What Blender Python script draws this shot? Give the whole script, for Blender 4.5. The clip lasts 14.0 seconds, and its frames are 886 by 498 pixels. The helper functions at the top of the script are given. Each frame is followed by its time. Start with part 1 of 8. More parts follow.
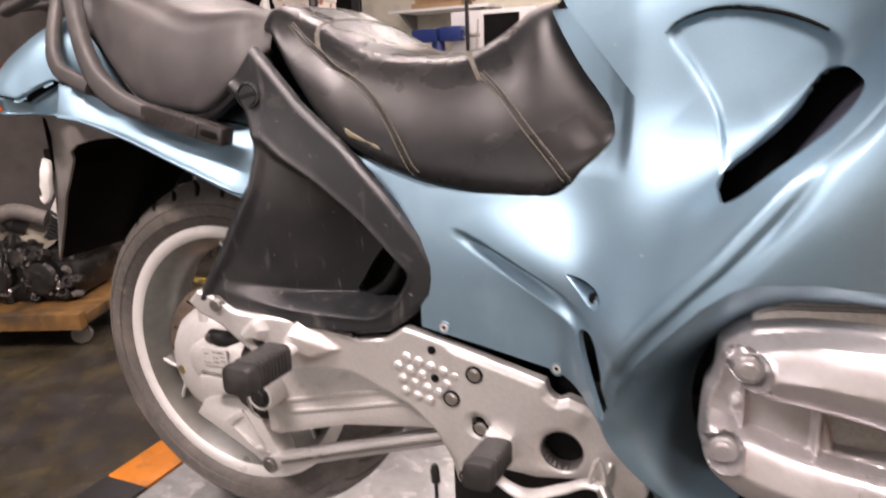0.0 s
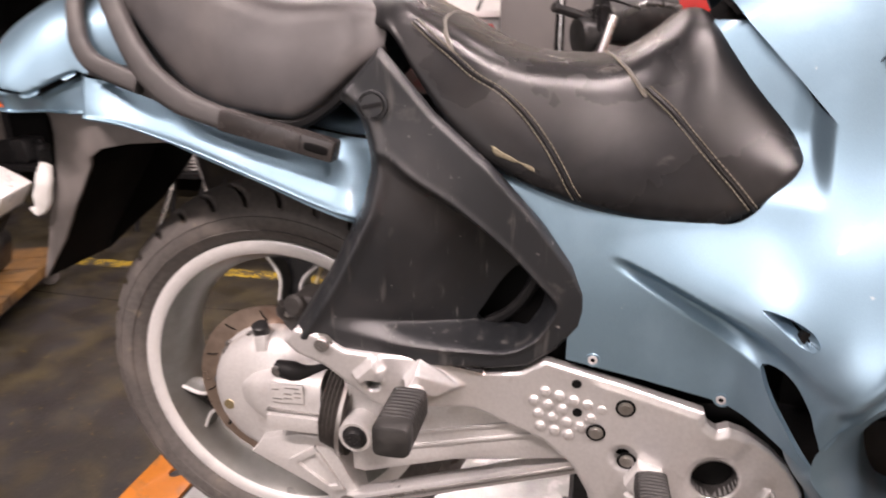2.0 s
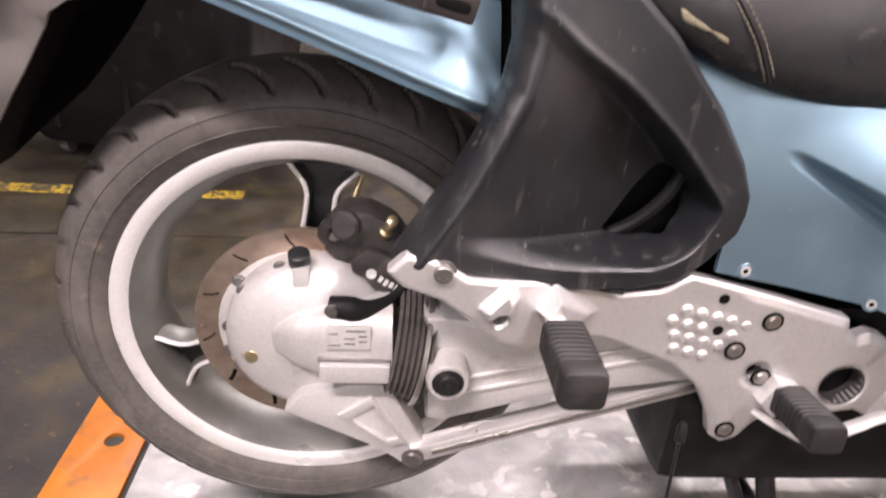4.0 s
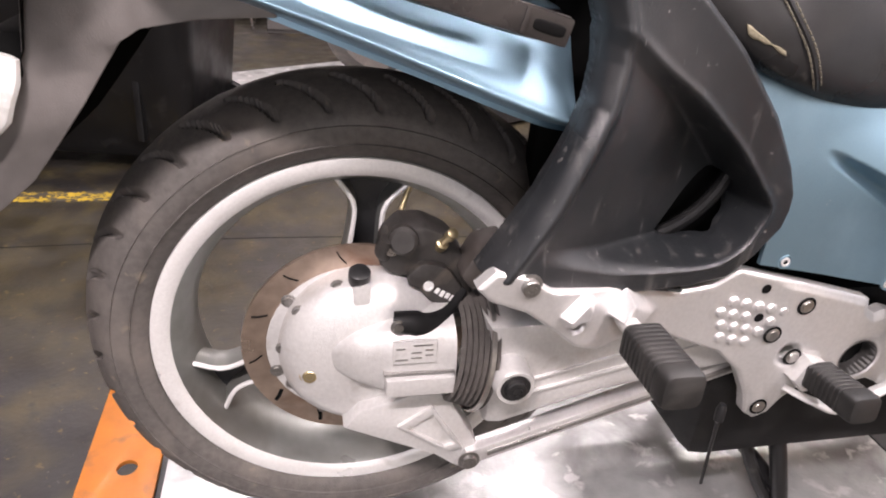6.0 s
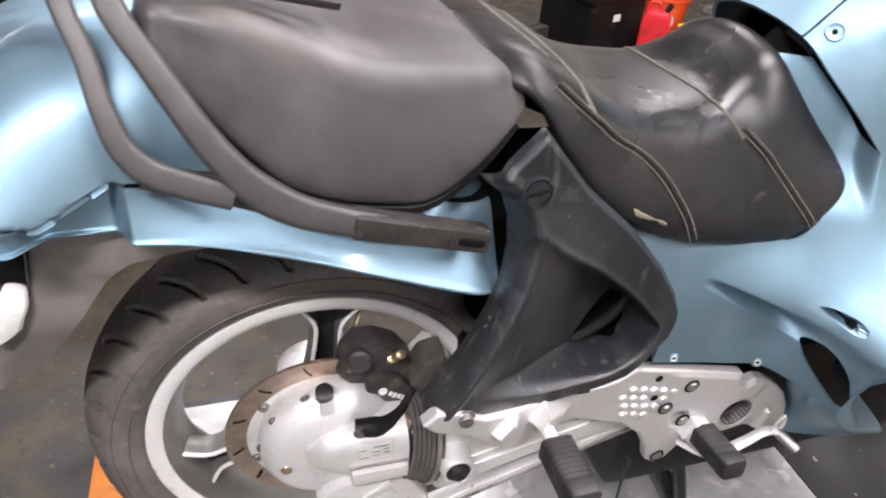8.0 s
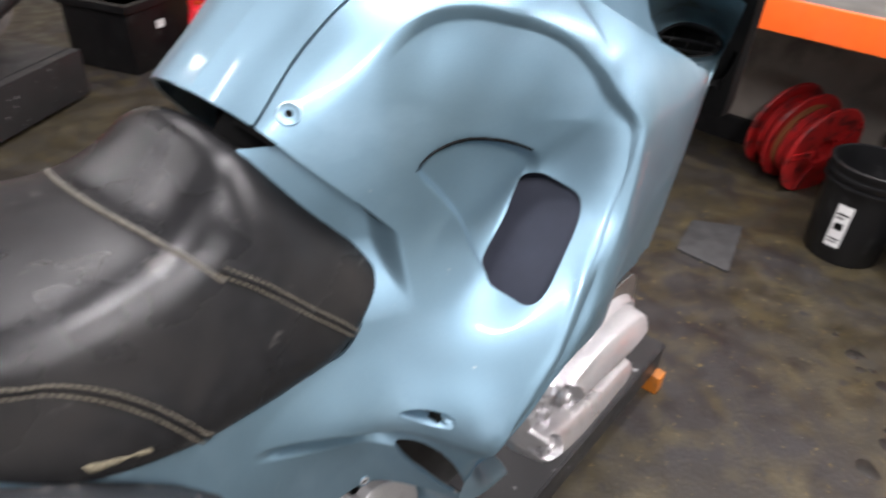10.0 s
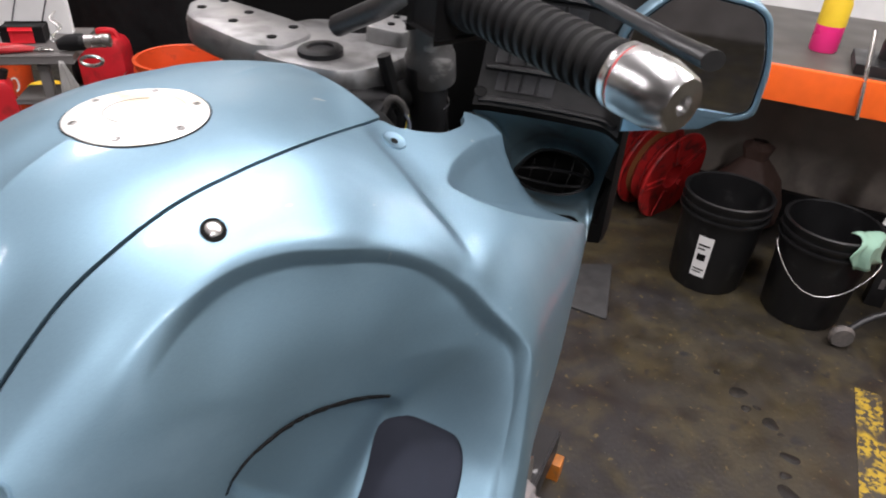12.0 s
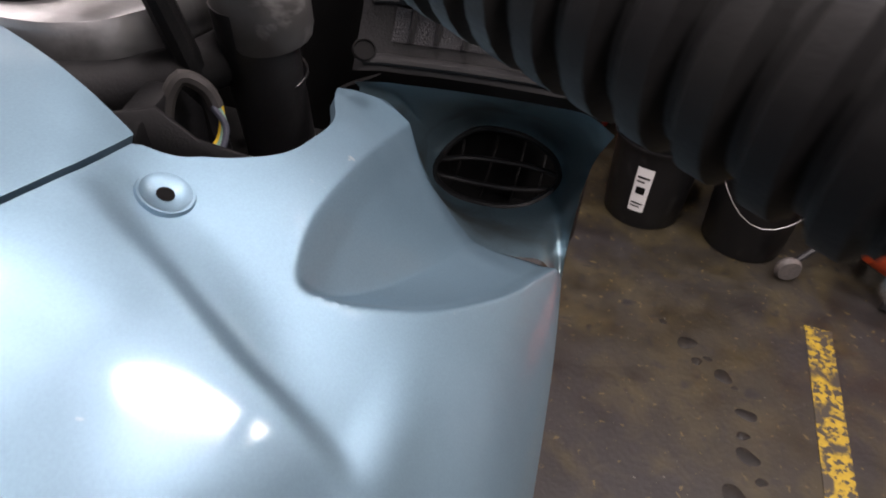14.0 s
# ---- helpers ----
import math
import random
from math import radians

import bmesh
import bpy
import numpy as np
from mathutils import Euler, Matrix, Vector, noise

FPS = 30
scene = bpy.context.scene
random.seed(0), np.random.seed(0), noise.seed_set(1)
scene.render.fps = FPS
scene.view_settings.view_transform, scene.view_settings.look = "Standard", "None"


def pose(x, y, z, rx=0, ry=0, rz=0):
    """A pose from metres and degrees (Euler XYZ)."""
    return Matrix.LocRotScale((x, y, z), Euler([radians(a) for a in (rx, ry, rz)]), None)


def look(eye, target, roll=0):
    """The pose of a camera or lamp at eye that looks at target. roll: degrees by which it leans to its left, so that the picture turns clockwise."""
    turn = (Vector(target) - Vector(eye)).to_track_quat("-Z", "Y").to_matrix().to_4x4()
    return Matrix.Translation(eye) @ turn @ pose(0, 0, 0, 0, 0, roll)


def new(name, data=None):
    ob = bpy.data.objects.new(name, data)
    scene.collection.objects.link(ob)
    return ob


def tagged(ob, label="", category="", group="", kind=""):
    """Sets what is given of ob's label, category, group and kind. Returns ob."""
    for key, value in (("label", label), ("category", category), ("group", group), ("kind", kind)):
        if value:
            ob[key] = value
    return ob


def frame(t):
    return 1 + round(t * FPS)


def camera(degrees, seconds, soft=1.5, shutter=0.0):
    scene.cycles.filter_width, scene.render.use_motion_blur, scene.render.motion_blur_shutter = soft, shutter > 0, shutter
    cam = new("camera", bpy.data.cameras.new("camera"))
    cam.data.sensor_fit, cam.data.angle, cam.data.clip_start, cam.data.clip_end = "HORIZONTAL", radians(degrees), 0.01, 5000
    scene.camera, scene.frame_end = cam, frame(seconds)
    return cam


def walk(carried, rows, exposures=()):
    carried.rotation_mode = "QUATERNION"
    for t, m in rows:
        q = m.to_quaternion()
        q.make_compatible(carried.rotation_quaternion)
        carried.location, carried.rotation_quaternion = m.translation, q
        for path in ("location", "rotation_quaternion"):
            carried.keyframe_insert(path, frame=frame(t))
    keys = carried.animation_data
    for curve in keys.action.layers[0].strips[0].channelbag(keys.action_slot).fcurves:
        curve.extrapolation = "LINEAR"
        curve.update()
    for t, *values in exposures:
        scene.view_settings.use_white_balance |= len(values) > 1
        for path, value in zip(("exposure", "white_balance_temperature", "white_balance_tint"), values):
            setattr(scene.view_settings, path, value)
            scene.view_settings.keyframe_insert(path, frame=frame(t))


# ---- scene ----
cam = camera(66.9, 14.0, soft=1.9, shutter=0.4)
PATH = [
    (0, (0.813, -0.936, 1.008), (0.023, 0.825, 0.485), -2.6),
    (0.5, (0.691, -0.956, 1.056), (0.0, 0.868, 0.611), -2.3),
    (1, (0.603, -0.971, 1.082), (0.045, 0.897, 0.637), -0.6),
    (1.5, (0.534, -0.993, 1.081), (-0.018, 0.865, 0.588), 0.1),
    (2, (0.455, -0.938, 1.081), (0.052, 0.905, 0.415), -0.5),
    (2.5, (0.384, -0.87, 1.07), (0.316, 0.977, 0.306), -0.1),
    (3, (0.28, -0.836, 1.054), (0.258, 0.994, 0.246), 2.8),
    (3.5, (0.174, -0.815, 1.031), (0.252, 0.998, 0.189), 4.0),
    (4, (0.101, -0.797, 1.002), (0.26, 0.981, 0.101), 4.1),
    (4.2, (0.079, -0.791, 0.989), (0.279, 0.96, 0.044), 3.5),
    (6.3, (-0.072, -0.768, 1.053), (0.34, 0.947, 0.11), 4.6),
    (6.5, (-0.079, -0.772, 1.103), (0.214, 0.962, 0.15), 1.8),
    (7, (-0.098, -0.784, 1.191), (0.113, 0.959, 0.232), -0.3),
    (7.2, (-0.096, -0.786, 1.222), (0.18, 0.916, 0.208), 1.4),
    (9.3, (0.117, -0.641, 1.382), (0.976, 0.71, 0.183), 0.6),
    (9.5, (0.163, -0.632, 1.376), (1.134, 0.669, 0.209), 0.7),
    (10, (0.26, -0.575, 1.366), (1.568, 0.421, 0.229), 4.3),
    (10.5, (0.328, -0.487, 1.365), (1.821, 0.3, 0.292), 5.1),
    (11, (0.37, -0.434, 1.376), (1.869, 0.276, 0.259), 3.9),
    (11.5, (0.437, -0.418, 1.428), (1.967, 0.266, 0.335), 4.0),
    (12, (0.519, -0.427, 1.448), (2.046, 0.264, 0.358), 3.6),
    (12.5, (0.608, -0.453, 1.415), (2.065, 0.211, 0.217), 4.4),
    (13, (0.713, -0.409, 1.376), (2.183, 0.15, 0.14), 5.2),
    (13.5, (0.796, -0.352, 1.365), (2.276, 0.144, 0.115), 4.5),
    (14, (0.831, -0.315, 1.36), (2.313, 0.088, 0.078), 5.4),
]
EXPOSURES = [(0, 1.1, 7150, 25), (2, 1.15, 7100, 26), (4.2, 1.36, 6800, 25), (6.3, 1.38, 6600, 21), (7.2, 1.35, 6450, 19), (9.3, 1.03, 6230, 14), (11, 0.69, 6320, 14), (12, 0.33, 6340, 15), (14, 0.18, 6680, 22)]
walk(cam, [(t, look(eye, target, roll)) for t, eye, target, roll in PATH], EXPOSURES)

# ---- light and exposure ----
scene.view_settings.exposure = 0.0
world = bpy.data.worlds.new("world")
scene.world = world
world.use_nodes = True
world.node_tree.nodes["Background"].inputs[0].default_value = (0.75, 0.82, 1.0, 1)
world.node_tree.nodes["Background"].inputs[1].default_value = 0.005


def area_lamp(name, at, target, sx, sy, watts, colour):
    data = bpy.data.lights.new(name, "AREA")
    data.shape, data.size, data.size_y, data.energy, data.color = "RECTANGLE", sx, sy, watts, colour
    ob = new(name, data)
    ob.matrix_world = look(at, target)
    return ob


TUBES = [(-0.95, -1.9, 3.3, 76, "x"), (1.35, -0.2, 3.3, 55, "x"), (1.85, -1.75, 3.3, 50, "y"), (3.3, -1.6, 3.3, 24, "y"), (-0.9, 2.0, 3.3, 26, "x"), (1.8, 2.0, 3.3, 30, "x"), (-0.6, 4.2, 3.3, 32, "x"), (3.7, 3.0, 3.3, 26, "x"), (-3.0, 3.6, 3.3, 8, "x")]
for tx, ty, tz, watts, along in TUBES:
    area_lamp("tube_lamp", (tx, ty, tz - 0.02), (tx, ty, 0), 1.4 if along == "x" else 0.05, 0.11 if along == "x" else 1.4, watts, (1.0, 0.955, 0.93))
# broad fill light behind the camera, added to brighten the faces turned that way
area_lamp("camera_side_fill", (-0.8, -5.2, 1.7), (0.2, 0, 0.9), 3.6, 2.6, 32, (0.9, 0.95, 1.0))


# ---- materials ----
def material(name, colour, rough=0.5, metal=0.0, spots=(), grain=0.0, grain_scale=80.0, bump=0.0, bump_scale=150.0,
             coat=0.0, coat_rough=0.04, rough_var=0.12, spec=0.5, random=0.0, streaks=()):
    """Principled surface with two scales of colour change, roughness wear and a fine relief.
    spots: (colour, scale, low, high) stains laid over one another; streaks: the same, drawn out along z."""
    m = bpy.data.materials.new(name)
    m.use_nodes = True
    nt = m.node_tree
    n, l = nt.nodes, nt.links
    b = n["Principled BSDF"]
    tc = n.new("ShaderNodeTexCoord")
    out = None
    base = n.new("ShaderNodeRGB")
    base.outputs[0].default_value = (*colour, 1)
    out = base.outputs[0]

    def noise_tex(scale, detail=4.0, dist=0.0):
        t = n.new("ShaderNodeTexNoise")
        t.inputs["Scale"].default_value = scale
        t.inputs["Detail"].default_value = detail
        t.inputs["Distortion"].default_value = dist
        l.new(tc.outputs["Object"], t.inputs["Vector"])
        return t.outputs["Fac"]

    def remap(sock, lo, hi, a, b2):
        r = n.new("ShaderNodeMapRange")
        r.inputs[1].default_value, r.inputs[2].default_value = lo, hi
        r.inputs[3].default_value, r.inputs[4].default_value = a, b2
        l.new(sock, r.inputs[0])
        return r.outputs[0]

    if grain > 0:
        mx = n.new("ShaderNodeMix")
        mx.data_type, mx.blend_type = "RGBA", "MULTIPLY"
        mx.inputs[0].default_value = 1.0
        r = n.new("ShaderNodeCombineColor")
        g = remap(noise_tex(grain_scale, 6), 0.3, 0.7, 1 - grain, 1 + grain)
        for k in range(3):
            l.new(g, r.inputs[k])
        l.new(out, mx.inputs[6])
        l.new(r.outputs[0], mx.inputs[7])
        out = mx.outputs[2]
    for col, scale, lo, hi in spots:
        mx = n.new("ShaderNodeMix")
        mx.data_type = "RGBA"
        l.new(remap(noise_tex(scale, 7, 0.4), lo, hi, 0, 1), mx.inputs[0])
        l.new(out, mx.inputs[6])
        mx.inputs[7].default_value = (*col, 1)
        out = mx.outputs[2]
    for col, scale, lo, hi in streaks:
        mp = n.new("ShaderNodeMapping")
        mp.inputs["Scale"].default_value = (1.0, 1.0, 0.09)
        mp.inputs["Rotation"].default_value = (0.0, radians(6), 0.0)
        l.new(tc.outputs["Object"], mp.inputs["Vector"])
        fac = noise_tex(scale, 5, 0.3)
        l.new(mp.outputs[0], fac.node.inputs["Vector"])
        mx = n.new("ShaderNodeMix")
        mx.data_type = "RGBA"
        l.new(remap(fac, lo, hi, 0, 0.8), mx.inputs[0])
        l.new(out, mx.inputs[6])
        mx.inputs[7].default_value = (*col, 1)
        out = mx.outputs[2]
    if random > 0:
        info = n.new("ShaderNodeObjectInfo")
        hsv = n.new("ShaderNodeHueSaturation")
        l.new(remap(info.outputs["Random"], 0, 1, 1 - random, 1 + random), hsv.inputs["Value"])
        l.new(out, hsv.inputs["Color"])
        out = hsv.outputs[0]
    l.new(out, b.inputs["Base Color"])
    b.inputs["Metallic"].default_value = metal
    b.inputs["Specular IOR Level"].default_value = spec
    if rough_var > 0:
        l.new(remap(noise_tex(9.0, 8), 0.3, 0.7, max(0.02, rough - rough_var), min(1, rough + rough_var)), b.inputs["Roughness"])
    else:
        b.inputs["Roughness"].default_value = rough
    if coat:
        b.inputs["Coat Weight"].default_value, b.inputs["Coat Roughness"].default_value = coat, coat_rough
    if bump > 0:
        bp = n.new("ShaderNodeBump")
        bp.inputs["Strength"].default_value, bp.inputs["Distance"].default_value = 1.0, bump
        l.new(noise_tex(bump_scale, 5), bp.inputs["Height"])
        l.new(bp.outputs[0], b.inputs["Normal"])
    return m


PAINT = material("blue_metallic_paint", (0.205, 0.325, 0.405), 0.49, 0.82, grain=0.05, grain_scale=900, coat=0.3, coat_rough=0.08, rough_var=0.05, spots=[((0.28, 0.42, 0.52), 5, 0.55, 0.8), ((0.42, 0.47, 0.5), 60, 0.73, 0.78)])
PAINT_DIRTY = material("grimy_blue_metallic_paint", (0.19, 0.29, 0.34), 0.42, 0.85, grain=0.06, grain_scale=600, coat=0.4, coat_rough=0.08, rough_var=0.08, spots=[((0.09, 0.085, 0.07), 16, 0.48, 0.72), ((0.28, 0.23, 0.15), 45, 0.66, 0.72)])
BLACK_PLASTIC = material("matt_black_plastic", (0.0145, 0.0162, 0.0182), 0.37, spots=[((0.038, 0.037, 0.038), 7, 0.52, 0.8), ((0.09, 0.085, 0.08), 17, 0.63, 0.76), ((0.16, 0.15, 0.145), 70, 0.69, 0.75)], streaks=[((0.10, 0.096, 0.092), 60, 0.6, 0.74), ((0.16, 0.155, 0.15), 170, 0.68, 0.76)], bump=0.0003, bump_scale=900)
DARK_PLASTIC = material("dark_grey_plastic", (0.0075, 0.0075, 0.008), 0.5, spots=[((0.02, 0.02, 0.02), 20, 0.5, 0.8)], bump=0.0003, bump_scale=700, spec=0.2)
LEATHER = material("black_vinyl", (0.0115, 0.0117, 0.0125), 0.28, grain=0.2, grain_scale=60, spots=[((0.02, 0.019, 0.0185), 8, 0.5, 0.75), ((0.07, 0.066, 0.062), 30, 0.65, 0.8), ((0.045, 0.042, 0.04), 4, 0.58, 0.8)], bump=0.0002, bump_scale=800, rough_var=0.14, spec=0.28)
DUSTY_SEAM = material("dusty_seam", (0.085, 0.08, 0.068), 0.8, grain=0.3, grain_scale=200, spots=[((0.03, 0.029, 0.028), 40, 0.5, 0.7)])
DUSTY_VINYL = material("dusty_grey_vinyl", (0.04, 0.037, 0.0375), 0.44, grain=0.12, grain_scale=40, spots=[((0.1, 0.09, 0.085), 6, 0.46, 0.75), ((0.014, 0.0135, 0.0135), 13, 0.6, 0.76)], bump=0.0003, bump_scale=700)
STITCH = material("tan_thread", (0.1, 0.088, 0.065), 0.8, grain=0.3, grain_scale=400)
RUBBER = material("tyre_rubber", (0.095, 0.086, 0.08), 0.62, grain=0.2, grain_scale=120, spots=[((0.16, 0.14, 0.125), 12, 0.5, 0.75), ((0.2, 0.165, 0.13), 40, 0.66, 0.75)], bump=0.0005, bump_scale=350)
GRIP_RUBBER = material("black_grip_rubber", (0.008, 0.008, 0.0085), 0.6, spots=[((0.02, 0.02, 0.019), 30, 0.5, 0.75)], bump=0.0001, bump_scale=900, spec=0.2)
RAIL = material("dusty_grey_rail_plastic", (0.04, 0.037, 0.036), 0.46, grain=0.1, grain_scale=60, spots=[((0.09, 0.083, 0.078), 8, 0.52, 0.75)], bump=0.0005, bump_scale=600)
RAIL_GLOSS = material("glossy_dusty_rail_end", (0.03, 0.027, 0.026), 0.26, grain=0.1, grain_scale=60, spots=[((0.08, 0.07, 0.066), 9, 0.5, 0.75)])
GUARD_GREY = material("dusty_grey_guard_plastic", (0.17, 0.155, 0.148), 0.45, grain=0.1, grain_scale=40, spots=[((0.08, 0.074, 0.07), 7, 0.52, 0.75)], bump=0.0004, bump_scale=600)
PEG_RUBBER = material("worn_peg_rubber", (0.015, 0.0145, 0.014), 0.55, spots=[((0.04, 0.038, 0.036), 25, 0.5, 0.75)], bump=0.0003, bump_scale=600)
# near-black for joints, holes and print; also stands for shade in openings
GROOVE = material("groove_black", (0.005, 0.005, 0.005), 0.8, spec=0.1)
ALLOY = material("silver_painted_alloy", (0.78, 0.77, 0.76), 0.36, 0.35, grain=0.05, grain_scale=300, spots=[((0.5, 0.48, 0.46), 18, 0.6, 0.8)], bump=0.0002, bump_scale=500)
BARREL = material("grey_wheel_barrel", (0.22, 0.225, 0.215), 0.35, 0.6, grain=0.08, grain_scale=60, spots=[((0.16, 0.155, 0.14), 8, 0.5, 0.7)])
CAST = material("cast_aluminium", (0.62, 0.61, 0.60), 0.42, 0.35, grain=0.06, grain_scale=200, spots=[((0.45, 0.42, 0.39), 26, 0.6, 0.82)], bump=0.00035, bump_scale=420)
PLATE_ALLOY = material("satin_footrest_alloy", (0.64, 0.63, 0.625), 0.38, 0.65, grain=0.05, grain_scale=200, spots=[((0.4, 0.38, 0.36), 20, 0.6, 0.82)], bump=0.0002, bump_scale=420)
STEEL = material("bare_steel", (0.5, 0.48, 0.46), 0.3, 0.95, grain=0.1, grain_scale=160)
RUSTY = material("rusty_disc_steel", (0.42, 0.33, 0.27), 0.36, 0.85, grain=0.15, grain_scale=60, spots=[((0.22, 0.13, 0.09), 20, 0.5, 0.75)])
CHROME = material("polished_chrome", (0.66, 0.66, 0.66), 0.27, 1.0, rough_var=0.06, spots=[((0.5, 0.5, 0.5), 30, 0.5, 0.8)])
BOLT = material("bolt_steel", (0.33, 0.32, 0.31), 0.35, 0.9, grain=0.15, grain_scale=300)
BRASS = material("brass", (0.6, 0.5, 0.3), 0.35, 0.9)
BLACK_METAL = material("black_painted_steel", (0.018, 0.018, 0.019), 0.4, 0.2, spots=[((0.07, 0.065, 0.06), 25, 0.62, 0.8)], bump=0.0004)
CALIPER = material("dusty_caliper_paint", (0.035, 0.032, 0.03), 0.5, 0.1, grain=0.2, grain_scale=90, spots=[((0.1, 0.085, 0.07), 30, 0.55, 0.75)], bump=0.0004)
VALVE_SILVER = material("silver_valve_cover_paint", (0.52, 0.51, 0.52), 0.36, 0.7, grain=0.04, grain_scale=200, spots=[((0.34, 0.32, 0.31), 14, 0.58, 0.8)], bump=0.0002, bump_scale=400)
GREASY = material("greasy_dark_casting", (0.012, 0.011, 0.0105), 0.42, 0.3, grain=0.3, grain_scale=60, spots=[((0.07, 0.062, 0.055), 22, 0.55, 0.75)], bump=0.002, bump_scale=60)
DUCT = material("grey_blue_duct_plastic", (0.045, 0.05, 0.07), 0.5, grain=0.1, grain_scale=30)
ORANGE_LENS = material("orange_lens", (0.75, 0.13, 0.02), 0.15, coat=0.5, rough_var=0.03)
RED_LENS = material("red_lens", (0.55, 0.02, 0.02), 0.15, coat=0.5, rough_var=0.03)
WHITE_TAPE = material("white_plastic_bag", (0.8, 0.8, 0.78), 0.5, bump=0.003, bump_scale=60)
YELLOW_LOGO = material("worn_tan_patch", (0.17, 0.15, 0.1), 0.8, grain=0.3, grain_scale=300)
FLOOR = material("stained_concrete", (0.027, 0.0222, 0.0132), 0.5, grain=0.18, grain_scale=16,
                 spots=[((0.0195, 0.0172, 0.0165), 1.6, 0.46, 0.60), ((0.050, 0.040, 0.019), 7, 0.47, 0.70), ((0.02, 0.0175, 0.015), 26, 0.56, 0.70), ((0.13, 0.12, 0.105), 75, 0.7, 0.76), ((0.012, 0.011, 0.0105), 9, 0.67, 0.73), ((0.10, 0.075, 0.03), 48, 0.64, 0.7)], bump=0.0012, bump_scale=70, rough_var=0.18)
YELLOW_PAINT = material("worn_yellow_paint", (0.4, 0.27, 0.02), 0.6, grain=0.2, grain_scale=40, spots=[((0.05, 0.042, 0.03), 14, 0.5, 0.6), ((0.05, 0.042, 0.03), 60, 0.48, 0.56)])
WALL_PAINT = material("cream_block_wall", (0.62, 0.59, 0.5), 0.75, grain=0.05, grain_scale=8, spots=[((0.45, 0.42, 0.36), 3, 0.55, 0.75)], bump=0.002, bump_scale=40)
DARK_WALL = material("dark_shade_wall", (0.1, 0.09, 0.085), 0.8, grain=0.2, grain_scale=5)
CEILING = material("grey_ceiling", (0.36, 0.35, 0.34), 0.9, grain=0.1, grain_scale=3)
LIFT_BLACK = material("worn_black_lift_paint", (0.02, 0.02, 0.021), 0.45, spots=[((0.24, 0.24, 0.24), 34, 0.67, 0.70)], bump=0.0006)
LIFT_PLATE = material("scuffed_galvanised_plate", (0.42, 0.43, 0.43), 0.4, 0.55, grain=0.12, grain_scale=30, spots=[((0.22, 0.22, 0.22), 9, 0.5, 0.7), ((0.6, 0.6, 0.6), 22, 0.56, 0.64)], bump=0.0006)
ORANGE_STEEL = material("orange_painted_steel", (0.5, 0.16, 0.015), 0.5, grain=0.12, grain_scale=25, spots=[((0.22, 0.1, 0.04), 14, 0.58, 0.72)])
BENCH_ORANGE = material("orange_bench_edge", (0.85, 0.13, 0.015), 0.45, grain=0.05, grain_scale=20)
BENCH_TOP = material("oily_bench_top", (0.09, 0.085, 0.075), 0.55, grain=0.3, grain_scale=18)
CABINET_GREY = material("grey_steel_cabinet", (0.17, 0.16, 0.155), 0.45, 0.2, grain=0.05, grain_scale=9)
WHITE_BOARD = material("white_painted_board", (0.72, 0.72, 0.71), 0.5, grain=0.04, grain_scale=12)
RED_SEAT = material("red_vinyl", (0.5, 0.012, 0.02), 0.35)
RED_PAINT = material("red_powder_coat", (0.55, 0.02, 0.015), 0.4, grain=0.08, grain_scale=30)
BUCKET_BLACK = material("black_bucket_plastic", (0.006, 0.006, 0.0065), 0.42, spots=[((0.03, 0.03, 0.03), 14, 0.6, 0.8)], spec=0.35)
WOOD = material("raw_timber", (0.15, 0.075, 0.02), 0.65, grain=0.3, grain_scale=20, spots=[((0.05, 0.03, 0.014), 7, 0.5, 0.65)])
CARDBOARD = material("cardboard", (0.36, 0.24, 0.13), 0.8, grain=0.1, grain_scale=20)
BLUE_PAINT = material("blue_vise_enamel", (0.02, 0.04, 0.16), 0.35)
RAG_GREEN = material("green_rag_cloth", (0.25, 0.42, 0.32), 0.9, bump=0.003, bump_scale=50)
YOKE_GREY = material("dull_silver_casting", (0.29, 0.29, 0.29), 0.4, 0.75, grain=0.1, grain_scale=60, spots=[((0.08, 0.078, 0.075), 18, 0.5, 0.72)], bump=0.0002, bump_scale=300)
CLAMP_GREY = material("scuffed_clamp_paint", (0.07, 0.068, 0.066), 0.5, 0.4, grain=0.15, grain_scale=50, spots=[((0.2, 0.195, 0.19), 40, 0.56, 0.66)], bump=0.0002, bump_scale=300)
REEL_RED = material("dirty_red_reel", (0.36, 0.012, 0.012), 0.45, spots=[((0.08, 0.01, 0.01), 16, 0.5, 0.65)])
RED_PLASTIC = material("red_plastic", (0.62, 0.02, 0.03), 0.4, grain=0.06, grain_scale=12, spots=[((0.3, 0.02, 0.02), 8, 0.55, 0.7)])
ORANGE_PLASTIC = material("orange_bucket_plastic", (0.72, 0.09, 0.02), 0.45, grain=0.06, grain_scale=12, spots=[((0.35, 0.06, 0.03), 12, 0.58, 0.72)])
PINK_GLASS = material("pink_liquid_plastic", (0.85, 0.03, 0.22), 0.3)
YELLOW_PLASTIC = material("yellow_plastic", (0.8, 0.55, 0.03), 0.4, grain=0.06, grain_scale=20)
TAN_PANEL = material("dull_tan_panel", (0.21, 0.185, 0.16), 0.7, grain=0.12, grain_scale=10, spots=[((0.1, 0.085, 0.075), 4, 0.52, 0.7)])
BROWN_BAG = material("brown_bag", (0.07, 0.04, 0.032), 0.7, bump=0.004, bump_scale=40)
PALE_BOX = material("scuffed_white_carton", (0.62, 0.58, 0.53), 0.7, spots=[((0.25, 0.1, 0.06), 22, 0.56, 0.62), ((0.3, 0.28, 0.26), 9, 0.55, 0.7)])
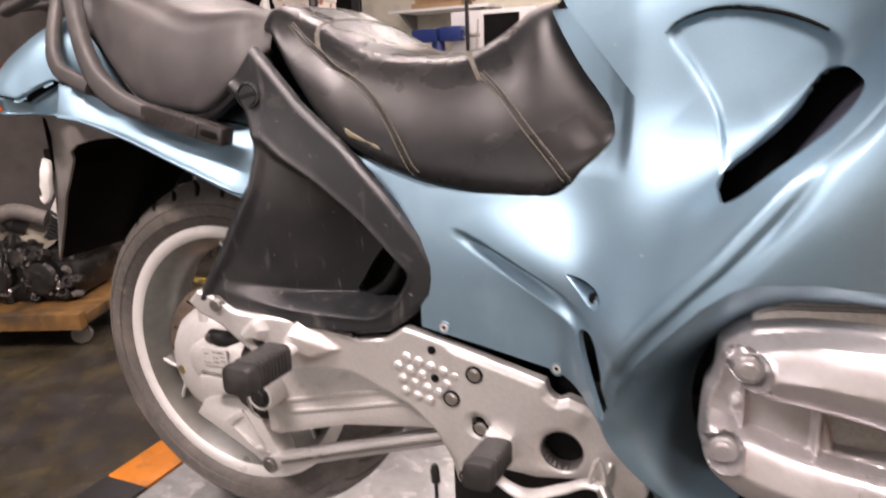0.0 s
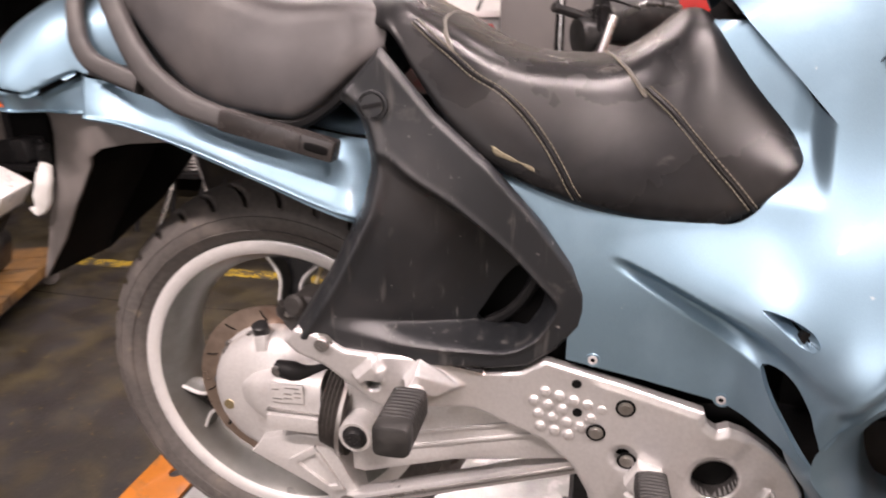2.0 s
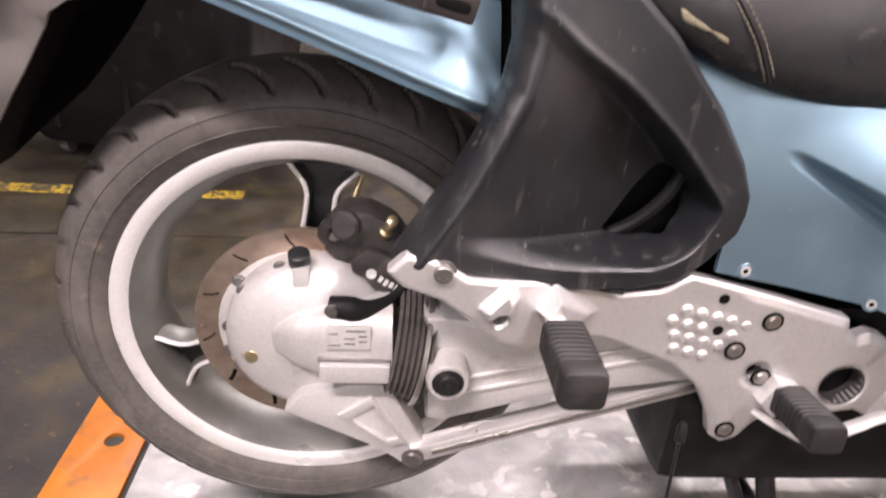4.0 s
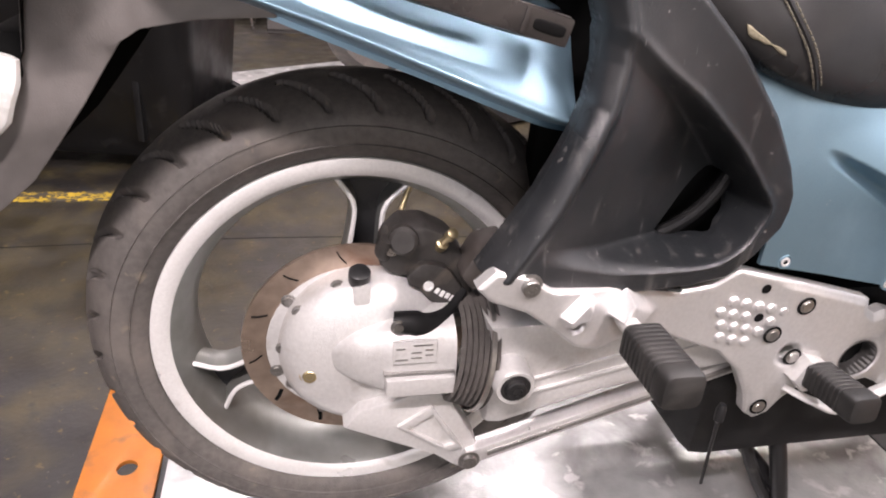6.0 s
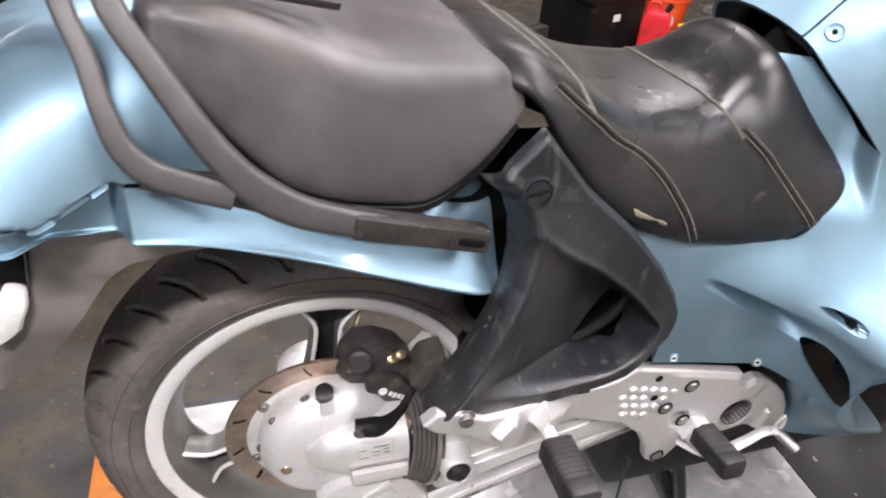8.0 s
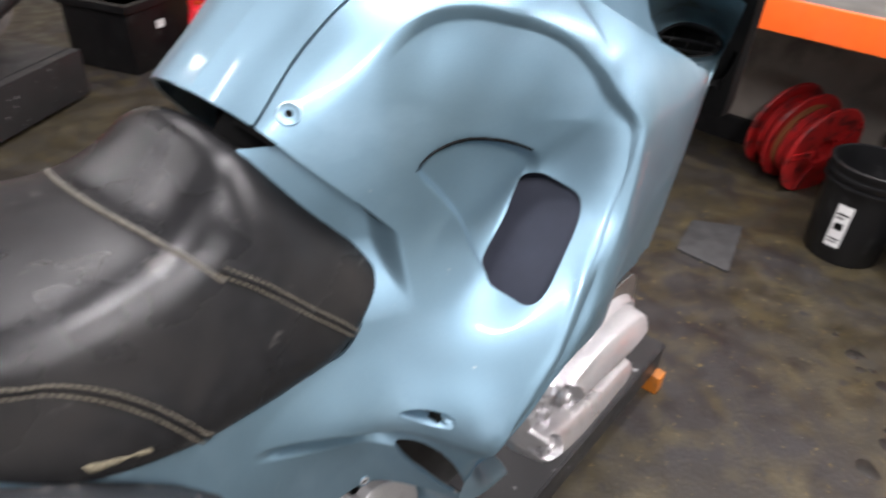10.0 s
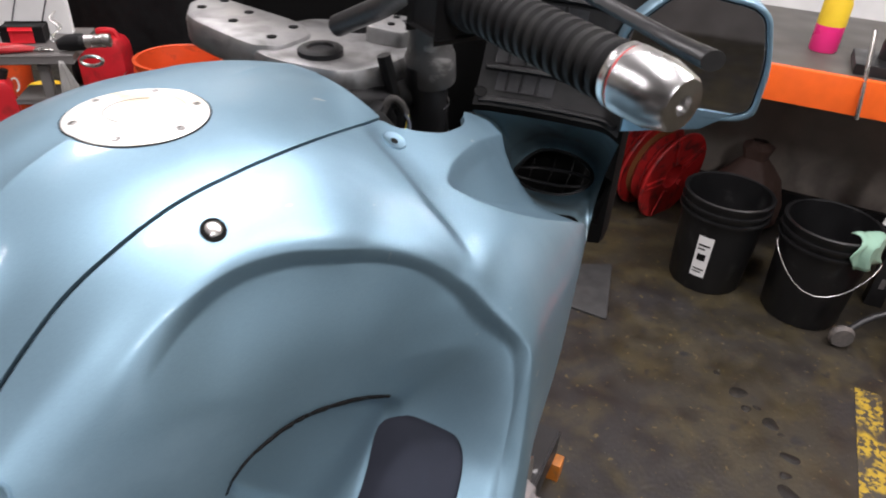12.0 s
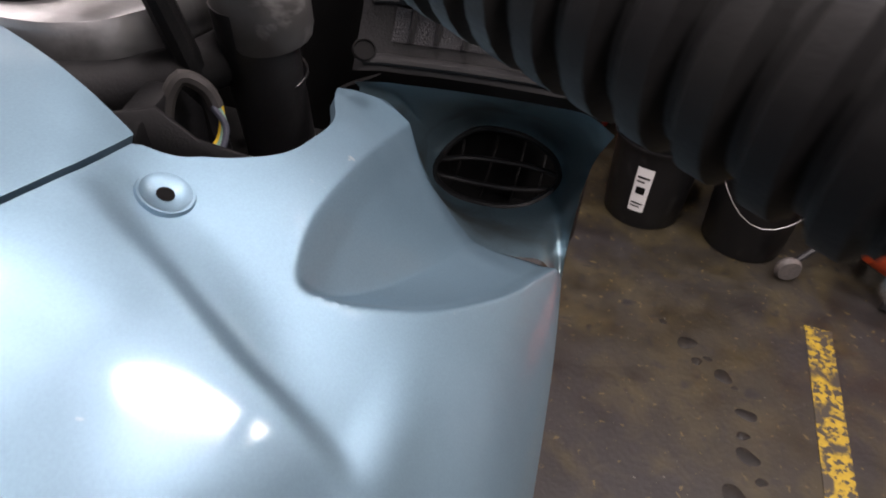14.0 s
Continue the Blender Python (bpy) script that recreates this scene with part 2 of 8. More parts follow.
OIL = material("dark_oil_stain", (0.012, 0.0105, 0.0092), 0.5, spots=[((0.024, 0.021, 0.016), 40, 0.45, 0.65)], spec=0.3)
CLEAR_BAG = material("crumpled_clear_bag", (0.55, 0.54, 0.52), 0.25, bump=0.006, bump_scale=50)
RUBBER_MAT = material("black_rubber_mat", (0.03, 0.03, 0.03), 0.7, grain=0.3, grain_scale=20)


# ---- building helpers ----
def thing(name, label, category, at=(0, 0, 0), group="", kind=""):
    ob = new(name)
    ob.empty_display_size = 0.1
    ob.matrix_basis = Matrix.Translation(at)
    return tagged(ob, label, category, group, kind)


def part(name, bm, mat, parent=None, label="", smooth=True, autosmooth=35):
    me = bpy.data.meshes.new(name)
    bm.normal_update()
    if smooth:
        for f in bm.faces:
            f.smooth = True
        lim = radians(autosmooth)
        for e in bm.edges:
            if len(e.link_faces) == 2 and e.calc_face_angle(0) > lim:
                e.smooth = False
    bm.to_mesh(me)
    bm.free()
    me.materials.append(mat)
    ob = new(name, me)
    if parent is not None:
        ob.parent = parent
        ob.matrix_parent_inverse = Matrix.Translation(-parent.matrix_basis.translation) if parent.type == "EMPTY" else Matrix()
    if label:
        tagged(ob, label)
    return ob


def solo(name, bm, mat, label, category, group="", kind="", smooth=True):
    return tagged(part(name, bm, mat, smooth=smooth), label, category, group, kind)


def spline(xs, ys, x):
    """Smooth curve through (xs, ys), sampled at x."""
    xs, ys, x = np.asarray(xs, float), np.asarray(ys, float), np.asarray(x, float)
    h = np.diff(xs)
    d = np.diff(ys) / h
    m = np.concatenate([[d[0]], (d[:-1] * h[1:] + d[1:] * h[:-1]) / (h[:-1] + h[1:]), [d[-1]]])
    flat = d[:-1] * d[1:] <= 0
    m[1:-1][flat] *= 0.3
    i = np.clip(np.searchsorted(xs, x, side="right") - 1, 0, len(xs) - 2)
    h = xs[i + 1] - xs[i]
    t = np.clip((x - xs[i]) / h, 0, 1)
    t2, t3 = t * t, t * t * t
    return (2 * t3 - 3 * t2 + 1) * ys[i] + (t3 - 2 * t2 + t) * h * m[i] + (-2 * t3 + 3 * t2) * ys[i + 1] + (t3 - t2) * h * m[i + 1]


def smoother(a, b, x):
    t = np.clip((np.asarray(x, float) - a) / (b - a), 0, 1)
    return t * t * (3 - 2 * t)


def loft(stations, xs, nv, blur=0):
    """Grid of points through ribs of (y, z) at the given x stations: (len(xs), nv, 3)."""
    keys = sorted(stations)
    ribs = []
    for k in keys:
        p = np.array(stations[k], float)
        v = np.linspace(0, len(p) - 1, nv)
        ribs.append(np.stack([spline(range(len(p)), p[:, 0], v), spline(range(len(p)), p[:, 1], v)], -1))
    ribs = np.array(ribs)
    out = np.zeros((len(xs), nv, 3))
    out[:, :, 0] = np.asarray(xs)[:, None]
    for j in range(nv):
        for c in range(2):
            out[:, j, c + 1] = spline(keys, ribs[:, j, c], xs)
    for _ in range(blur):
        q = out.copy()
        q[1:-1] = (out[:-2] + 2 * out[1:-1] + out[2:]) / 4
        out = q.copy()
        q[:, 1:-1] = (out[:, :-2] + 2 * out[:, 1:-1] + out[:, 2:]) / 4
        out = q
    return out


def clipped(P, S, bm=None, flip=False):
    """Mesh of the grid P where S < 0, its edge cut cleanly along S = 0."""
    bm = bm or bmesh.new()
    nu, nv = S.shape
    verts, cuts = {}, {}

    def corner(i, j):
        if (i, j) not in verts:
            verts[i, j] = bm.verts.new(P[i, j])
        return verts[i, j]

    def cut(a, b):
        key = (a, b) if a < b else (b, a)
        if key not in cuts:
            (a0, b0) = key
            t = S[a0] / (S[a0] - S[b0])
            cuts[key] = bm.verts.new(P[a0] + np.clip(t, 0.02, 0.98) * (P[b0] - P[a0]))
        return cuts[key]

    for i in range(nu - 1):
        for j in range(nv - 1):
            ring = [(i, j), (i + 1, j), (i + 1, j + 1), (i, j + 1)]
            neg = [S[c] < 0 for c in ring]
            if not any(neg):
                continue
            poly = []
            for k in range(4):
                a, b = ring[k], ring[(k + 1) % 4]
                if neg[k]:
                    poly.append(corner(*a))
                if neg[k] != neg[(k + 1) % 4]:
                    poly.append(cut(a, b))
            if len(poly) >= 3:
                if flip:
                    poly.reverse()
                try:
                    bm.faces.new(poly)
                except ValueError:
                    pass
    return bm


def grid_normals(P, towards):
    n = np.cross(np.gradient(P, axis=0), np.gradient(P, axis=1))
    n /= np.linalg.norm(n, axis=2, keepdims=True) + 1e-12
    return n * np.where((n * np.array(towards)).sum(-1, keepdims=True) < 0, -1, 1)


def skirted(bm, P, N, t, along=None, bare=None):
    """Gives the open edges of a clipped grid a rim of thickness t, turned inward; bare: tells where it stays open."""
    flat_p, flat_n = P[::2, ::2].reshape(-1, 3), N[::2, ::2].reshape(-1, 3)
    rim = [e for e in bm.edges if len(e.link_faces) == 1 and not (bare and bare(e.verts[0].co))]
    inner = {}
    for v in {v for e in rim for v in e.verts}:
        n = along if along else flat_n[int(((flat_p - np.array(v.co)) ** 2).sum(1).argmin())]
        inner[v] = bm.verts.new(v.co - Vector(n) * t)
    for e in rim:
        a, b = e.verts
        try:
            bm.faces.new((a, b, inner[b], inner[a]))
        except ValueError:
            pass
    bmesh.ops.recalc_face_normals(bm, faces=bm.faces)
    return bm


def grid(P, closed_v=False, flip=False, bm=None):
    bm = bm or bmesh.new()
    nu, nv = P.shape[:2]
    v = [[bm.verts.new(P[i, j]) for j in range(nv)] for i in range(nu)]
    for i in range(nu - 1):
        for j in range(nv if closed_v else nv - 1):
            k = (j + 1) % nv
            q = [v[i][j], v[i + 1][j], v[i + 1][k], v[i][k]]
            bm.faces.new(q[::-1] if flip else q)
    return bm


def poly_sdf(px, pz, pts):
    """Signed distance to a closed polygon, negative inside."""
    pts = np.asarray(pts, float)
    d2 = np.full(px.shape, 1e9)
    inside = np.zeros(px.shape, bool)
    for (ax, az), (bx, bz) in zip(pts, np.roll(pts, -1, 0)):
        ex, ez = bx - ax, bz - az
        t = np.clip(((px - ax) * ex + (pz - az) * ez) / (ex * ex + ez * ez + 1e-12), 0, 1)
        d2 = np.minimum(d2, (px - ax - t * ex) ** 2 + (pz - az - t * ez) ** 2)
        cross = (az > pz) != (bz > pz)
        inside ^= cross & (px < (bx - ax) * (pz - az) / (bz - az + 1e-12) + ax)
    d = np.sqrt(d2)
    return np.where(inside, -d, d)


def rounded(pts, n=6, keep=0.35):
    """Closed outline with its corners rounded."""
    pts = [Vector((*p, 0)) if len(p) == 2 else Vector(p) for p in pts]
    out = []
    for i, p in enumerate(pts):
        a, b = pts[i - 1], pts[(i + 1) % len(pts)]
        s, e = p + (a - p) * keep, p + (b - p) * keep
        for k in range(n + 1):
            t = k / n
            q = s * (1 - t) ** 2 + p * 2 * t * (1 - t) + e * t * t
            out.append((q.x, q.y))
    return out


def frames_along(pts):
    pts = [Vector(p) for p in pts]
    tang = [(pts[min(i + 1, len(pts) - 1)] - pts[max(i - 1, 0)]).normalized() for i in range(len(pts))]
    up = Vector((0, 0, 1)) if abs(tang[0].z) < 0.9 else Vector((0, 1, 0))
    res = []
    for p, t in zip(pts, tang):
        s = t.cross(up).normalized()
        up = s.cross(t).normalized()
        res.append((p, s, up, t))
    return res


def smooth_path(pts, n=8):
    p = np.array(pts, float)
    k = np.r_[0, np.cumsum(np.linalg.norm(np.diff(p, axis=0), axis=1))]
    x = np.linspace(0, k[-1], (len(p) - 1) * n + 1)
    return [tuple(v) for v in np.stack([spline(k, p[:, c], x) for c in range(3)], -1)]


def smooth2(pts, n=5):
    return [(p[0], p[2]) for p in smooth_path([(x, 0, z) for x, z in pts], n)]


def tube(pts, r, seg=12, bm=None, flat=1.0, cap=True, n=0, square=1.0):
    """A tube along pts; r a number or one for each point; flat squashes it along its own up."""
    bm = bm or bmesh.new()
    if n:
        pts = smooth_path(pts, n)
    rs = [r] * len(pts) if isinstance(r, (int, float)) else list(np.interp(np.linspace(0, 1, len(pts)), np.linspace(0, 1, len(r)), r))
    rings = []
    for (p, s, u, t), rr in zip(frames_along(pts), rs):
        rings.append([bm.verts.new(p + (s * math.copysign(abs(math.cos(a)) ** square, math.cos(a)) + u * flat * math.copysign(abs(math.sin(a)) ** square, math.sin(a))) * rr) for a in (2 * math.pi * k / seg for k in range(seg))])
    for a, b in zip(rings, rings[1:]):
        for k in range(seg):
            bm.faces.new((a[k], a[(k + 1) % seg], b[(k + 1) % seg], b[k]))
    if cap:
        bm.faces.new(rings[0][::-1])
        bm.faces.new(rings[-1])
    return bm


def ribbon(pts, half, thick, side, n=6):
    """A flat bar with rounded edges along pts, its broad face turned outward; half: half widths along it."""
    pts = [Vector(p) for p in smooth_path(pts, n)]
    hw = np.interp(np.linspace(0, 1, len(pts)), np.linspace(0, 1, len(half)), half)
    ref = Vector((0, side * 0.95, 0.3))
    rows = []
    for i, p in enumerate(pts):
        t = (pts[min(i + 1, len(pts) - 1)] - pts[max(i - 1, 0)]).normalized()
        u = t.cross(ref).normalized()
        o = u.cross(t).normalized()
        o = o if o.y * side > 0 else -o
        ring = []
        for a in np.linspace(0, 2 * math.pi, 25)[:-1]:
            c, q = math.cos(a), math.sin(a)
            ring.append(tuple(p + u * hw[i] * math.copysign(abs(c) ** 0.45, c) + o * thick * math.copysign(abs(q) ** 0.6, q)))
        rows.append(ring)
    bm = grid(np.array(rows), closed_v=True)
    bm.verts.ensure_lookup_table()
    bm.faces.new([bm.verts[k] for k in range(24)])
    bm.faces.new([bm.verts[len(bm.verts) - 24 + k] for k in range(24)])
    bmesh.ops.recalc_face_normals(bm, faces=bm.faces)
    return bm


def lathe(profile, m=None, seg=32, bm=None, closed=False, arc=2 * math.pi, caps=True):
    """Turns a profile of (radius, height) round the z axis of the pose m."""
    bm = bm or bmesh.new()
    m = m or Matrix()
    full = abs(arc - 2 * math.pi) < 1e-6
    steps = seg if full else seg + 1
    rings = [[bm.verts.new(m @ Vector((r * math.cos(arc * k / seg), r * math.sin(arc * k / seg), h))) for k in range(steps)] for r, h in profile]
    pairs = list(zip(rings, rings[1:])) + ([(rings[-1], rings[0])] if closed else [])
    for a, b in pairs:
        for k in range(seg):
            bm.faces.new((a[k], a[(k + 1) % steps], b[(k + 1) % steps], b[k]))
    if full and not closed and caps:
        for ring, flip in ((rings[0], True), (rings[-1], False)):
            if profile[0 if flip else -1][0] > 1e-6:
                bm.faces.new(ring[::-1] if flip else ring)
    bmesh.ops.remove_doubles(bm, verts=bm.verts, dist=1e-6)
    return bm


def box(bm, x0, x1, y0, y1, z0, z1, bevel=0.0, m=None):
    r = bmesh.ops.create_cube(bm, size=1.0)
    vs = r["verts"]
    for v in vs:
        v.co = Vector(((x0 + x1) / 2 + v.co.x * (x1 - x0), (y0 + y1) / 2 + v.co.y * (y1 - y0), (z0 + z1) / 2 + v.co.z * (z1 - z0)))
        if m is not None:
            v.co = m @ v.co
    if bevel > 0:
        es = list({e for v in vs for e in v.link_edges})
        bmesh.ops.bevel(bm, geom=es, offset=bevel, segments=2, affect="EDGES", profile=0.7)
    return bm


def boxed(*a, bevel=0.0, m=None):
    return box(bmesh.new(), *a, bevel=bevel, m=m)


def slab(outline, y0, y1, holes=(), bevel=0.0015, m=None):
    """A plate cut to an outline of (x, z), from y0 to y1, with holes through it and broken edges."""
    cu = bpy.data.curves.new("cut", "CURVE")
    cu.dimensions, cu.fill_mode = "2D", "BOTH"
    cu.extrude, cu.bevel_depth, cu.bevel_resolution = max(abs(y1 - y0) / 2 - bevel, 0.0001), bevel, 1
    cu.offset = -bevel
    for o in (outline, *holes):
        sp = cu.splines.new("POLY")
        sp.points.add(len(o) - 1)
        for q, (a, c) in zip(sp.points, o):
            q.co = (a, c, 0, 1)
        sp.use_cyclic_u = True
    ob = bpy.data.objects.new("cut", cu)
    scene.collection.objects.link(ob)
    dg = bpy.context.evaluated_depsgraph_get()
    me = bpy.data.meshes.new_from_object(ob.evaluated_get(dg))
    bm = bmesh.new()
    bm.from_mesh(me)
    bpy.data.objects.remove(ob)
    bpy.data.curves.remove(cu)
    bpy.data.meshes.remove(me)
    for v in bm.verts:
        v.co = Vector((v.co.x, (y0 + y1) / 2 - v.co.z, v.co.y))
        if m is not None:
            v.co = m @ v.co
    bmesh.ops.remove_doubles(bm, verts=bm.verts, dist=1e-5)
    return bm


def circle(cx, cz, r, n=24, rx=None):
    return [(cx + (rx or r) * math.cos(2 * math.pi * k / n), cz + r * math.sin(2 * math.pi * k / n)) for k in range(n)]


def thicken(ob, t, offset=-1.0):
    s = ob.modifiers.new("thickness", "SOLIDIFY")
    s.thickness, s.offset = t, offset
    return ob


def facing(p, d):
    """Pose at p whose z axis points along d."""
    return Matrix.Translation(p) @ Vector(d).to_track_quat("Z", "Y").to_matrix().to_4x4()


def socket_bolt(parent, p, d=(0, -1, 0), r=0.009, h=0.007, mat=None, name="bolt"):
    """Hexagon socket screw with a washer."""
    m = facing(p, d)
    bm = lathe([(r * 1.45, 0), (r * 1.45, 0.0015), (r * 1.05, 0.002), (r, h - 0.001), (r * 0.9, h), (r * 0.5, h)], m, 16)
    for f in list(bm.faces):
        if len(f.verts) == 16 and f.calc_area() < math.pi * r * r * 0.4:
            bm.faces.remove(f)
    lathe([(r * 0.5, h), (r * 0.47, h * 0.25), (0, h * 0.25)], m, 6, bm)
    return part(name, bm, mat or BOLT, parent)


# ---- the hall ----
X0, X1, Y0, Y1, ZC = -4.2, 4.6, -5.4, 6.0, 3.6
tagged(part("floor", boxed(X0 - 0.2, X1 + 0.2, Y0 - 0.2, Y1 + 0.2, -0.1, 0), FLOOR), "stained and worn concrete workshop floor", "floor", kind="structure")
tagged(part("wall_north", boxed(X0, X1, Y1, Y1 + 0.2, 0, ZC), WALL_PAINT), "cream painted block wall behind the workbench", "wall", kind="structure")
tagged(part("wall_south", boxed(X0, X1, Y0 - 0.2, Y0, 0, ZC), WALL_PAINT), "cream painted block wall", "wall", kind="structure")
# west wall: dim light there is put into its dark colour
tagged(part("wall_west", boxed(X0 - 0.2, X0, Y0, Y1, 0, ZC), DARK_WALL), "wall behind the shelving, shade put into its dark colour", "wall", kind="structure")
tagged(part("wall_east", boxed(X1, X1 + 0.2, Y0, Y1, 0, ZC), WALL_PAINT), "grey-cream wall behind the orange bench", "wall", kind="structure")
tagged(part("ceiling", boxed(X0 - 0.2, X1 + 0.2, Y0 - 0.2, Y1 + 0.2, ZC, ZC + 0.1), CEILING), "grey workshop ceiling", "ceiling", kind="structure")

# ---- motorcycle ----
bike = thing("motorcycle", "light blue metallic touring motorcycle standing on a work lift", "motorcycle", (0, 0, 0.17))

# bodywork: ribs of (half width, height) along the machine
RIBS = {
    0.30: [(0, 1.02), (-0.03, 1.02), (-0.06, 1.01), (-0.08, 1.0), (-0.10, 0.99), (-0.12, 0.98), (-0.15, 0.96), (-0.172, 0.93), (-0.18, 0.88), (-0.185, 0.83), (-0.19, 0.77), (-0.195, 0.69)],
    0.45: [(0, 1.04), (-0.03, 1.03), (-0.06, 1.02), (-0.08, 1.0), (-0.10, 0.98), (-0.12, 0.955), (-0.145, 0.92), (-0.172, 0.878), (-0.184, 0.835), (-0.19, 0.79), (-0.193, 0.735), (-0.195, 0.665)],
    0.53: [(0, 1.07), (-0.03, 1.065), (-0.065, 1.05), (-0.085, 1.03), (-0.105, 1.0), (-0.12, 0.96), (-0.143, 0.915), (-0.17, 0.87), (-0.185, 0.825), (-0.193, 0.775), (-0.195, 0.72), (-0.197, 0.65)],
}
RIBS[0.60] = [(0, 1.118), (-0.05, 1.112), (-0.083, 1.098), (-0.098, 1.088), (-0.112, 1.06), (-0.126, 1.01), (-0.145, 0.94), (-0.168, 0.875), (-0.188, 0.82), (-0.197, 0.768), (-0.198, 0.71), (-0.2, 0.635)]
RIBS[0.66] = [(0, 1.163), (-0.05, 1.157), (-0.088, 1.138), (-0.108, 1.122), (-0.128, 1.09), (-0.147, 1.025), (-0.16, 0.945), (-0.187, 0.87), (-0.207, 0.81), (-0.212, 0.755), (-0.208, 0.695), (-0.208, 0.61)]
RIBS[0.70] = [(0, 1.194), (-0.05, 1.191), (-0.093, 1.172), (-0.118, 1.155), (-0.138, 1.128), (-0.16, 1.05), (-0.178, 0.955), (-0.208, 0.88), (-0.236, 0.825), (-0.27, 0.77), (-0.308, 0.7), (-0.3, 0.6)]
RIBS[0.74] = [(0, 1.222), (-0.05, 1.219), (-0.099, 1.2), (-0.126, 1.184), (-0.146, 1.164), (-0.17, 1.07), (-0.19, 0.955), (-0.224, 0.882), (-0.272, 0.828), (-0.331, 0.768), (-0.336, 0.73), (-0.32, 0.62)]
RIBS[0.80] = [(0, 1.239), (-0.055, 1.235), (-0.105, 1.218), (-0.136, 1.2), (-0.155, 1.178), (-0.179, 1.09), (-0.199, 0.97), (-0.228, 0.893), (-0.3, 0.874), (-0.338, 0.838), (-0.346, 0.8), (-0.335, 0.7)]
RIBS[0.86] = [(0, 1.243), (-0.06, 1.239), (-0.112, 1.224), (-0.162, 1.198), (-0.191, 1.175), (-0.205, 1.1), (-0.214, 1.01), (-0.23, 0.955), (-0.3, 0.925), (-0.334, 0.905), (-0.352, 0.85), (-0.345, 0.74)]
RIBS[0.90] = [(0, 1.242), (-0.06, 1.238), (-0.117, 1.225), (-0.178, 1.192), (-0.221, 1.158), (-0.23, 1.1), (-0.234, 1.04), (-0.24, 0.998), (-0.3, 0.972), (-0.328, 0.952), (-0.351, 0.88), (-0.346, 0.76)]
RIBS[0.925] = [(0, 1.240), (-0.06, 1.236), (-0.12, 1.223), (-0.183, 1.189), (-0.243, 1.149), (-0.262, 1.107), (-0.272, 1.072), (-0.282, 1.05), (-0.308, 1.018), (-0.327, 0.985), (-0.345, 0.9), (-0.336, 0.76)]
RIBS[0.955] = [(0, 1.238), (-0.06, 1.234), (-0.123, 1.22), (-0.176, 1.194), (-0.228, 1.166), (-0.265, 1.142), (-0.286, 1.118), (-0.302, 1.1), (-0.315, 1.078), (-0.325, 1.045), (-0.335, 0.93), (-0.320, 0.76)]
RIBS[1.01] = [(0, 1.238), (-0.06, 1.23), (-0.127, 1.21), (-0.167, 1.197), (-0.207, 1.178), (-0.242, 1.155), (-0.268, 1.131), (-0.29, 1.108), (-0.305, 1.085), (-0.321, 1.045), (-0.328, 0.95), (-0.305, 0.76)]
RIBS[1.10] = [(0, 1.213), (-0.06, 1.211), (-0.125, 1.203), (-0.168, 1.19), (-0.206, 1.169), (-0.238, 1.146), (-0.264, 1.127), (-0.285, 1.11), (-0.302, 1.088), (-0.316, 1.05), (-0.318, 0.95), (-0.298, 0.76)]
RIBS[1.20] = [(0, 1.185), (-0.06, 1.183), (-0.12, 1.175), (-0.17, 1.155), (-0.2, 1.135), (-0.225, 1.118), (-0.25, 1.102), (-0.272, 1.09), (-0.29, 1.075), (-0.303, 1.052), (-0.298, 0.95), (-0.285, 0.76)]
RIBS[1.30] = [(0, 1.16), (-0.06, 1.158), (-0.12, 1.15), (-0.17, 1.13), (-0.2, 1.11), (-0.225, 1.095), (-0.25, 1.08), (-0.27, 1.068), (-0.285, 1.055), (-0.290, 1.035), (-0.272, 0.94), (-0.26, 0.76)]

hx = np.concatenate([np.linspace(0.30, 0.58, 80), np.linspace(0.5823, 1.0, 180), np.linspace(1.0024, 1.30, 116)])
HULL = loft(RIBS, hx, 340)
calm = np.where((hx > 0.89) & (hx < 0.96), 0.4, 1.0)[1:-1, None, None]
for step in range(240):
    HULL[1:-1] += calm * 0.25 * (HULL[:-2] - 2 * HULL[1:-1] + HULL[2:]) * np.array([0, 1, 1])
for step in range(18):
    HULL[:, 1:-1] += 0.25 * (HULL[:, :-2] - 2 * HULL[:, 1:-1] + HULL[:, 2:])
# the shoulder in front of the knee recess is one calm sheet
calm_here = smoother(0.945, 0.985, HULL[..., 0]) * smoother(1.05, 1.10, HULL[..., 2])
calm_here = np.maximum(calm_here, smoother(-0.15, -0.11, HULL[..., 1]) * smoother(0.70, 0.78, HULL[..., 0]))[1:-1, 1:-1, None]
for step in range(350):
    lap = HULL[:-2, 1:-1] + HULL[2:, 1:-1] + HULL[1:-1, :-2] + HULL[1:-1, 2:] - 4 * HULL[1:-1, 1:-1]
    HULL[1:-1, 1:-1] += 0.2 * calm_here * lap * np.array([0, 1, 1])
hX, hY, hZ = HULL[..., 0].copy(), HULL[..., 1].copy(), HULL[..., 2].copy()


def line_side(px, pz, a, b):
    """Distance from the line a-b, positive to its left, and the share of the way along it."""
    ex, ez = b[0] - a[0], b[1] - a[1]
    n = math.hypot(ex, ez)
    return (ex * (pz - a[1]) - ez * (px - a[0])) / n, ((px - a[0]) * ex + (pz - a[1]) * ez) / n / n


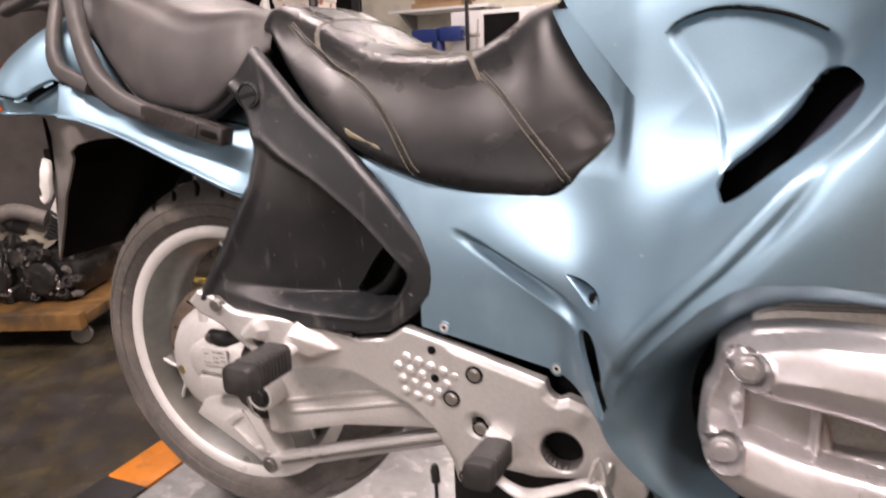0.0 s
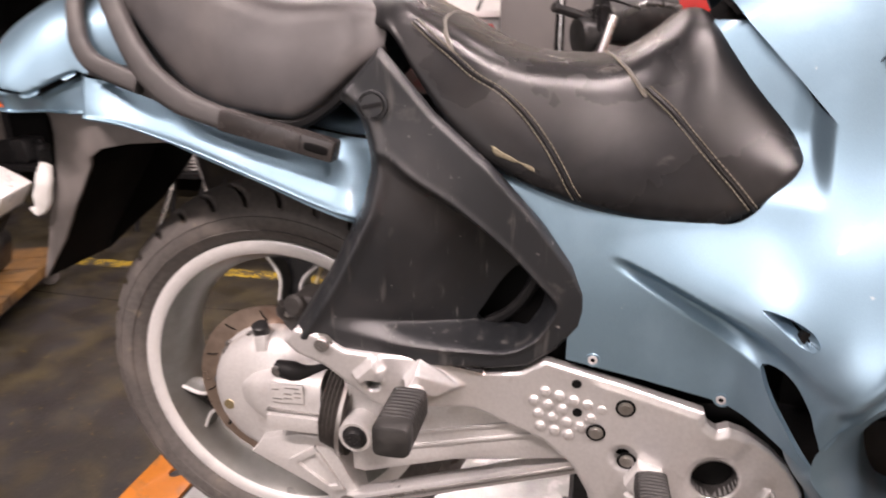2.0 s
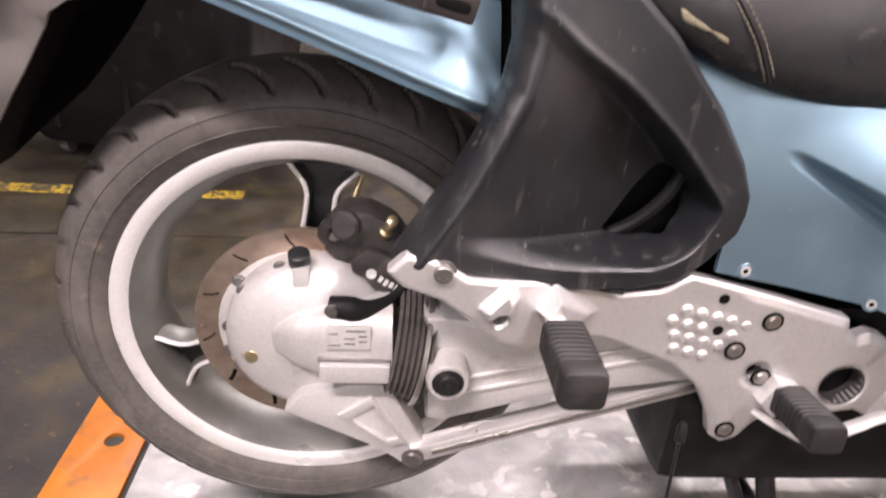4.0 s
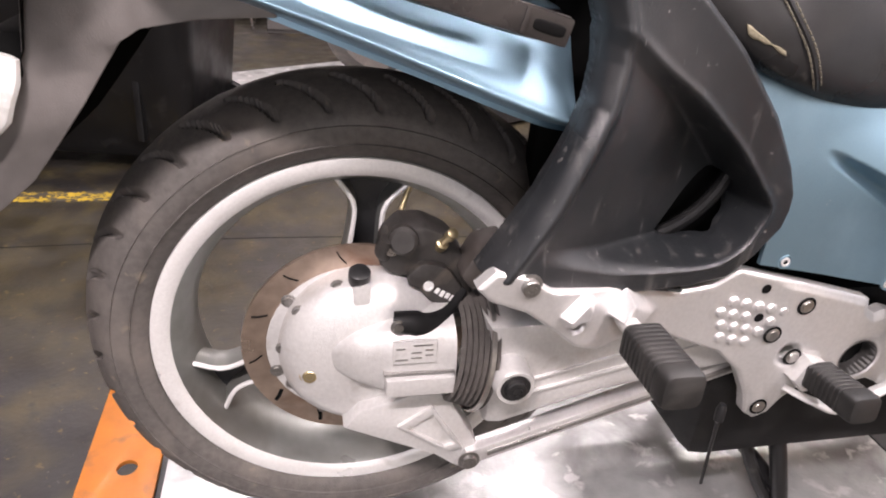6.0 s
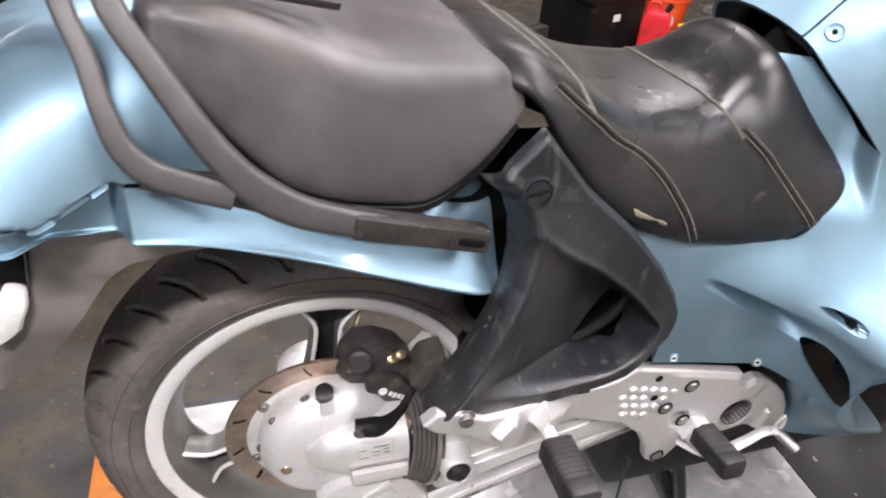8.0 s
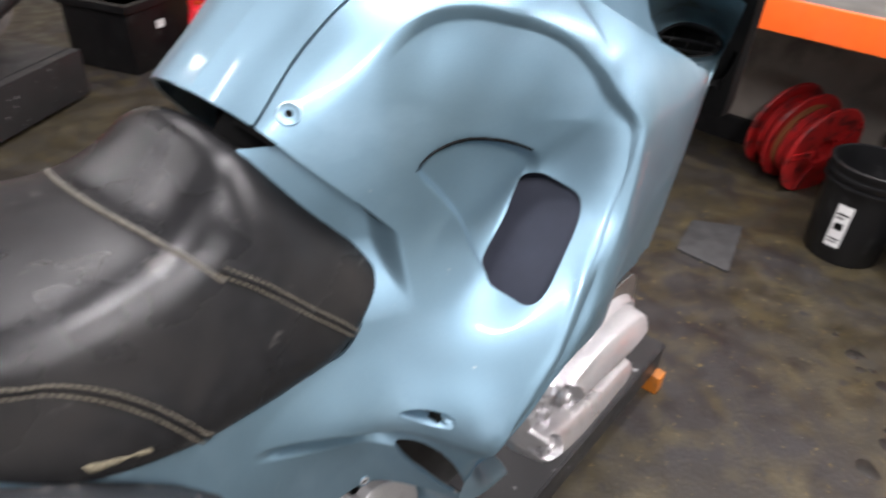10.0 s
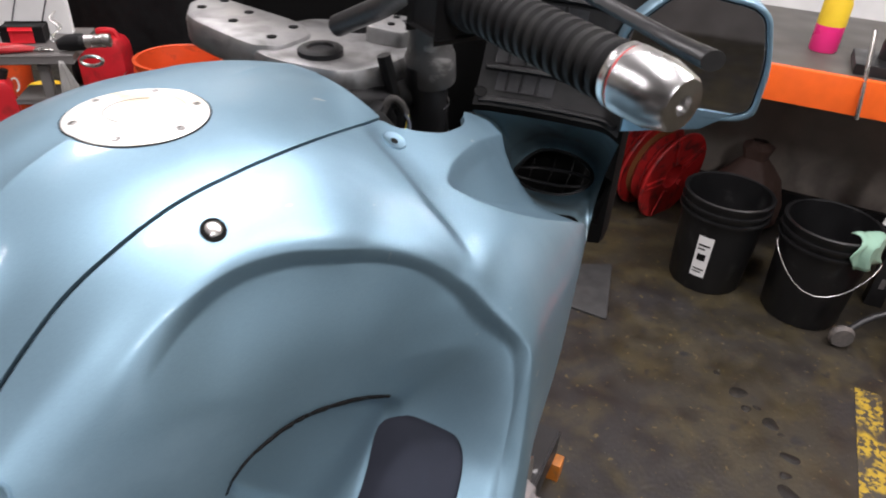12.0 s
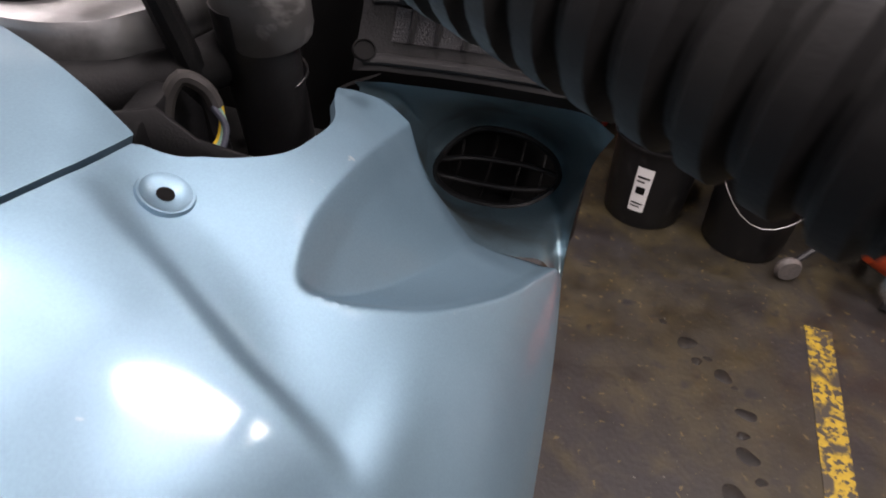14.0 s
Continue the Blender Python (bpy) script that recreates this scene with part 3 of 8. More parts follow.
# long crease swelling towards the button hole, with a leaf-shaped hollow under it
cd, ct = line_side(hX, hZ, (0.494, 0.816), (0.690, 0.738))
swell = smoother(-0.06, 0.75, ct) * smoother(1.26, 1.0, ct)
leaf = np.clip(-cd / (0.013 + 0.034 * np.clip(ct, 0, 1)), 0, 1)
above = np.exp(-(np.maximum(cd - 0.006, 0) / 0.05) ** 2)
HULL[..., 1] -= 0.028 * swell * np.where(cd > 0, above, 1 - smoother(0.0, 0.55, leaf))
HULL[..., 1] += 0.012 * smoother(-0.02, 0.25, ct) * smoother(1.15, 0.85, ct) * np.sin(math.pi * leaf) * np.where(cd > 0, 0, 1)
# crisp edge round the knee recess, with a narrow chamfer inside it
CREST = smooth_path([(0.690, -0.128, 1.132), (0.703, -0.13, 1.145), (0.75, -0.142, 1.175), (0.80, -0.155, 1.185), (0.832, -0.170, 1.183), (0.858, -0.189, 1.176), (0.883, -0.206, 1.169), (0.907, -0.226, 1.157),
                     (0.935, -0.257, 1.126), (0.947, -0.288, 1.092), (0.957, -0.315, 1.062), (0.950, -0.326, 1.035), (0.911, -0.338, 0.949), (0.857, -0.343, 0.887)], 5)
crest_d = -poly_sdf(hX, hZ, [(c[0], c[2]) for c in CREST] + [(0.70, 0.90)])
hull_n = np.cross(np.gradient(HULL, axis=0), np.gradient(HULL, axis=1))
hull_n /= np.linalg.norm(hull_n, axis=2, keepdims=True) + 1e-12
hull_n *= np.where(hull_n[..., 1:2] * 1.0 + hull_n[..., 2:3] * -1.0 > 0, -1, 1)
press = 0.008 * np.clip((crest_d + 0.001) / 0.013, 0, 1) * np.exp(-(np.maximum(crest_d - 0.012, 0) / 0.045) ** 2)
press *= smoother(0.70, 0.78, hX) * smoother(0.90, 0.97, hZ)
HULL -= hull_n * press[..., None]
# raised bead running down to the cylinder opening, with a groove below it
BEAD = [(0.700, 0.655), (0.708, 0.700), (0.723, 0.732), (0.743, 0.762), (0.772, 0.798), (0.802, 0.831), (0.825, 0.861), (0.845, 0.887), (0.875, 0.925)]
bead_d = poly_sdf(hX, hZ, BEAD + [(1.1, 0.95), (1.1, 0.5), (0.72, 0.5)])
bead_w = smoother(0.885, 0.84, hX) * smoother(0.64, 0.69, hZ) * smoother(-0.26, -0.30, hY)
HULL -= hull_n * (bead_w * (0.0065 * smoother(0.001, 0.007, -bead_d) * np.exp(-(np.maximum(-bead_d - 0.007, 0) / 0.011) ** 2) - 0.003 * np.exp(-((bead_d - 0.004) / 0.004) ** 2)))[..., None]
# inset flap of the knee recess, with an open joint along its upper edge
FLAP = [(0.733, 1.031), (0.748, 1.043), (0.766, 1.050), (0.798, 1.054), (0.841, 1.044), (0.90, 1.012), (0.86, 0.955), (0.80, 0.880), (0.797, 0.91), (0.79, 0.955), (0.76, 1.0)]
FLAP = rounded(FLAP, 5, 0.48)
fd = poly_sdf(hX, hZ, FLAP)
HULL[..., 1] += 0.0085 * smoother(-0.002, 0.008, -fd) * smoother(-0.25, -0.235, hY) * smoother(1.1, 1.08, hZ)
# scoop pressed in behind the air vent
SCOOP = rounded([(1.000, -0.208), (1.029, -0.199), (1.067, -0.196), (1.106, -0.194), (1.152, -0.192), (1.20, -0.189), (1.31, -0.19), (1.32, -0.316), (1.198, -0.306), (1.159, -0.297), (1.10, -0.284), (1.039, -0.256), (1.010, -0.230)], 5, 0.4)
sd = poly_sdf(hX, hY, SCOOP)
HULL[..., 2] -= 0.036 * np.tanh(np.maximum(-sd, 0) / 0.042) + 0.003 * smoother(0.0, 0.012, -sd)
# shallow crease running down the shoulder from the steering cut-out
ridge_x = np.interp(hY, [-0.257, -0.211, -0.175, -0.136], [0.948, 0.958, 0.971, 0.984])
gd = hX - ridge_x
HULL[..., 2] -= 0.0045 * smoother(-0.003, 0.010, gd) * np.exp(-(np.maximum(gd - 0.01, 0) / 0.05) ** 2) * smoother(-0.27, -0.245, hY) * smoother(-0.12, -0.16, hY) * smoother(1.05, 1.08, hZ)
SEAM_X = [0.56, 0.60, 0.66, 0.70, 0.75, 0.80, 0.85, 0.90, 0.96, 1.03, 1.1]
SEAM_Y = [-0.084, -0.085, -0.079, -0.083, -0.0925, -0.1005, -0.110, -0.118, -0.1245, -0.128, -0.13]
seam_y = spline(SEAM_X, SEAM_Y, hX)
SEAT_CUT = [(0.20, 1.2), (0.20, 1.06), (0.25, 1.0), (0.29, 0.95), (0.335, 0.915), (0.39, 0.893), (0.45, 0.883), (0.52, 0.861), (0.575, 0.846), (0.610, 0.841), (0.636, 0.850), (0.658, 0.872), (0.676, 0.908), (0.680, 0.94), (0.672, 0.97), (0.65, 1.0), (0.625, 1.022), (0.605, 1.05), (0.59, 1.13), (0.55, 1.3)]
SEAT_CUT = rounded(SEAT_CUT, 5, 0.48)
seat_s = -poly_sdf(hX, hZ, SEAT_CUT) - 0.014
# rear edge of the tank cover; the strip beside the seat lies deeper
EDGE = [(0.575, 1.125), (0.588, 1.110), (0.602, 1.092), (0.622, 1.064), (0.671, 1.009), (0.735, 0.935)]
edge_d = np.interp(hX, [p[0] for p in EDGE], [p[1] for p in EDGE]) - hZ
strip_s = np.maximum.reduce([-edge_d, hX - 0.712, 0.86 - hZ])
tank_end = np.maximum(-strip_s, seat_s)
low_z = np.interp(hX, [0.3, 0.425, 0.532, 0.634, 0.69, 0.700, 0.704, 0.713, 0.735, 0.76, 0.79, 0.815, 0.834, 0.88, 0.93, 1.0, 1.1, 1.3], [0.69, 0.683, 0.664, 0.643, 0.627, 0.622, 0.64, 0.685, 0.725, 0.757, 0.792, 0.813, 0.822, 0.826, 0.82, 0.80, 0.79, 0.78])
low_s = low_z - hZ
WINDOW = rounded([(1.333, -0.222), (1.326, -0.291), (1.181, -0.304), (1.186, -0.226)], 6, 0.28)
win_s = -poly_sdf(hX * 0.6 + hZ * 0.8, hY, WINDOW)
win_s = np.where(hY < -0.2, win_s, -1)
OVAL = rounded([(0.655, 0.712), (0.682, 0.716), (0.70, 0.68), (0.712, 0.615), (0.69, 0.64), (0.665, 0.68)], 5, 0.4)
oval_s = -poly_sdf(hX, hZ, OVAL)
cut_y = spline([0.9, 1.0, 1.02, 1.035, 1.055, 1.09, 1.12, 1.14, 1.3], [0.1, 0.0, -0.13, -0.152, -0.168, -0.174, -0.170, -0.160, -0.150], hX)
cut_s = np.where(hX > 1.0, hY - cut_y, -1)
vent_x = np.interp(-hY, [0.150, 0.158, 0.172, 0.189, 0.210, 0.242, 0.270, 0.296, 0.307, 0.316, 0.33, 0.4], [1.150, 1.168, 1.188, 1.183, 1.165, 1.164, 1.170, 1.176, 1.180, 1.235, 1.28, 1.295])
under_panel = np.where(hZ < 0.87, 0.445 - hX - 0.9 * np.maximum(hZ - 0.78, 0), -1)
TEAR = rounded([(0.643, 0.7815), (0.668, 0.7805), (0.688, 0.7755), (0.693, 0.766), (0.686, 0.757), (0.674, 0.760), (0.658, 0.770)], 5, 0.4)
tear_s = -poly_sdf(hX, hZ, TEAR)
side_s = np.maximum.reduce([hY - (seam_y - 0.0015), tank_end, low_s, win_s, oval_s, tear_s, cut_s, hX - vent_x, under_panel])
HULL_N = grid_normals(HULL, (0, -1, 1))
fair_bm = clipped(HULL, side_s)
STRIP = HULL.copy()
STRIP[..., 1] += 0.005 * smoother(0.700, 0.67, hX) * smoother(0.89, 0.93, hZ) + 0.024 * smoother(0.706, 0.690, hX) * smoother(0.88, 0.96, hZ)
under = 0.007 * smoother(0.700, 0.67, hX) * smoother(0.89, 0.93, hZ)
clipped(STRIP, np.maximum.reduce([strip_s - under, seat_s, hY - (seam_y - 0.0015), hZ - 1.07]), fair_bm)
bmesh.ops.remove_doubles(fair_bm, verts=fair_bm.verts, dist=3e-6)
fairing = part("side_fairing", skirted(fair_bm, HULL, HULL_N, 0.006, bare=lambda c: c.x > 1.14 and c.z > 1.03), PAINT, bike, "light blue metallic side fairing with a knee recess")
# black sheet set deep beside the seat, standing for the shade in the gap
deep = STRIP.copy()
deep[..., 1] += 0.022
gap_sheet = clipped(deep, np.maximum.reduce([strip_s - 0.02, seat_s - 0.02, 0.98 - hZ, hX - 0.67, hY - (seam_y - 0.004)]))
bmesh.ops.remove_doubles(gap_sheet, verts=gap_sheet.verts, dist=3e-6)
islands, seen = [], set()
for v in gap_sheet.verts:
    if v in seen:
        continue
    heap, isle = [v], []
    seen.add(v)
    while heap:
        w = heap.pop()
        isle.append(w)
        for ed in w.link_edges:
            o = ed.other_vert(w)
            if o not in seen:
                seen.add(o)
                heap.append(o)
    islands.append(isle)
islands.sort(key=len)
for isle in islands[:-1]:
    bmesh.ops.delete(gap_sheet, geom=isle, context="VERTS")
part("dark_gap_lining", gap_sheet, GROOVE, bike)
tank_s = np.maximum(seam_y + 0.0015 - hY, tank_end)
tank_front = hX - np.interp(-hY, [0, 0.02, 0.043, 0.066, 0.095, 0.128, 0.3], [1.068, 1.064, 1.056, 1.048, 1.037, 1.023, 0.95])
tank_bm = clipped(HULL, np.maximum(tank_s, tank_front))
mirrored = HULL.copy()
mirrored[..., 1] *= -1
clipped(mirrored, np.maximum.reduce([-(0.30 + hY), tank_end, tank_front]), tank_bm, flip=True)
bmesh.ops.remove_doubles(tank_bm, verts=tank_bm.verts, dist=1e-4)
both = np.concatenate([HULL, mirrored]), np.concatenate([HULL_N, HULL_N * np.array([1, -1, 1])])
tank = part("fuel_tank_cover", skirted(tank_bm, *both, 0.006), PAINT, bike, "light blue metallic tank cover with a filler cap")
inner = HULL.copy()
inner[..., 2] -= 0.008 * smoother(-0.3, -0.1, hY)
inner[..., 1] += 0.005
part("fairing_lining", clipped(inner, np.maximum.reduce([np.abs(hY - seam_y) - 0.02, tank_end, cut_s])), GROOVE, bike)
# shroud round the cylinder: the lip turns inward
LIP = []
for i in range(len(hx) - 1, 0, -4):
    if 0.704 < hx[i] < 1.12:
        z0 = np.interp(hx[i], hx, low_z[:, 0])
        j = 120 + int(np.argmin(np.abs(HULL[i, 120:, 2] - z0)))
        LIP.append((hx[i], HULL[i, j, 1] + 0.001, z0))
LIP += [(0.7005, LIP[-1][1] + 0.004, 0.645), (0.703, LIP[-1][1] + 0.008, 0.620), (0.72, LIP[-1][1] + 0.01, 0.595), (0.76, LIP[-1][1] + 0.012, 0.562), (0.83, LIP[-1][1] + 0.012, 0.54)]
lip = np.array(smooth_path(LIP, 2))
inn = np.array(smooth_path([(1.12, -0.22, 0.765), (1.0, -0.22, 0.77), (0.95, -0.22, 0.775), (0.90, -0.22, 0.775), (0.86, -0.22, 0.768), (0.83, -0.215, 0.745), (0.80, -0.205, 0.71), (0.785, -0.20, 0.67), (0.782, -0.20, 0.64), (0.784, -0.20, 0.62), (0.79, -0.20, 0.60), (0.80, -0.20, 0.58), (0.84, -0.20, 0.56)], 8))
share = np.linspace(0, 1, len(lip))
inn = np.stack([np.interp(share, np.linspace(0, 1, len(inn)), inn[:, c]) for c in range(3)], -1)
rows = []
for w in np.linspace(0, 1, 14):
    bow = math.sin(math.pi * w)
    q = lip * (1 - w) + inn * w
    q[:, 1] -= 0.028 * bow
    rows.append(q)
shroud = part("cylinder_shroud", grid(np.array(rows)), PAINT, bike, "dark-looking inner lip of the fairing round the cylinder")

# foot of the fairing between the footrest plate and the cylinder opening
foot_in = smooth_path([(0.698, -0.190, 0.622), (0.708, -0.186, 0.59), (0.730, -0.184, 0.55), (0.745, -0.184, 0.50), (0.745, -0.184, 0.45)], 6)
foot_out = [p for p in lip[::-1] if p[2] < 0.64][::-1]
foot_out = np.stack([np.interp(np.linspace(0, 1, len(foot_in)), np.linspace(0, 1, len(foot_out)), [p[c] for p in foot_out]) for c in range(3)], -1)
part("fairing_foot", grid(np.array([np.array(foot_in) * (1 - w) + foot_out * w + np.array([-0.012, -0.006, 0]) * math.sin(math.pi * w) for w in np.linspace(0, 1, 9)])), PAINT, bike)

# far side of the fairing, simply mirrored
far = HULL.copy()
far[..., 1] *= -1
part("left_fairing", clipped(far, np.maximum.reduce([0.29 + hY, tank_end, low_s, cut_s, hX - 1.29]), flip=True), PAINT, bike)


# ---- seats ----


def cushion(xs, top, bottom, shoulder, width, nx=70, nv=33, nose=0.0):
    """Padded seat: outline by height of top and lower edge, half width at the shoulder and at the widest, along x."""
    x = np.linspace(xs[0], xs[-1], nx)
    zt, zb = spline(xs, top, x), spline(xs, bottom, x)
    ws, wm = spline(xs, shoulder, x), spline(xs, width, x)
    P = np.zeros((nx, nv, 3))
    h = (nv - 1) // 2
    for i in range(nx):
        d = max(zt[i] - zb[i], 0.004)
        k = nose * float(smoother(0.47, 0.575, x[i]))
        rib = [(0, zt[i]), (-0.55 * ws[i], zt[i] - 0.02 * d), (-ws[i], zt[i] - 0.10 * d), (-(ws[i] * 0.45 + wm[i] * 0.55), zt[i] - 0.38 * d),
               (-wm[i] * 0.985, zt[i] - 0.72 * d), (-wm[i], zb[i] + 0.08 * d), (-wm[i] + 0.012 * min(1, d / 0.05), zb[i])]
        slope = [(0, zt[i]), (-0.30 * wm[i], zt[i] - 0.035 * d), (-0.52 * wm[i], zt[i] - 0.115 * d), (-0.78 * wm[i], zt[i] - 0.40 * d), (-0.95 * wm[i], zt[i] - 0.72 * d), rib[5], rib[6]]
        rib = [(a[0] * (1 - k) + b[0] * k, a[1] * (1 - k) + b[1] * k) for a, b in zip(rib, slope)]
        rib = np.array(rib)
        v = np.linspace(0, len(rib) - 1, h + 1)
        yy, zz = spline(range(len(rib)), rib[:, 0], v), spline(range(len(rib)), rib[:, 1], v)
        P[i, :h + 1] = np.stack([np.full(h + 1, x[i]), yy, zz], -1)[::-1]
        P[i, h:] = np.stack([np.full(h + 1, x[i]), -yy, zz], -1)
    return P


SX = [0.150, 0.165, 0.19, 0.22, 0.26, 0.30, 0.35, 0.43, 0.49, 0.535, 0.565, 0.585, 0.61, 0.64, 0.665, 0.684, 0.695]
STOP = [1.070, 1.090, 1.104, 1.104, 1.088, 1.068, 1.042, 1.030, 1.034, 1.063, 1.086, 1.085, 1.062, 1.034, 1.006, 0.978, 0.950]
SBOT = [1.070, 1.068, 1.065, 1.060, 1.003, 0.952, 0.912, 0.876, 0.860, 0.851, 0.848, 0.847, 0.851, 0.868, 0.892, 0.916, 0.944]
SSH = [0.03, 0.065, 0.095, 0.118, 0.132, 0.138, 0.142, 0.132, 0.120, 0.106, 0.092, 0.088, 0.095, 0.115, 0.132, 0.142, 0.12]
SWI = [0.05, 0.10, 0.132, 0.155, 0.172, 0.182, 0.192, 0.192, 0.187, 0.184, 0.183, 0.183, 0.183, 0.181, 0.176, 0.164, 0.138]
SEAT = cushion(SX, STOP, SBOT, SSH, SWI, 140, 61, nose=1.0)
for step in range(6):
    SEAT[1:-1, 1:-1] += 0.2 * (SEAT[:-2, 1:-1] + SEAT[2:, 1:-1] + SEAT[1:-1, :-2] + SEAT[1:-1, 2:] - 4 * SEAT[1:-1, 1:-1]) * np.array([0, 1, 1])
seat = part("rider_seat", grid(SEAT, flip=True), LEATHER, bike, "worn black vinyl rider seat with tan stitching")


def on_surface(P, x, z, out=0.0):
    """Point of the near side of a grid nearest to (x, z), lifted by out."""
    near = P[..., 1] < 0.001
    d = (P[..., 0] - x) ** 2 + (P[..., 2] - z) ** 2 + np.where(near, 0, 9)
    i, j = np.unravel_index(d.argmin(), d.shape)
    i, j = min(max(i, 1), P.shape[0] - 2), min(max(j, 1), P.shape[1] - 2)
    n = np.cross(P[i + 1, j] - P[i - 1, j], P[i, j + 1] - P[i, j - 1])
    n /= np.linalg.norm(n) + 1e-9
    if n[1] > 0 or (abs(n[1]) < 0.15 and n[2] < 0):
        n = -n
    p = P[i, j].copy()
    p[0] += (x - p[0]) * 0.9
    p[2] += (z - p[2]) * (0.9 if abs(n[1]) > 0.5 else 0)
    return p + n * out, n


def welt(P, xz, name, r=0.0022, double=True):
    """A stitched seam laid on a seat: a raised welt with dashed thread."""
    pts = smooth_path([on_surface(P, x, z, 0.0008)[0] for x, z in xz], 6)
    ob = part(name, tube(pts, r, 6), LEATHER, seat)
    bm = bmesh.new()
    for off in ((-0.0038, 0.0038) if double else (0.0,)):
        q = [Vector(p) + Vector((off, -0.0016, off * 0.5)) for p in pts]
        length = sum((b - a).length for a, b in zip(q, q[1:]))
        k = int(length / 0.0062)
        arc = np.r_[0, np.cumsum([(b - a).length for a, b in zip(q, q[1:])])]
        for s in range(k):
            ends = []
            for t in (s * 0.0062, s * 0.0062 + 0.0044):
                ends.append(tuple(np.interp(t, arc, [v[c] for v in q]) for c in range(3)))
            tube(ends, 0.0011, 5, bm)
    part("thread", bm, STITCH, ob)
    return ob


welt(SEAT, [(0.250, 1.072), (0.279, 1.049), (0.300, 1.033), (0.324, 1.013), (0.354, 0.996), (0.384, 0.972), (0.408, 0.943), (0.427, 0.915), (0.439, 0.893), (0.449, 0.878)], "seam")
welt(SEAT, [(0.516, 0.999), (0.548, 0.971), (0.564, 0.953), (0.590, 0.925), (0.604, 0.910), (0.614, 0.900), (0.622, 0.891), (0.629, 0.883), (0.634, 0.877), (0.638, 0.872)], "seam")


def over_seat(x, y):
    """Point of the seat's upper side at plan place (x, y)."""
    z = [float(np.interp(y, SEAT[i, 8:53, 1], SEAT[i, 8:53, 2])) for i in range(len(SEAT))]
    return (x, y, float(np.interp(x, SEAT[:, 30, 0], z)))


# dusty seams across the top
for way, r in (([(0.284, 0.13), (0.272, 0.06), (0.271, 0.0), (0.274, -0.05), (0.277, -0.09), (0.282, -0.125), (0.289, -0.145), (0.300, -0.157)], 0.0024),
               ([(0.484, 0.12), (0.474, 0.05), (0.474, 0.0), (0.478, -0.04), (0.483, -0.073), (0.491, -0.105), (0.502, -0.123), (0.516, -0.138)], 0.0024),
               ([(0.229, 0.06), (0.230, 0.02), (0.233, -0.027), (0.241, -0.067), (0.255, -0.105)], 0.0020)):
    pts = [over_seat(*p) for p in smooth2(way, 4)]
    line = part("seam", tube([(a, b, c - 0.0008) for a, b, c in pts], r, 8), DUSTY_SEAM, seat)
    part("thread", tube([(a - 0.003, b - 0.001, c + 0.0004) for a, b, c in pts], 0.0009, 5), STITCH, line)
# worn patch of the maker's mark on the seat flank
patch = []
for u in np.linspace(0, 1, 22):
    x, z = 0.350 + 0.048 * u, 0.934 - 0.021 * u
    w = 0.0052 * (0.75 + 0.3 * math.sin(7 * u + 0.4) + 0.2 * math.sin(17 * u)) * (1 - 0.5 * u)
    patch.append([tuple(on_surface(SEAT, x - 0.4 * q * w, z + q * w, 0.0008)[0]) for q in (-1, -0.3, 0.3, 1)])
thicken(part("worn_patch", grid(np.array(patch)), YELLOW_LOGO, seat, "worn tan emblem patch"), 0.0008, 0.0)

PX = [-0.158, -0.145, -0.11, -0.075, -0.03, 0.02, 0.06, 0.10, 0.14, 0.18, 0.215]
PTOP = [1.12, 1.148, 1.158, 1.158, 1.148, 1.128, 1.112, 1.107, 1.106, 1.10, 1.085]
PBOT = [1.11, 1.10, 1.07, 1.03, 0.985, 0.966, 0.960, 0.957, 0.975, 1.01, 1.04]
PSH = [0.09, 0.12, 0.135, 0.14, 0.14, 0.14, 0.14, 0.14, 0.14, 0.135, 0.12]
PWI = [0.10, 0.14, 0.155, 0.165, 0.172, 0.178, 0.18, 0.18, 0.178, 0.17, 0.15]
PILLION = cushion(PX, PTOP, PBOT, PSH, PWI, 90, 51)
part("pillion_seat", grid(PILLION, flip=True), DUSTY_VINYL, bike, "dusty grey-black vinyl pillion seat")
rim_pts = [tuple(PILLION[i, 0] + np.array([0, 0.002, -0.004])) for i in range(0, 90, 3)]
part("pillion_seat_edge", tube(rim_pts, 0.009, 8), DARK_PLASTIC, bike)

# ---- black side panel ----
PANEL = [(0.222, 1.045), (0.284, 0.973), (0.349, 0.917), (0.407, 0.853), (0.447, 0.799), (0.464, 0.766), (0.466, 0.745), (0.462, 0.722), (0.433, 0.692), (0.400, 0.668),
         (0.353, 0.661), (0.283, 0.664), (0.185, 0.680), (0.104, 0.706), (0.118, 0.728), (0.155, 0.784), (0.180, 0.832), (0.197, 0.868), (0.2045, 0.905), (0.202, 0.935), (0.192, 0.965), (0.166, 0.986), (0.18, 1.0)]
HOLE = rounded([(0.336, 0.722), (0.356, 0.757), (0.380, 0.784), (0.405, 0.772), (0.416, 0.750), (0.411, 0.727), (0.394, 0.704), (0.365, 0.698), (0.334, 0.701), (0.326, 0.708)], 4, 0.4)
px, pz = np.meshgrid(np.linspace(0.09, 0.48, 240), np.linspace(0.65, 1.06, 252), indexing="ij")


def panel_y(x, z):
    base = -0.205 - 0.043 * smoother(0.42, 0.10, x) * smoother(1.0, 0.82, z) + 0.012 * smoother(0.40, 0.47, x)
    return base


ps = poly_sdf(px, pz, PANEL)
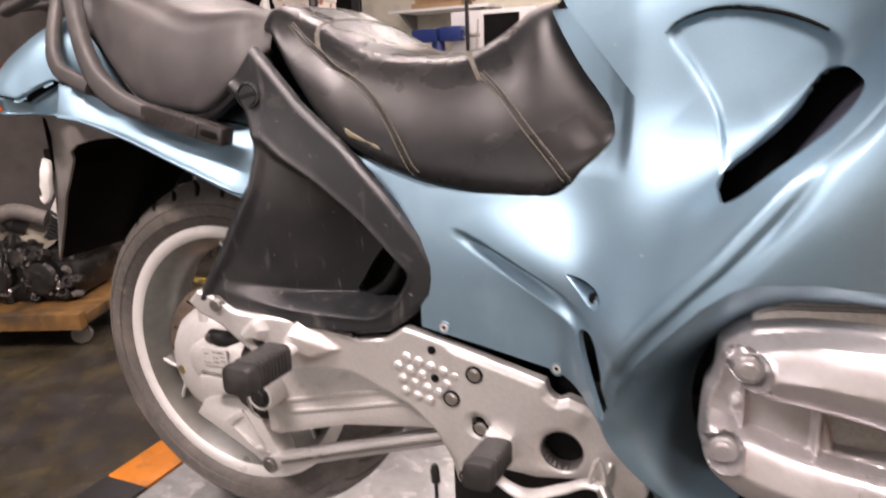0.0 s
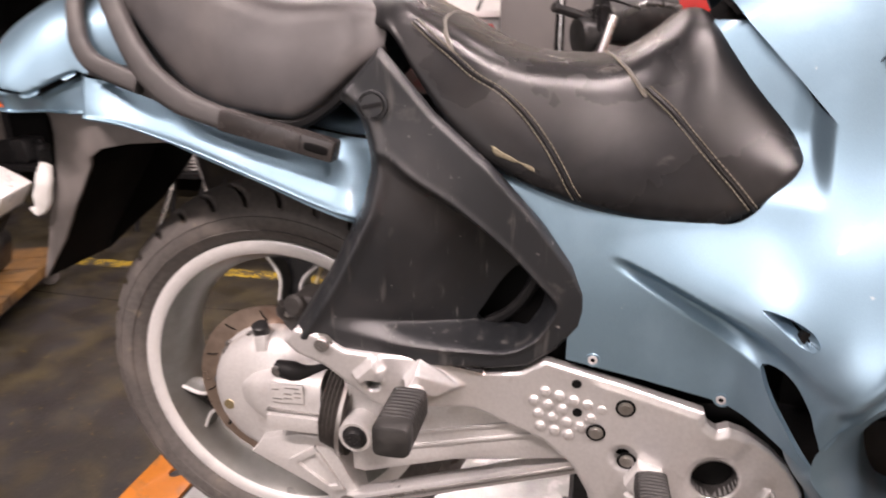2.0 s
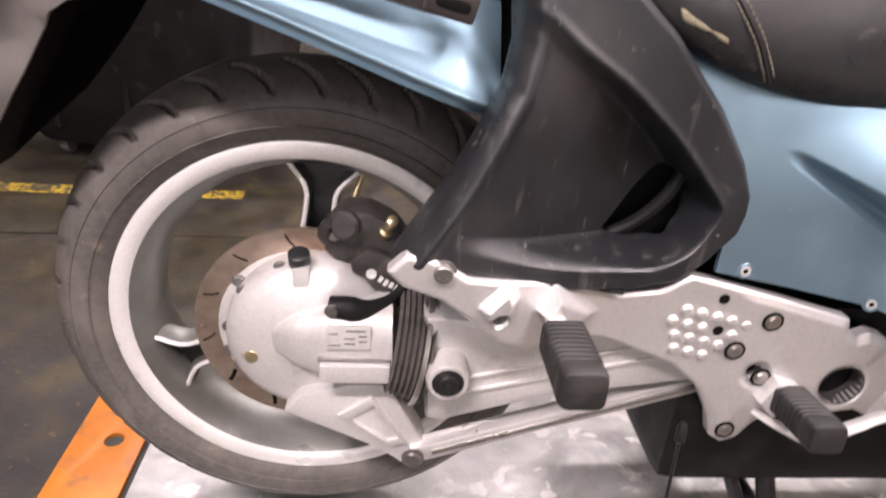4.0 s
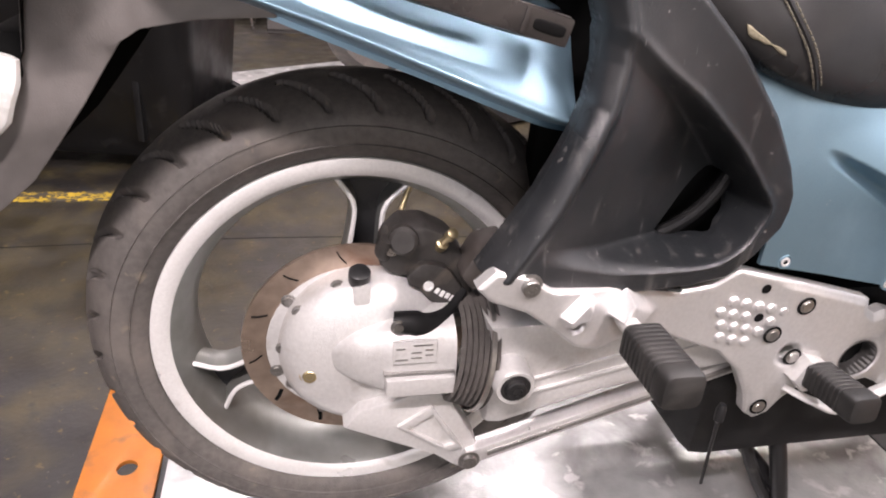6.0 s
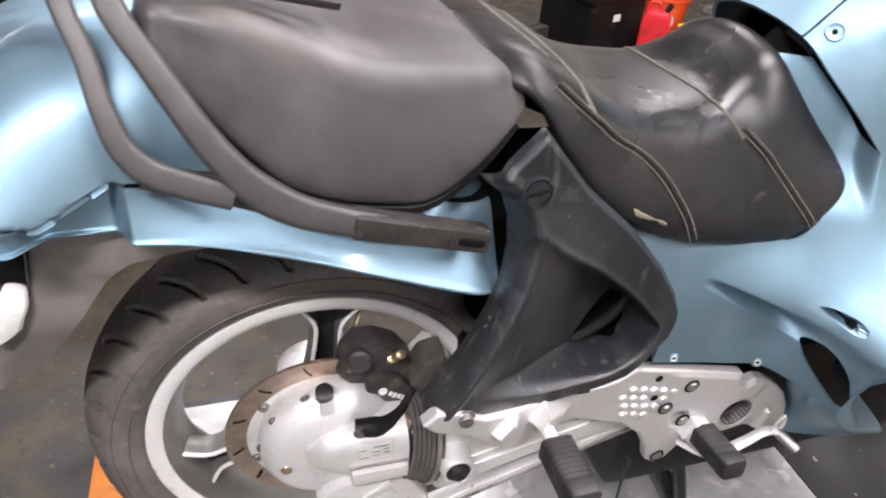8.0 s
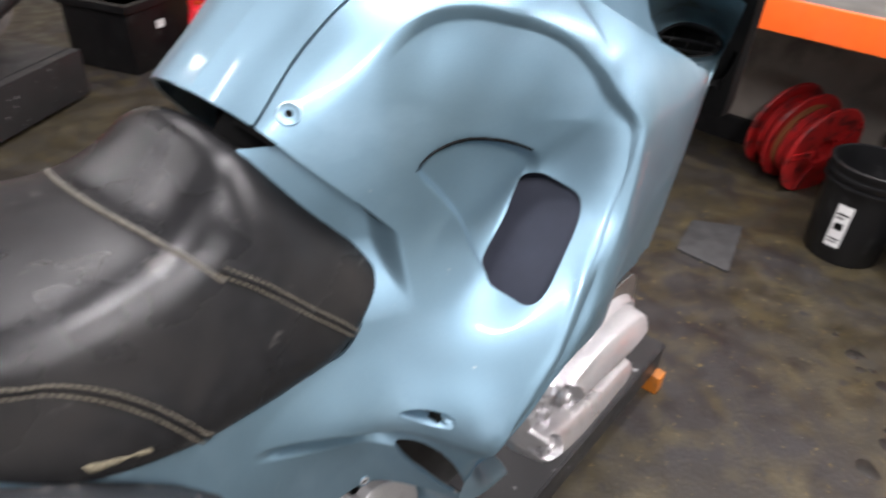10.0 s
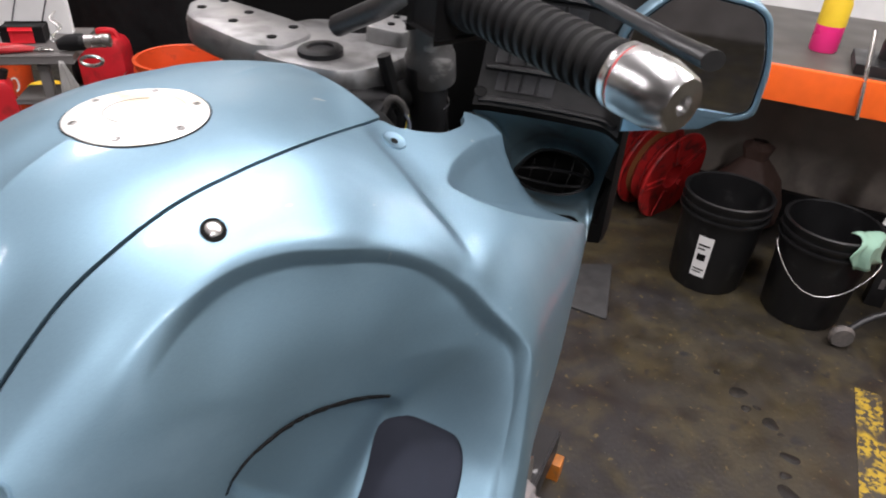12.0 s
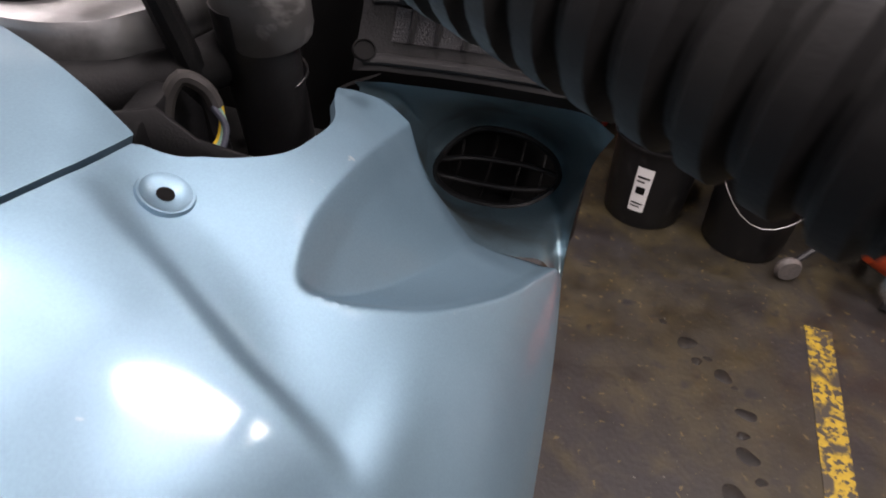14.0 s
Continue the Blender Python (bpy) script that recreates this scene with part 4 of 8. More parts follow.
# bowl behind a raised band that runs down the front and along the foot; it fades out to the rear
BOWL = rounded([(0.225, 0.935), (0.259, 0.906), (0.309, 0.874), (0.368, 0.824), (0.411, 0.777), (0.434, 0.750), (0.412, 0.709), (0.386, 0.691), (0.362, 0.686), (0.302, 0.690), (0.242, 0.698), (0.163, 0.719), (0.05, 0.74), (0.05, 0.96)], 3, 0.3)
bowl_d = -poly_sdf(px, pz, BOWL)
bowl_deep = 0.058 * smoother(0.0, 1.0, (px - 0.20 + 0.35 * (0.9 - pz)) / 0.24) + 0.006 * smoother(0.15, 0.22, px)
REAR_EDGE = [(0.166, 0.986), (0.192, 0.965), (0.202, 0.935), (0.2045, 0.905), (0.197, 0.868), (0.180, 0.832), (0.155, 0.784), (0.118, 0.728), (0.104, 0.706)]
rear_d = np.abs(poly_sdf(px, pz, REAR_EDGE + REAR_EDGE[-2:0:-1]))
PY = panel_y(px, pz) + bowl_deep * smoother(-0.002, 0.017, bowl_d) - 0.0022 * np.exp(-(bowl_d / 0.005) ** 2) * smoother(0.2, 0.26, px)
PY += 0.022 * np.clip(1 - rear_d / 0.019, 0, 1) ** 2 - 0.005 * np.exp(-((rear_d - 0.021) / 0.007) ** 2)
PY += 0.008 * np.clip(1 + ps / 0.007, 0, 1) ** 2
PANELP = np.stack([px, PY, pz], -1)
panel = part("side_panel", skirted(clipped(PANELP, np.maximum(ps, -poly_sdf(px, pz, HOLE)), flip=True), PANELP, PANELP, 0.012, (0, -1, 0)), BLACK_PLASTIC, bike, "scuffed matt black plastic side panel with an opening")
m = facing((0.216, -0.2075, 0.983), (0, -1, 0.05))
knob = part("fastener_knob", lathe([(0.0175, -0.004), (0.0175, 0.004), (0.0155, 0.0045), (0.0155, 0.001), (0.0135, 0.001), (0.013, 0.004), (0.001, 0.0045)], m, 28), BLACK_PLASTIC, panel)
part("slot", boxed(-0.012, 0.012, -0.0022, 0.0022, 0.003, 0.0056, m=m @ pose(0, 0, 0, 0, 0, 12)), DARK_PLASTIC, knob)
# near-black box put in for the shade behind the opening, and the hose
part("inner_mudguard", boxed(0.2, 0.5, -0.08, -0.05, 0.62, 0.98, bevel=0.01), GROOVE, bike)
part("cable_sleeve", tube([(0.35, -0.09, 0.715), (0.37, -0.09, 0.708), (0.40, -0.085, 0.71)], 0.006, 10, n=4), ORANGE_STEEL, bike, "orange cable sleeve behind the side panel")
# dark strip added for the dark gap line under the panel
part("sealing_strip", tube([(0.21, -0.222, 0.682), (0.25, -0.216, 0.675), (0.30, -0.208, 0.667), (0.345, -0.203, 0.658)], 0.006, 8, n=4, flat=0.6), DARK_PLASTIC, bike)
part("hose", tube([(0.41, -0.15, 0.79), (0.395, -0.15, 0.75), (0.37, -0.145, 0.715), (0.33, -0.14, 0.69)], 0.008, 10, n=5), DARK_PLASTIC, bike)

# ---- footrest plate ----
PLATE = [(0.099, 0.698), (0.117, 0.716), (0.15, 0.71), (0.177, 0.692), (0.244, 0.682), (0.30, 0.672), (0.347, 0.652), (0.389, 0.657), (0.405, 0.667), (0.42, 0.676), (0.52, 0.652), (0.612, 0.627),
         (0.616, 0.612), (0.628, 0.604), (0.641, 0.61), (0.661, 0.604), (0.69, 0.585), (0.714, 0.562), (0.733, 0.53), (0.740, 0.50), (0.735, 0.482), (0.706, 0.479), (0.66, 0.50), (0.60, 0.49), (0.555, 0.492),
         (0.540, 0.478), (0.526, 0.456), (0.508, 0.448), (0.490, 0.46), (0.482, 0.49), (0.460, 0.530), (0.423, 0.562), (0.33, 0.600), (0.27, 0.606), (0.246, 0.603), (0.214, 0.617), (0.187, 0.642), (0.152, 0.668), (0.115, 0.682)]
qx, qz = np.meshgrid(np.linspace(0.09, 0.75, 300), np.linspace(0.44, 0.725, 130), indexing="ij")
qs = poly_sdf(qx, qz, PLATE)
for hole in (circle(0.633, 0.535, 0.027), circle(0.212, 0.645, 0.008, 14), circle(0.522, 0.553, 0.010, 14)):
    qs = np.maximum(qs, -poly_sdf(qx, qz, hole))
QY = -0.2 - 0.05 * smoother(0.36, 0.17, qx) + 0.0035 * np.clip(1 + qs / 0.004, 0, 1) ** 2
# facets that carry the pillion footrest, a ribbed foot below the studs and the brake pedal's ridge
QY -= 0.013 * smoother(0, 0.010, -poly_sdf(qx, qz, [(0.186, 0.662), (0.219, 0.694), (0.230, 0.668), (0.224, 0.640), (0.196, 0.645)])) * smoother(0.005, 0.014, np.hypot(qx - 0.212, qz - 0.645))
QY -= 0.026 * np.clip((0.328 - qx) / 0.055, 0, 1) * smoother(0, 0.009, -poly_sdf(qx, qz, [(0.246, 0.650), (0.268, 0.680), (0.330, 0.633), (0.288, 0.622)]))
QY -= 0.003 * smoother(0.004, 0.010, -qs) * smoother(0.47, 0.50, qx) * smoother(0.62, 0.60, qx - 0.6 * (qz - 0.5))
QY -= 0.009 * smoother(0, 0.008, -poly_sdf(qx, qz, rounded([(0.672, 0.487), (0.690, 0.535), (0.702, 0.532), (0.694, 0.487)], 3, 0.3)))
PLATEP = np.stack([qx, QY, qz], -1)
plate = part("footrest_plate", skirted(clipped(PLATEP, qs, flip=True), PLATEP, PLATEP, 0.014, (0, -1, 0)), PLATE_ALLOY, bike, "cast aluminium footrest plate with raised grip studs", autosmooth=25)
for x0, z0, ks in ((0.422, 0.635, (0, 1, 2, 3, 4)), (0.409, 0.621, (0, 1, 2, 4)), (0.415, 0.603, (0, 1, 2, 3)), (0.418, 0.585, (0, 1, 2))):
    for k in ks:
        part("stud", lathe([(0.0070, 0), (0.0067, 0.0018), (0.0048, 0.0038), (0.0015, 0.0044), (0, 0.0044)], facing((x0 + 0.0177 * k, -0.2, z0 - 0.0043 * k), (0, -1, 0)), 16), PLATE_ALLOY, plate)
for x, z in ((0.520, 0.625), (0.487, 0.586), (0.527, 0.550), (0.505, 0.472)):
    # raised black ring in place of a shaded recess round the bolt
    part("bolt_recess", lathe([(0.0122, 0.0003), (0.0115, 0.0012), (0.0076, 0.0010)], facing((x, -0.2035, z), (0, -1, 0)), 24, caps=False), GROOVE, plate)
    socket_bolt(plate, (x, -0.2034, z), r=0.0062, h=0.0026, mat=STEEL)
for x, z in ((0.460, 0.650), (0.463, 0.610)):
    part("drilled_hole", lathe([(0.0062, 0.0006), (0.0058, 0.0009), (0.0, 0.0005)], facing((x, -0.2, z), (0, -1, 0)), 18), GROOVE, plate)
socket_bolt(plate, (0.152, -0.247, 0.699), r=0.009, h=0.009)
part("hole_tube", lathe([(0.027, 0), (0.0268, 0.024)], facing((0.633, -0.199, 0.535), (0, 1, 0)), 28, caps=False), BOLT, plate)
part("hole_floor", lathe([(0.030, 0.026), (0.0, 0.026)], facing((0.633, -0.199, 0.535), (0, 1, 0)), 28, caps=False), GROOVE, plate)
part("peg_bracket", slab([(0.525, 0.525), (0.54, 0.555), (0.57, 0.545), (0.572, 0.51), (0.545, 0.505)], -0.222, -0.195, bevel=0.005), CAST, plate)


def footpeg(p, d, length, wide, high):
    """Ribbed rubber footrest of oblong section on a steel core."""
    d = Vector(d).normalized()
    up = (Vector((0, 0, 1)) - d * d.z).normalized()
    side = d.cross(up)
    holder = part("footpeg", lathe([(0.010, -0.03), (0.011, 0.012), (0.009, 0.012)], facing(p, d), 14), CAST, bike)
    rings = []
    k = int(length / 0.0072)
    for i in range(k):
        h = 0.010 + i * 0.0072
        rings += [(0.93, h), (1.0, h + 0.0010), (1.0, h + 0.0046), (0.93, h + 0.0056)]
    e = 0.010 + k * 0.0072
    rings += [(0.96, e), (1.0, e + 0.002), (1.0, e + 0.016), (0.93, e + 0.021), (0.80, e + 0.022)]
    rows = []
    for f, h in rings:
        row = []
        for a in np.linspace(0, 2 * math.pi, 29)[:-1]:
            c, q = math.cos(a), math.sin(a)
            row.append(tuple(Vector(p) + d * h + side * (wide * f * math.copysign(abs(c) ** 0.4, c)) + up * (high * f * math.copysign(abs(q) ** 0.4, q))))
        rows.append(row)
    bm = grid(np.array(rows), closed_v=True)
    bm.verts.ensure_lookup_table()
    for n0 in (0, len(bm.verts) - 28):
        bm.faces.new([bm.verts[n0 + q] for q in range(28)])
    bmesh.ops.recalc_face_normals(bm, faces=bm.faces)
    part("rubber", bm, PEG_RUBBER, holder, "ribbed black rubber footrest")
    return holder


footpeg((0.268, -0.262, 0.645), (0.0, -1, 0.03), 0.070, 0.0215, 0.0195)
footpeg((0.556, -0.210, 0.532), (0.0, -1, 0.12), 0.064, 0.0195, 0.0175)

# ---- rear wheel ----
AX = Vector((0.0, 0.0, 0.52))
mw = facing(AX, (0, -1, 0))
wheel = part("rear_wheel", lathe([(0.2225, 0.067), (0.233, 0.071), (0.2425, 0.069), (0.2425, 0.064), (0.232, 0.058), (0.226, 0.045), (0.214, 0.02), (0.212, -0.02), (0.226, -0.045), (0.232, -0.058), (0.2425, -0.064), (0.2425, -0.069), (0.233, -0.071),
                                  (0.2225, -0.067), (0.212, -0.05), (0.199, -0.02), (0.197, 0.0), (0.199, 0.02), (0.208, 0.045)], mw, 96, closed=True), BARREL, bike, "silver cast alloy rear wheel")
part("rim_lip", lathe([(0.2205, 0.0660), (0.2225, 0.0682), (0.233, 0.0722), (0.2425, 0.0702), (0.2432, 0.0640), (0.2330, 0.0685)], mw, 96, closed=True), ALLOY, wheel, "bright machined rim edge")
tyre_prof = [(0.240, 0.062), (0.2445, 0.068), (0.252, 0.075), (0.265, 0.0805), (0.280, 0.081), (0.292, 0.077), (0.303, 0.067), (0.3135, 0.048), (0.321, 0.025), (0.3245, 0.0)]
tyre_prof = tyre_prof + [(r, -h) for r, h in tyre_prof[-2::-1]]
prof = np.array(tyre_prof)
arc = np.r_[0, np.cumsum(np.hypot(*np.diff(prof, axis=0).T))]
even = np.linspace(0, arc[-1], 54)
pr, ph = spline(arc, prof[:, 0], even), spline(arc, prof[:, 1], even)
TURNS = 960
ang = 2 * math.pi * np.arange(TURNS) / TURNS
A, Rr = np.meshgrid(ang, pr, indexing="ij")
Hh = np.broadcast_to(ph, A.shape)
ty_t = np.clip((0.074 - np.abs(Hh)) / 0.060, -0.2, 1.2)
pitch = 2 * math.pi / 34
off = (A - 0.10 * ty_t - 0.08 * ty_t ** 2 - np.where(Hh > 0, 0, pitch / 2) + pitch / 2) % pitch - pitch / 2
cutin = smoother(0.0052, 0.0030, np.abs(off) * Rr) * smoother(-0.02, 0.1, ty_t) * smoother(1.02, 0.88, ty_t) * (Rr > 0.29)
Rr = Rr - 0.009 * cutin
TY = np.stack([Rr * np.cos(A), Rr * np.sin(A), Hh], -1) @ np.array(mw.to_3x3()).T + np.array(mw.translation)
tyre = part("tyre", grid(np.concatenate([TY, TY[:1]])), RUBBER, wheel, "dusty black rubber tyre with curved grooves")
for k, r in enumerate((0.262, 0.283)):
    part("sidewall_bead", lathe([(r - 0.001, 0.0800), (r, 0.0818), (r + 0.001, 0.0800)], mw, 96, caps=False), RUBBER, tyre)
for k in range(3):
    a = radians(84 + 120 * k)
    spoke = bmesh.new()
    rad, tan = Vector((math.cos(a), 0, math.sin(a))), Vector((-math.sin(a), 0, math.cos(a)))
    rows = []
    for t in np.linspace(0, 1, 17):
        r = 0.055 + 0.156 * t
        w = 0.021 + 0.012 * (1 - t) ** 2 + 0.045 * smoother(0.62, 1.04, t) ** 2
        yo = -0.052 + 0.012 * t
        c = AX + rad * r
        ring = [(-1, 0.4), (-0.92, -0.1), (-0.72, -0.55), (-0.52, 0.75), (0.52, 0.75), (0.72, -0.55), (0.92, -0.1), (1, 0.4), (0.8, 1.0), (-0.8, 1.0)]
        rows.append([c + tan * (w * u) + Vector((0, yo + 0.024 * v + 0.012, 0)) for u, v in ring])
    grid(np.array([[tuple(p) for p in row] for row in rows]), closed_v=True, bm=spoke)
    bmesh.ops.recalc_face_normals(spoke, faces=spoke.faces)
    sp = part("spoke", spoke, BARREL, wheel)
    for side in (-0.74, 0.74):
        ridge = []
        for t in np.linspace(0.1, 1, 14):
            w = 0.021 + 0.012 * (1 - t) ** 2 + 0.045 * smoother(0.62, 1.04, t) ** 2
            ridge.append(tuple(AX + rad * (0.055 + 0.156 * t) + tan * (w * side) + Vector((0, -0.052 + 0.012 * t - 0.024 * 0.55 + 0.012, 0))))
        part("spoke_edge", tube(ridge, 0.0032, 8), ALLOY, sp)
    # dark strip along the spoke, painting the shade in its hollow
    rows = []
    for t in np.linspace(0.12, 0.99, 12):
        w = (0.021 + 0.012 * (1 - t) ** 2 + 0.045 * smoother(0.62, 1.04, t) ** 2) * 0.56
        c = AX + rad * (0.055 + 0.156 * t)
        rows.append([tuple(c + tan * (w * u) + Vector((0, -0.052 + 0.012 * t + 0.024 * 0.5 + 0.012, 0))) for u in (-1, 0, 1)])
    part("spoke_hollow", grid(np.array(rows)), BLACK_METAL, sp, "dark strip that stands for shade in the spoke hollow")
part("hub", lathe([(0.0, 0.055), (0.065, 0.055), (0.07, 0.03), (0.06, -0.03), (0.055, -0.06), (0.0, -0.06)], mw, 40), ALLOY, wheel)
md = facing(AX + Vector((0, -0.072, 0)), (0, -1, 0))
disc = part("brake_disc", lathe([(0.108, 0), (0.1385, 0), (0.1385, 0.005), (0.108, 0.005)], md, 72, closed=True), RUSTY, wheel, "rust-tinted steel brake disc with slots")
for k in range(12):
    a = 2 * math.pi * k / 12 + 0.1
    p = [md @ Vector((r * math.cos(a + off), r * math.sin(a + off), 0.0052)) for r, off in ((0.115, 0.0), (0.124, 0.05), (0.132, 0.07))]
    part("slot", tube(p, 0.0026, 6, flat=0.3), GROOVE, disc)
part("disc_carrier", lathe([(0.085, 0.0), (0.109, 0.0), (0.109, 0.006), (0.085, 0.006)], md, 48, closed=True), CAST, disc, "silver disc carrier")
for k in range(6):
    a = 2 * math.pi * k / 6 + 0.35
    socket_bolt(disc, tuple(md @ Vector((0.104 * math.cos(a), 0.104 * math.sin(a), 0.006))), r=0.006, h=0.004, name="rivet")
vm = facing((0.066, -0.035, 0.712), (-0.35, -0.25, -1))
part("valve", lathe([(0.0042, -0.02), (0.0042, 0.004), (0.003, 0.006), (0.003, 0.02), (0.0036, 0.021), (0.0036, 0.031), (0.002, 0.033)], vm, 12), BRASS, wheel)

# ---- final drive and swingarm ----
drive = part("final_drive", lathe([(0.099, -0.02), (0.104, 0.012), (0.101, 0.028), (0.092, 0.040), (0.078, 0.049), (0.04, 0.055), (0.0, 0.056)], facing((0.010, -0.085, 0.530), (0, -1, 0)), 64), CAST, bike, "silver cast final drive housing")
part("drive_snout", tube([(-0.040, -0.117, 0.542), (-0.020, -0.119, 0.543), (0.015, -0.121, 0.545), (0.06, -0.121, 0.545), (0.108, -0.121, 0.546)], [0.016, 0.036, 0.048, 0.050, 0.051], 32, n=5, square=0.62), CAST, drive)
part("drive_ledge", boxed(0.026, 0.106, -0.181, -0.160, 0.514, 0.538, bevel=0.004), CAST, drive)
part("ledge_shadow_gap", boxed(0.024, 0.106, -0.1745, -0.160, 0.5395, 0.5425, bevel=0.001), BOLT, drive)
part("drive_leg", slab([(0.0, 0.475), (0.06, 0.492), (0.105, 0.492), (0.15, 0.405), (0.155, 0.380), (0.140, 0.366), (0.122, 0.368), (0.095, 0.39), (-0.02, 0.448)], -0.155, -0.112, bevel=0.006), CAST, drive)
frame_out = [(0.045, 0.448), (0.086, 0.476), (0.130, 0.405), (0.110, 0.400)]
part("leg_frame", slab(frame_out, -0.160, -0.152, [[(0.093 + (x - 0.093) * 0.72, 0.432 + (z - 0.432) * 0.72) for x, z in frame_out]], bevel=0.0015), CAST, drive)
plate_m = boxed(0.033, 0.083, -0.1735, -0.170, 0.556, 0.586, bevel=0.001)
dp = part("data_plate", plate_m, ALLOY, drive)
for x0, x1, z in ((0.036, 0.050, 0.561), (0.054, 0.066, 0.563), (0.054, 0.066, 0.570), (0.070, 0.079, 0.566), (0.070, 0.079, 0.573), (0.037, 0.047, 0.576), (0.056, 0.078, 0.580)):
    part("engraved_bar", boxed(x0, x1, -0.1744, -0.173, z, z + 0.0016), BOLT, dp)
part("breather_rib", slab([(-0.006, 0.585), (-0.008, 0.632), (0.0, 0.640), (0.012, 0.635), (0.012, 0.585)], -0.132, -0.10, bevel=0.003), CAST, drive)
part("filler_boss", lathe([(0.011, 0), (0.0125, 0.004), (0.0125, 0.018), (0.009, 0.020)], facing((0.000, -0.118, 0.632), (0, -0.3, 1)), 16), BLACK_METAL, drive)
socket_bolt(drive, (-0.058, -0.131, 0.516), r=0.0085, h=0.006, mat=BRASS)
part("speed_sensor", tube([(0.036, -0.150, 0.598), (0.055, -0.152, 0.597), (0.075, -0.148, 0.592), (0.095, -0.138, 0.594), (0.125, -0.11, 0.61)], [0.012, 0.0145, 0.010, 0.006, 0.005], 14, n=4), DARK_PLASTIC, drive)
socket_bolt(drive, (0.040, -0.160, 0.598), r=0.006, h=0.005)
for k in range(5):
    a = radians(110 + 32 * k)
    socket_bolt(drive, (0.010 + 0.099 * math.cos(a), -0.108, 0.530 + 0.099 * math.sin(a)), r=0.0055, h=0.005)
prof = []
for i in range(7):
    prof += [(0.060 + 0.0015 * i, i * 0.0065), (0.067 + 0.0015 * i, i * 0.0065 + 0.003)]
mbt = facing((0.106, -0.122, 0.540), (1, 0.02, -0.16))
boot = part("rubber_boot", lathe(prof, mbt, 36, caps=False), RUBBER, bike, "black ribbed rubber boot")
part("boot_clamp", lathe([(0.0765, 0.030), (0.0785, 0.031), (0.0785, 0.036), (0.0765, 0.037)], mbt, 36, caps=False), STEEL, boot)
arm = part("swingarm", slab([(0.142, 0.60), (0.28, 0.60), (0.48, 0.60), (0.50, 0.56), (0.48, 0.52), (0.30, 0.492), (0.17, 0.452), (0.150, 0.455)], -0.175, -0.09, bevel=0.012), CAST, bike, "cast aluminium swingarm")
for a, b in (((0.19, 0.517), (0.49, 0.592)), ((0.19, 0.497), (0.49, 0.572))):
    part("arm_rib", slab([(a[0], a[1]), (b[0], b[1]), (b[0], b[1] + 0.005), (a[0], a[1] + 0.005)], -0.1785, -0.170, bevel=0.0015), CAST, arm)
part("pivot_boss", lathe([(0.026, -0.02), (0.024, 0.030), (0.022, 0.033), (0.015, 0.032)], facing((0.170, -0.175, 0.537), (0, -1, 0)), 28), CAST, arm)
socket_bolt(arm, (0.170, -0.206, 0.537), r=0.0125, h=0.008, mat=BLACK_METAL)
strut = part("torque_strut", slab([(0.122, 0.378), (0.134, 0.399), (0.152, 0.405), (0.30, 0.456), (0.50, 0.525), (0.505, 0.503), (0.30, 0.433), (0.155, 0.381), (0.136, 0.372)], -0.165, -0.14, bevel=0.004), PLATE_ALLOY, bike, "bright alloy torque strut")
part("strut_rib", slab([(0.162, 0.4005), (0.48, 0.5105), (0.48, 0.5045), (0.162, 0.3945)], -0.169, -0.16, bevel=0.002), BOLT, strut)
socket_bolt(strut, (0.138, -0.166, 0.388), r=0.010, h=0.006)

# ---- brake caliper ----
cal = part("brake_caliper", slab(rounded([(-0.002, 0.668), (0.004, 0.696), (0.022, 0.716), (0.050, 0.716), (0.082, 0.700), (0.104, 0.668), (0.112, 0.632), (0.110, 0.600), (0.096, 0.598), (0.084, 0.611), (0.070, 0.612), (0.060, 0.628), (0.044, 0.632), (0.034, 0.650), (0.012, 0.654)], 4, 0.2), -0.122, -0.070, bevel=0.006), CALIPER, bike, "dusty black four-piston brake caliper")
part("caliper_face", slab(rounded([(0.030, 0.660), (0.048, 0.676), (0.076, 0.668), (0.098, 0.640), (0.100, 0.612), (0.086, 0.606), (0.072, 0.618), (0.058, 0.620), (0.046, 0.638), (0.032, 0.644)], 4, 0.3), -0.134, -0.118, bevel=0.005), CALIPER, cal)
for k in range(6):
    part("mark_bar", boxed(-0.0022, 0.0022, -0.0018, 0.0, -0.0035 - 0.0012 * (k % 2), 0.0035, m=Matrix.Translation((0.066 + 0.0062 * k, -0.1338, 0.638 - 0.0037 * k)) @ pose(0, 0, 0, 0, 30, 0)), WHITE_BOARD, cal)
part("mark_disc", lathe([(0.0062, 0), (0.0062, 0.002), (0.0038, 0.002), (0.0036, 0.0005), (0, 0.0005)], facing((0.055, -0.134, 0.645), (0, -1, 0)), 18), WHITE_BOARD, cal)
part("cylinder_cap", lathe([(0.017, -0.01), (0.017, 0.012), (0.013, 0.016), (0.0, 0.016)], facing((0.026, -0.118, 0.700), (-0.2, -1, 0.2)), 24), CALIPER, cal)
part("bleed_nipple", lathe([(0.008, -0.006), (0.008, 0.004), (0.005, 0.006), (0.004, 0.020), (0.0065, 0.021), (0.0065, 0.032), (0.002, 0.034)], facing((0.070, -0.120, 0.692), (0.25, -0.6, 0.75)), 16), BRASS, cal)
part("carrier", slab([(0.085, 0.60), (0.11, 0.66), (0.135, 0.69), (0.15, 0.675), (0.12, 0.59)], -0.112, -0.06, bevel=0.004), ALLOY, cal)
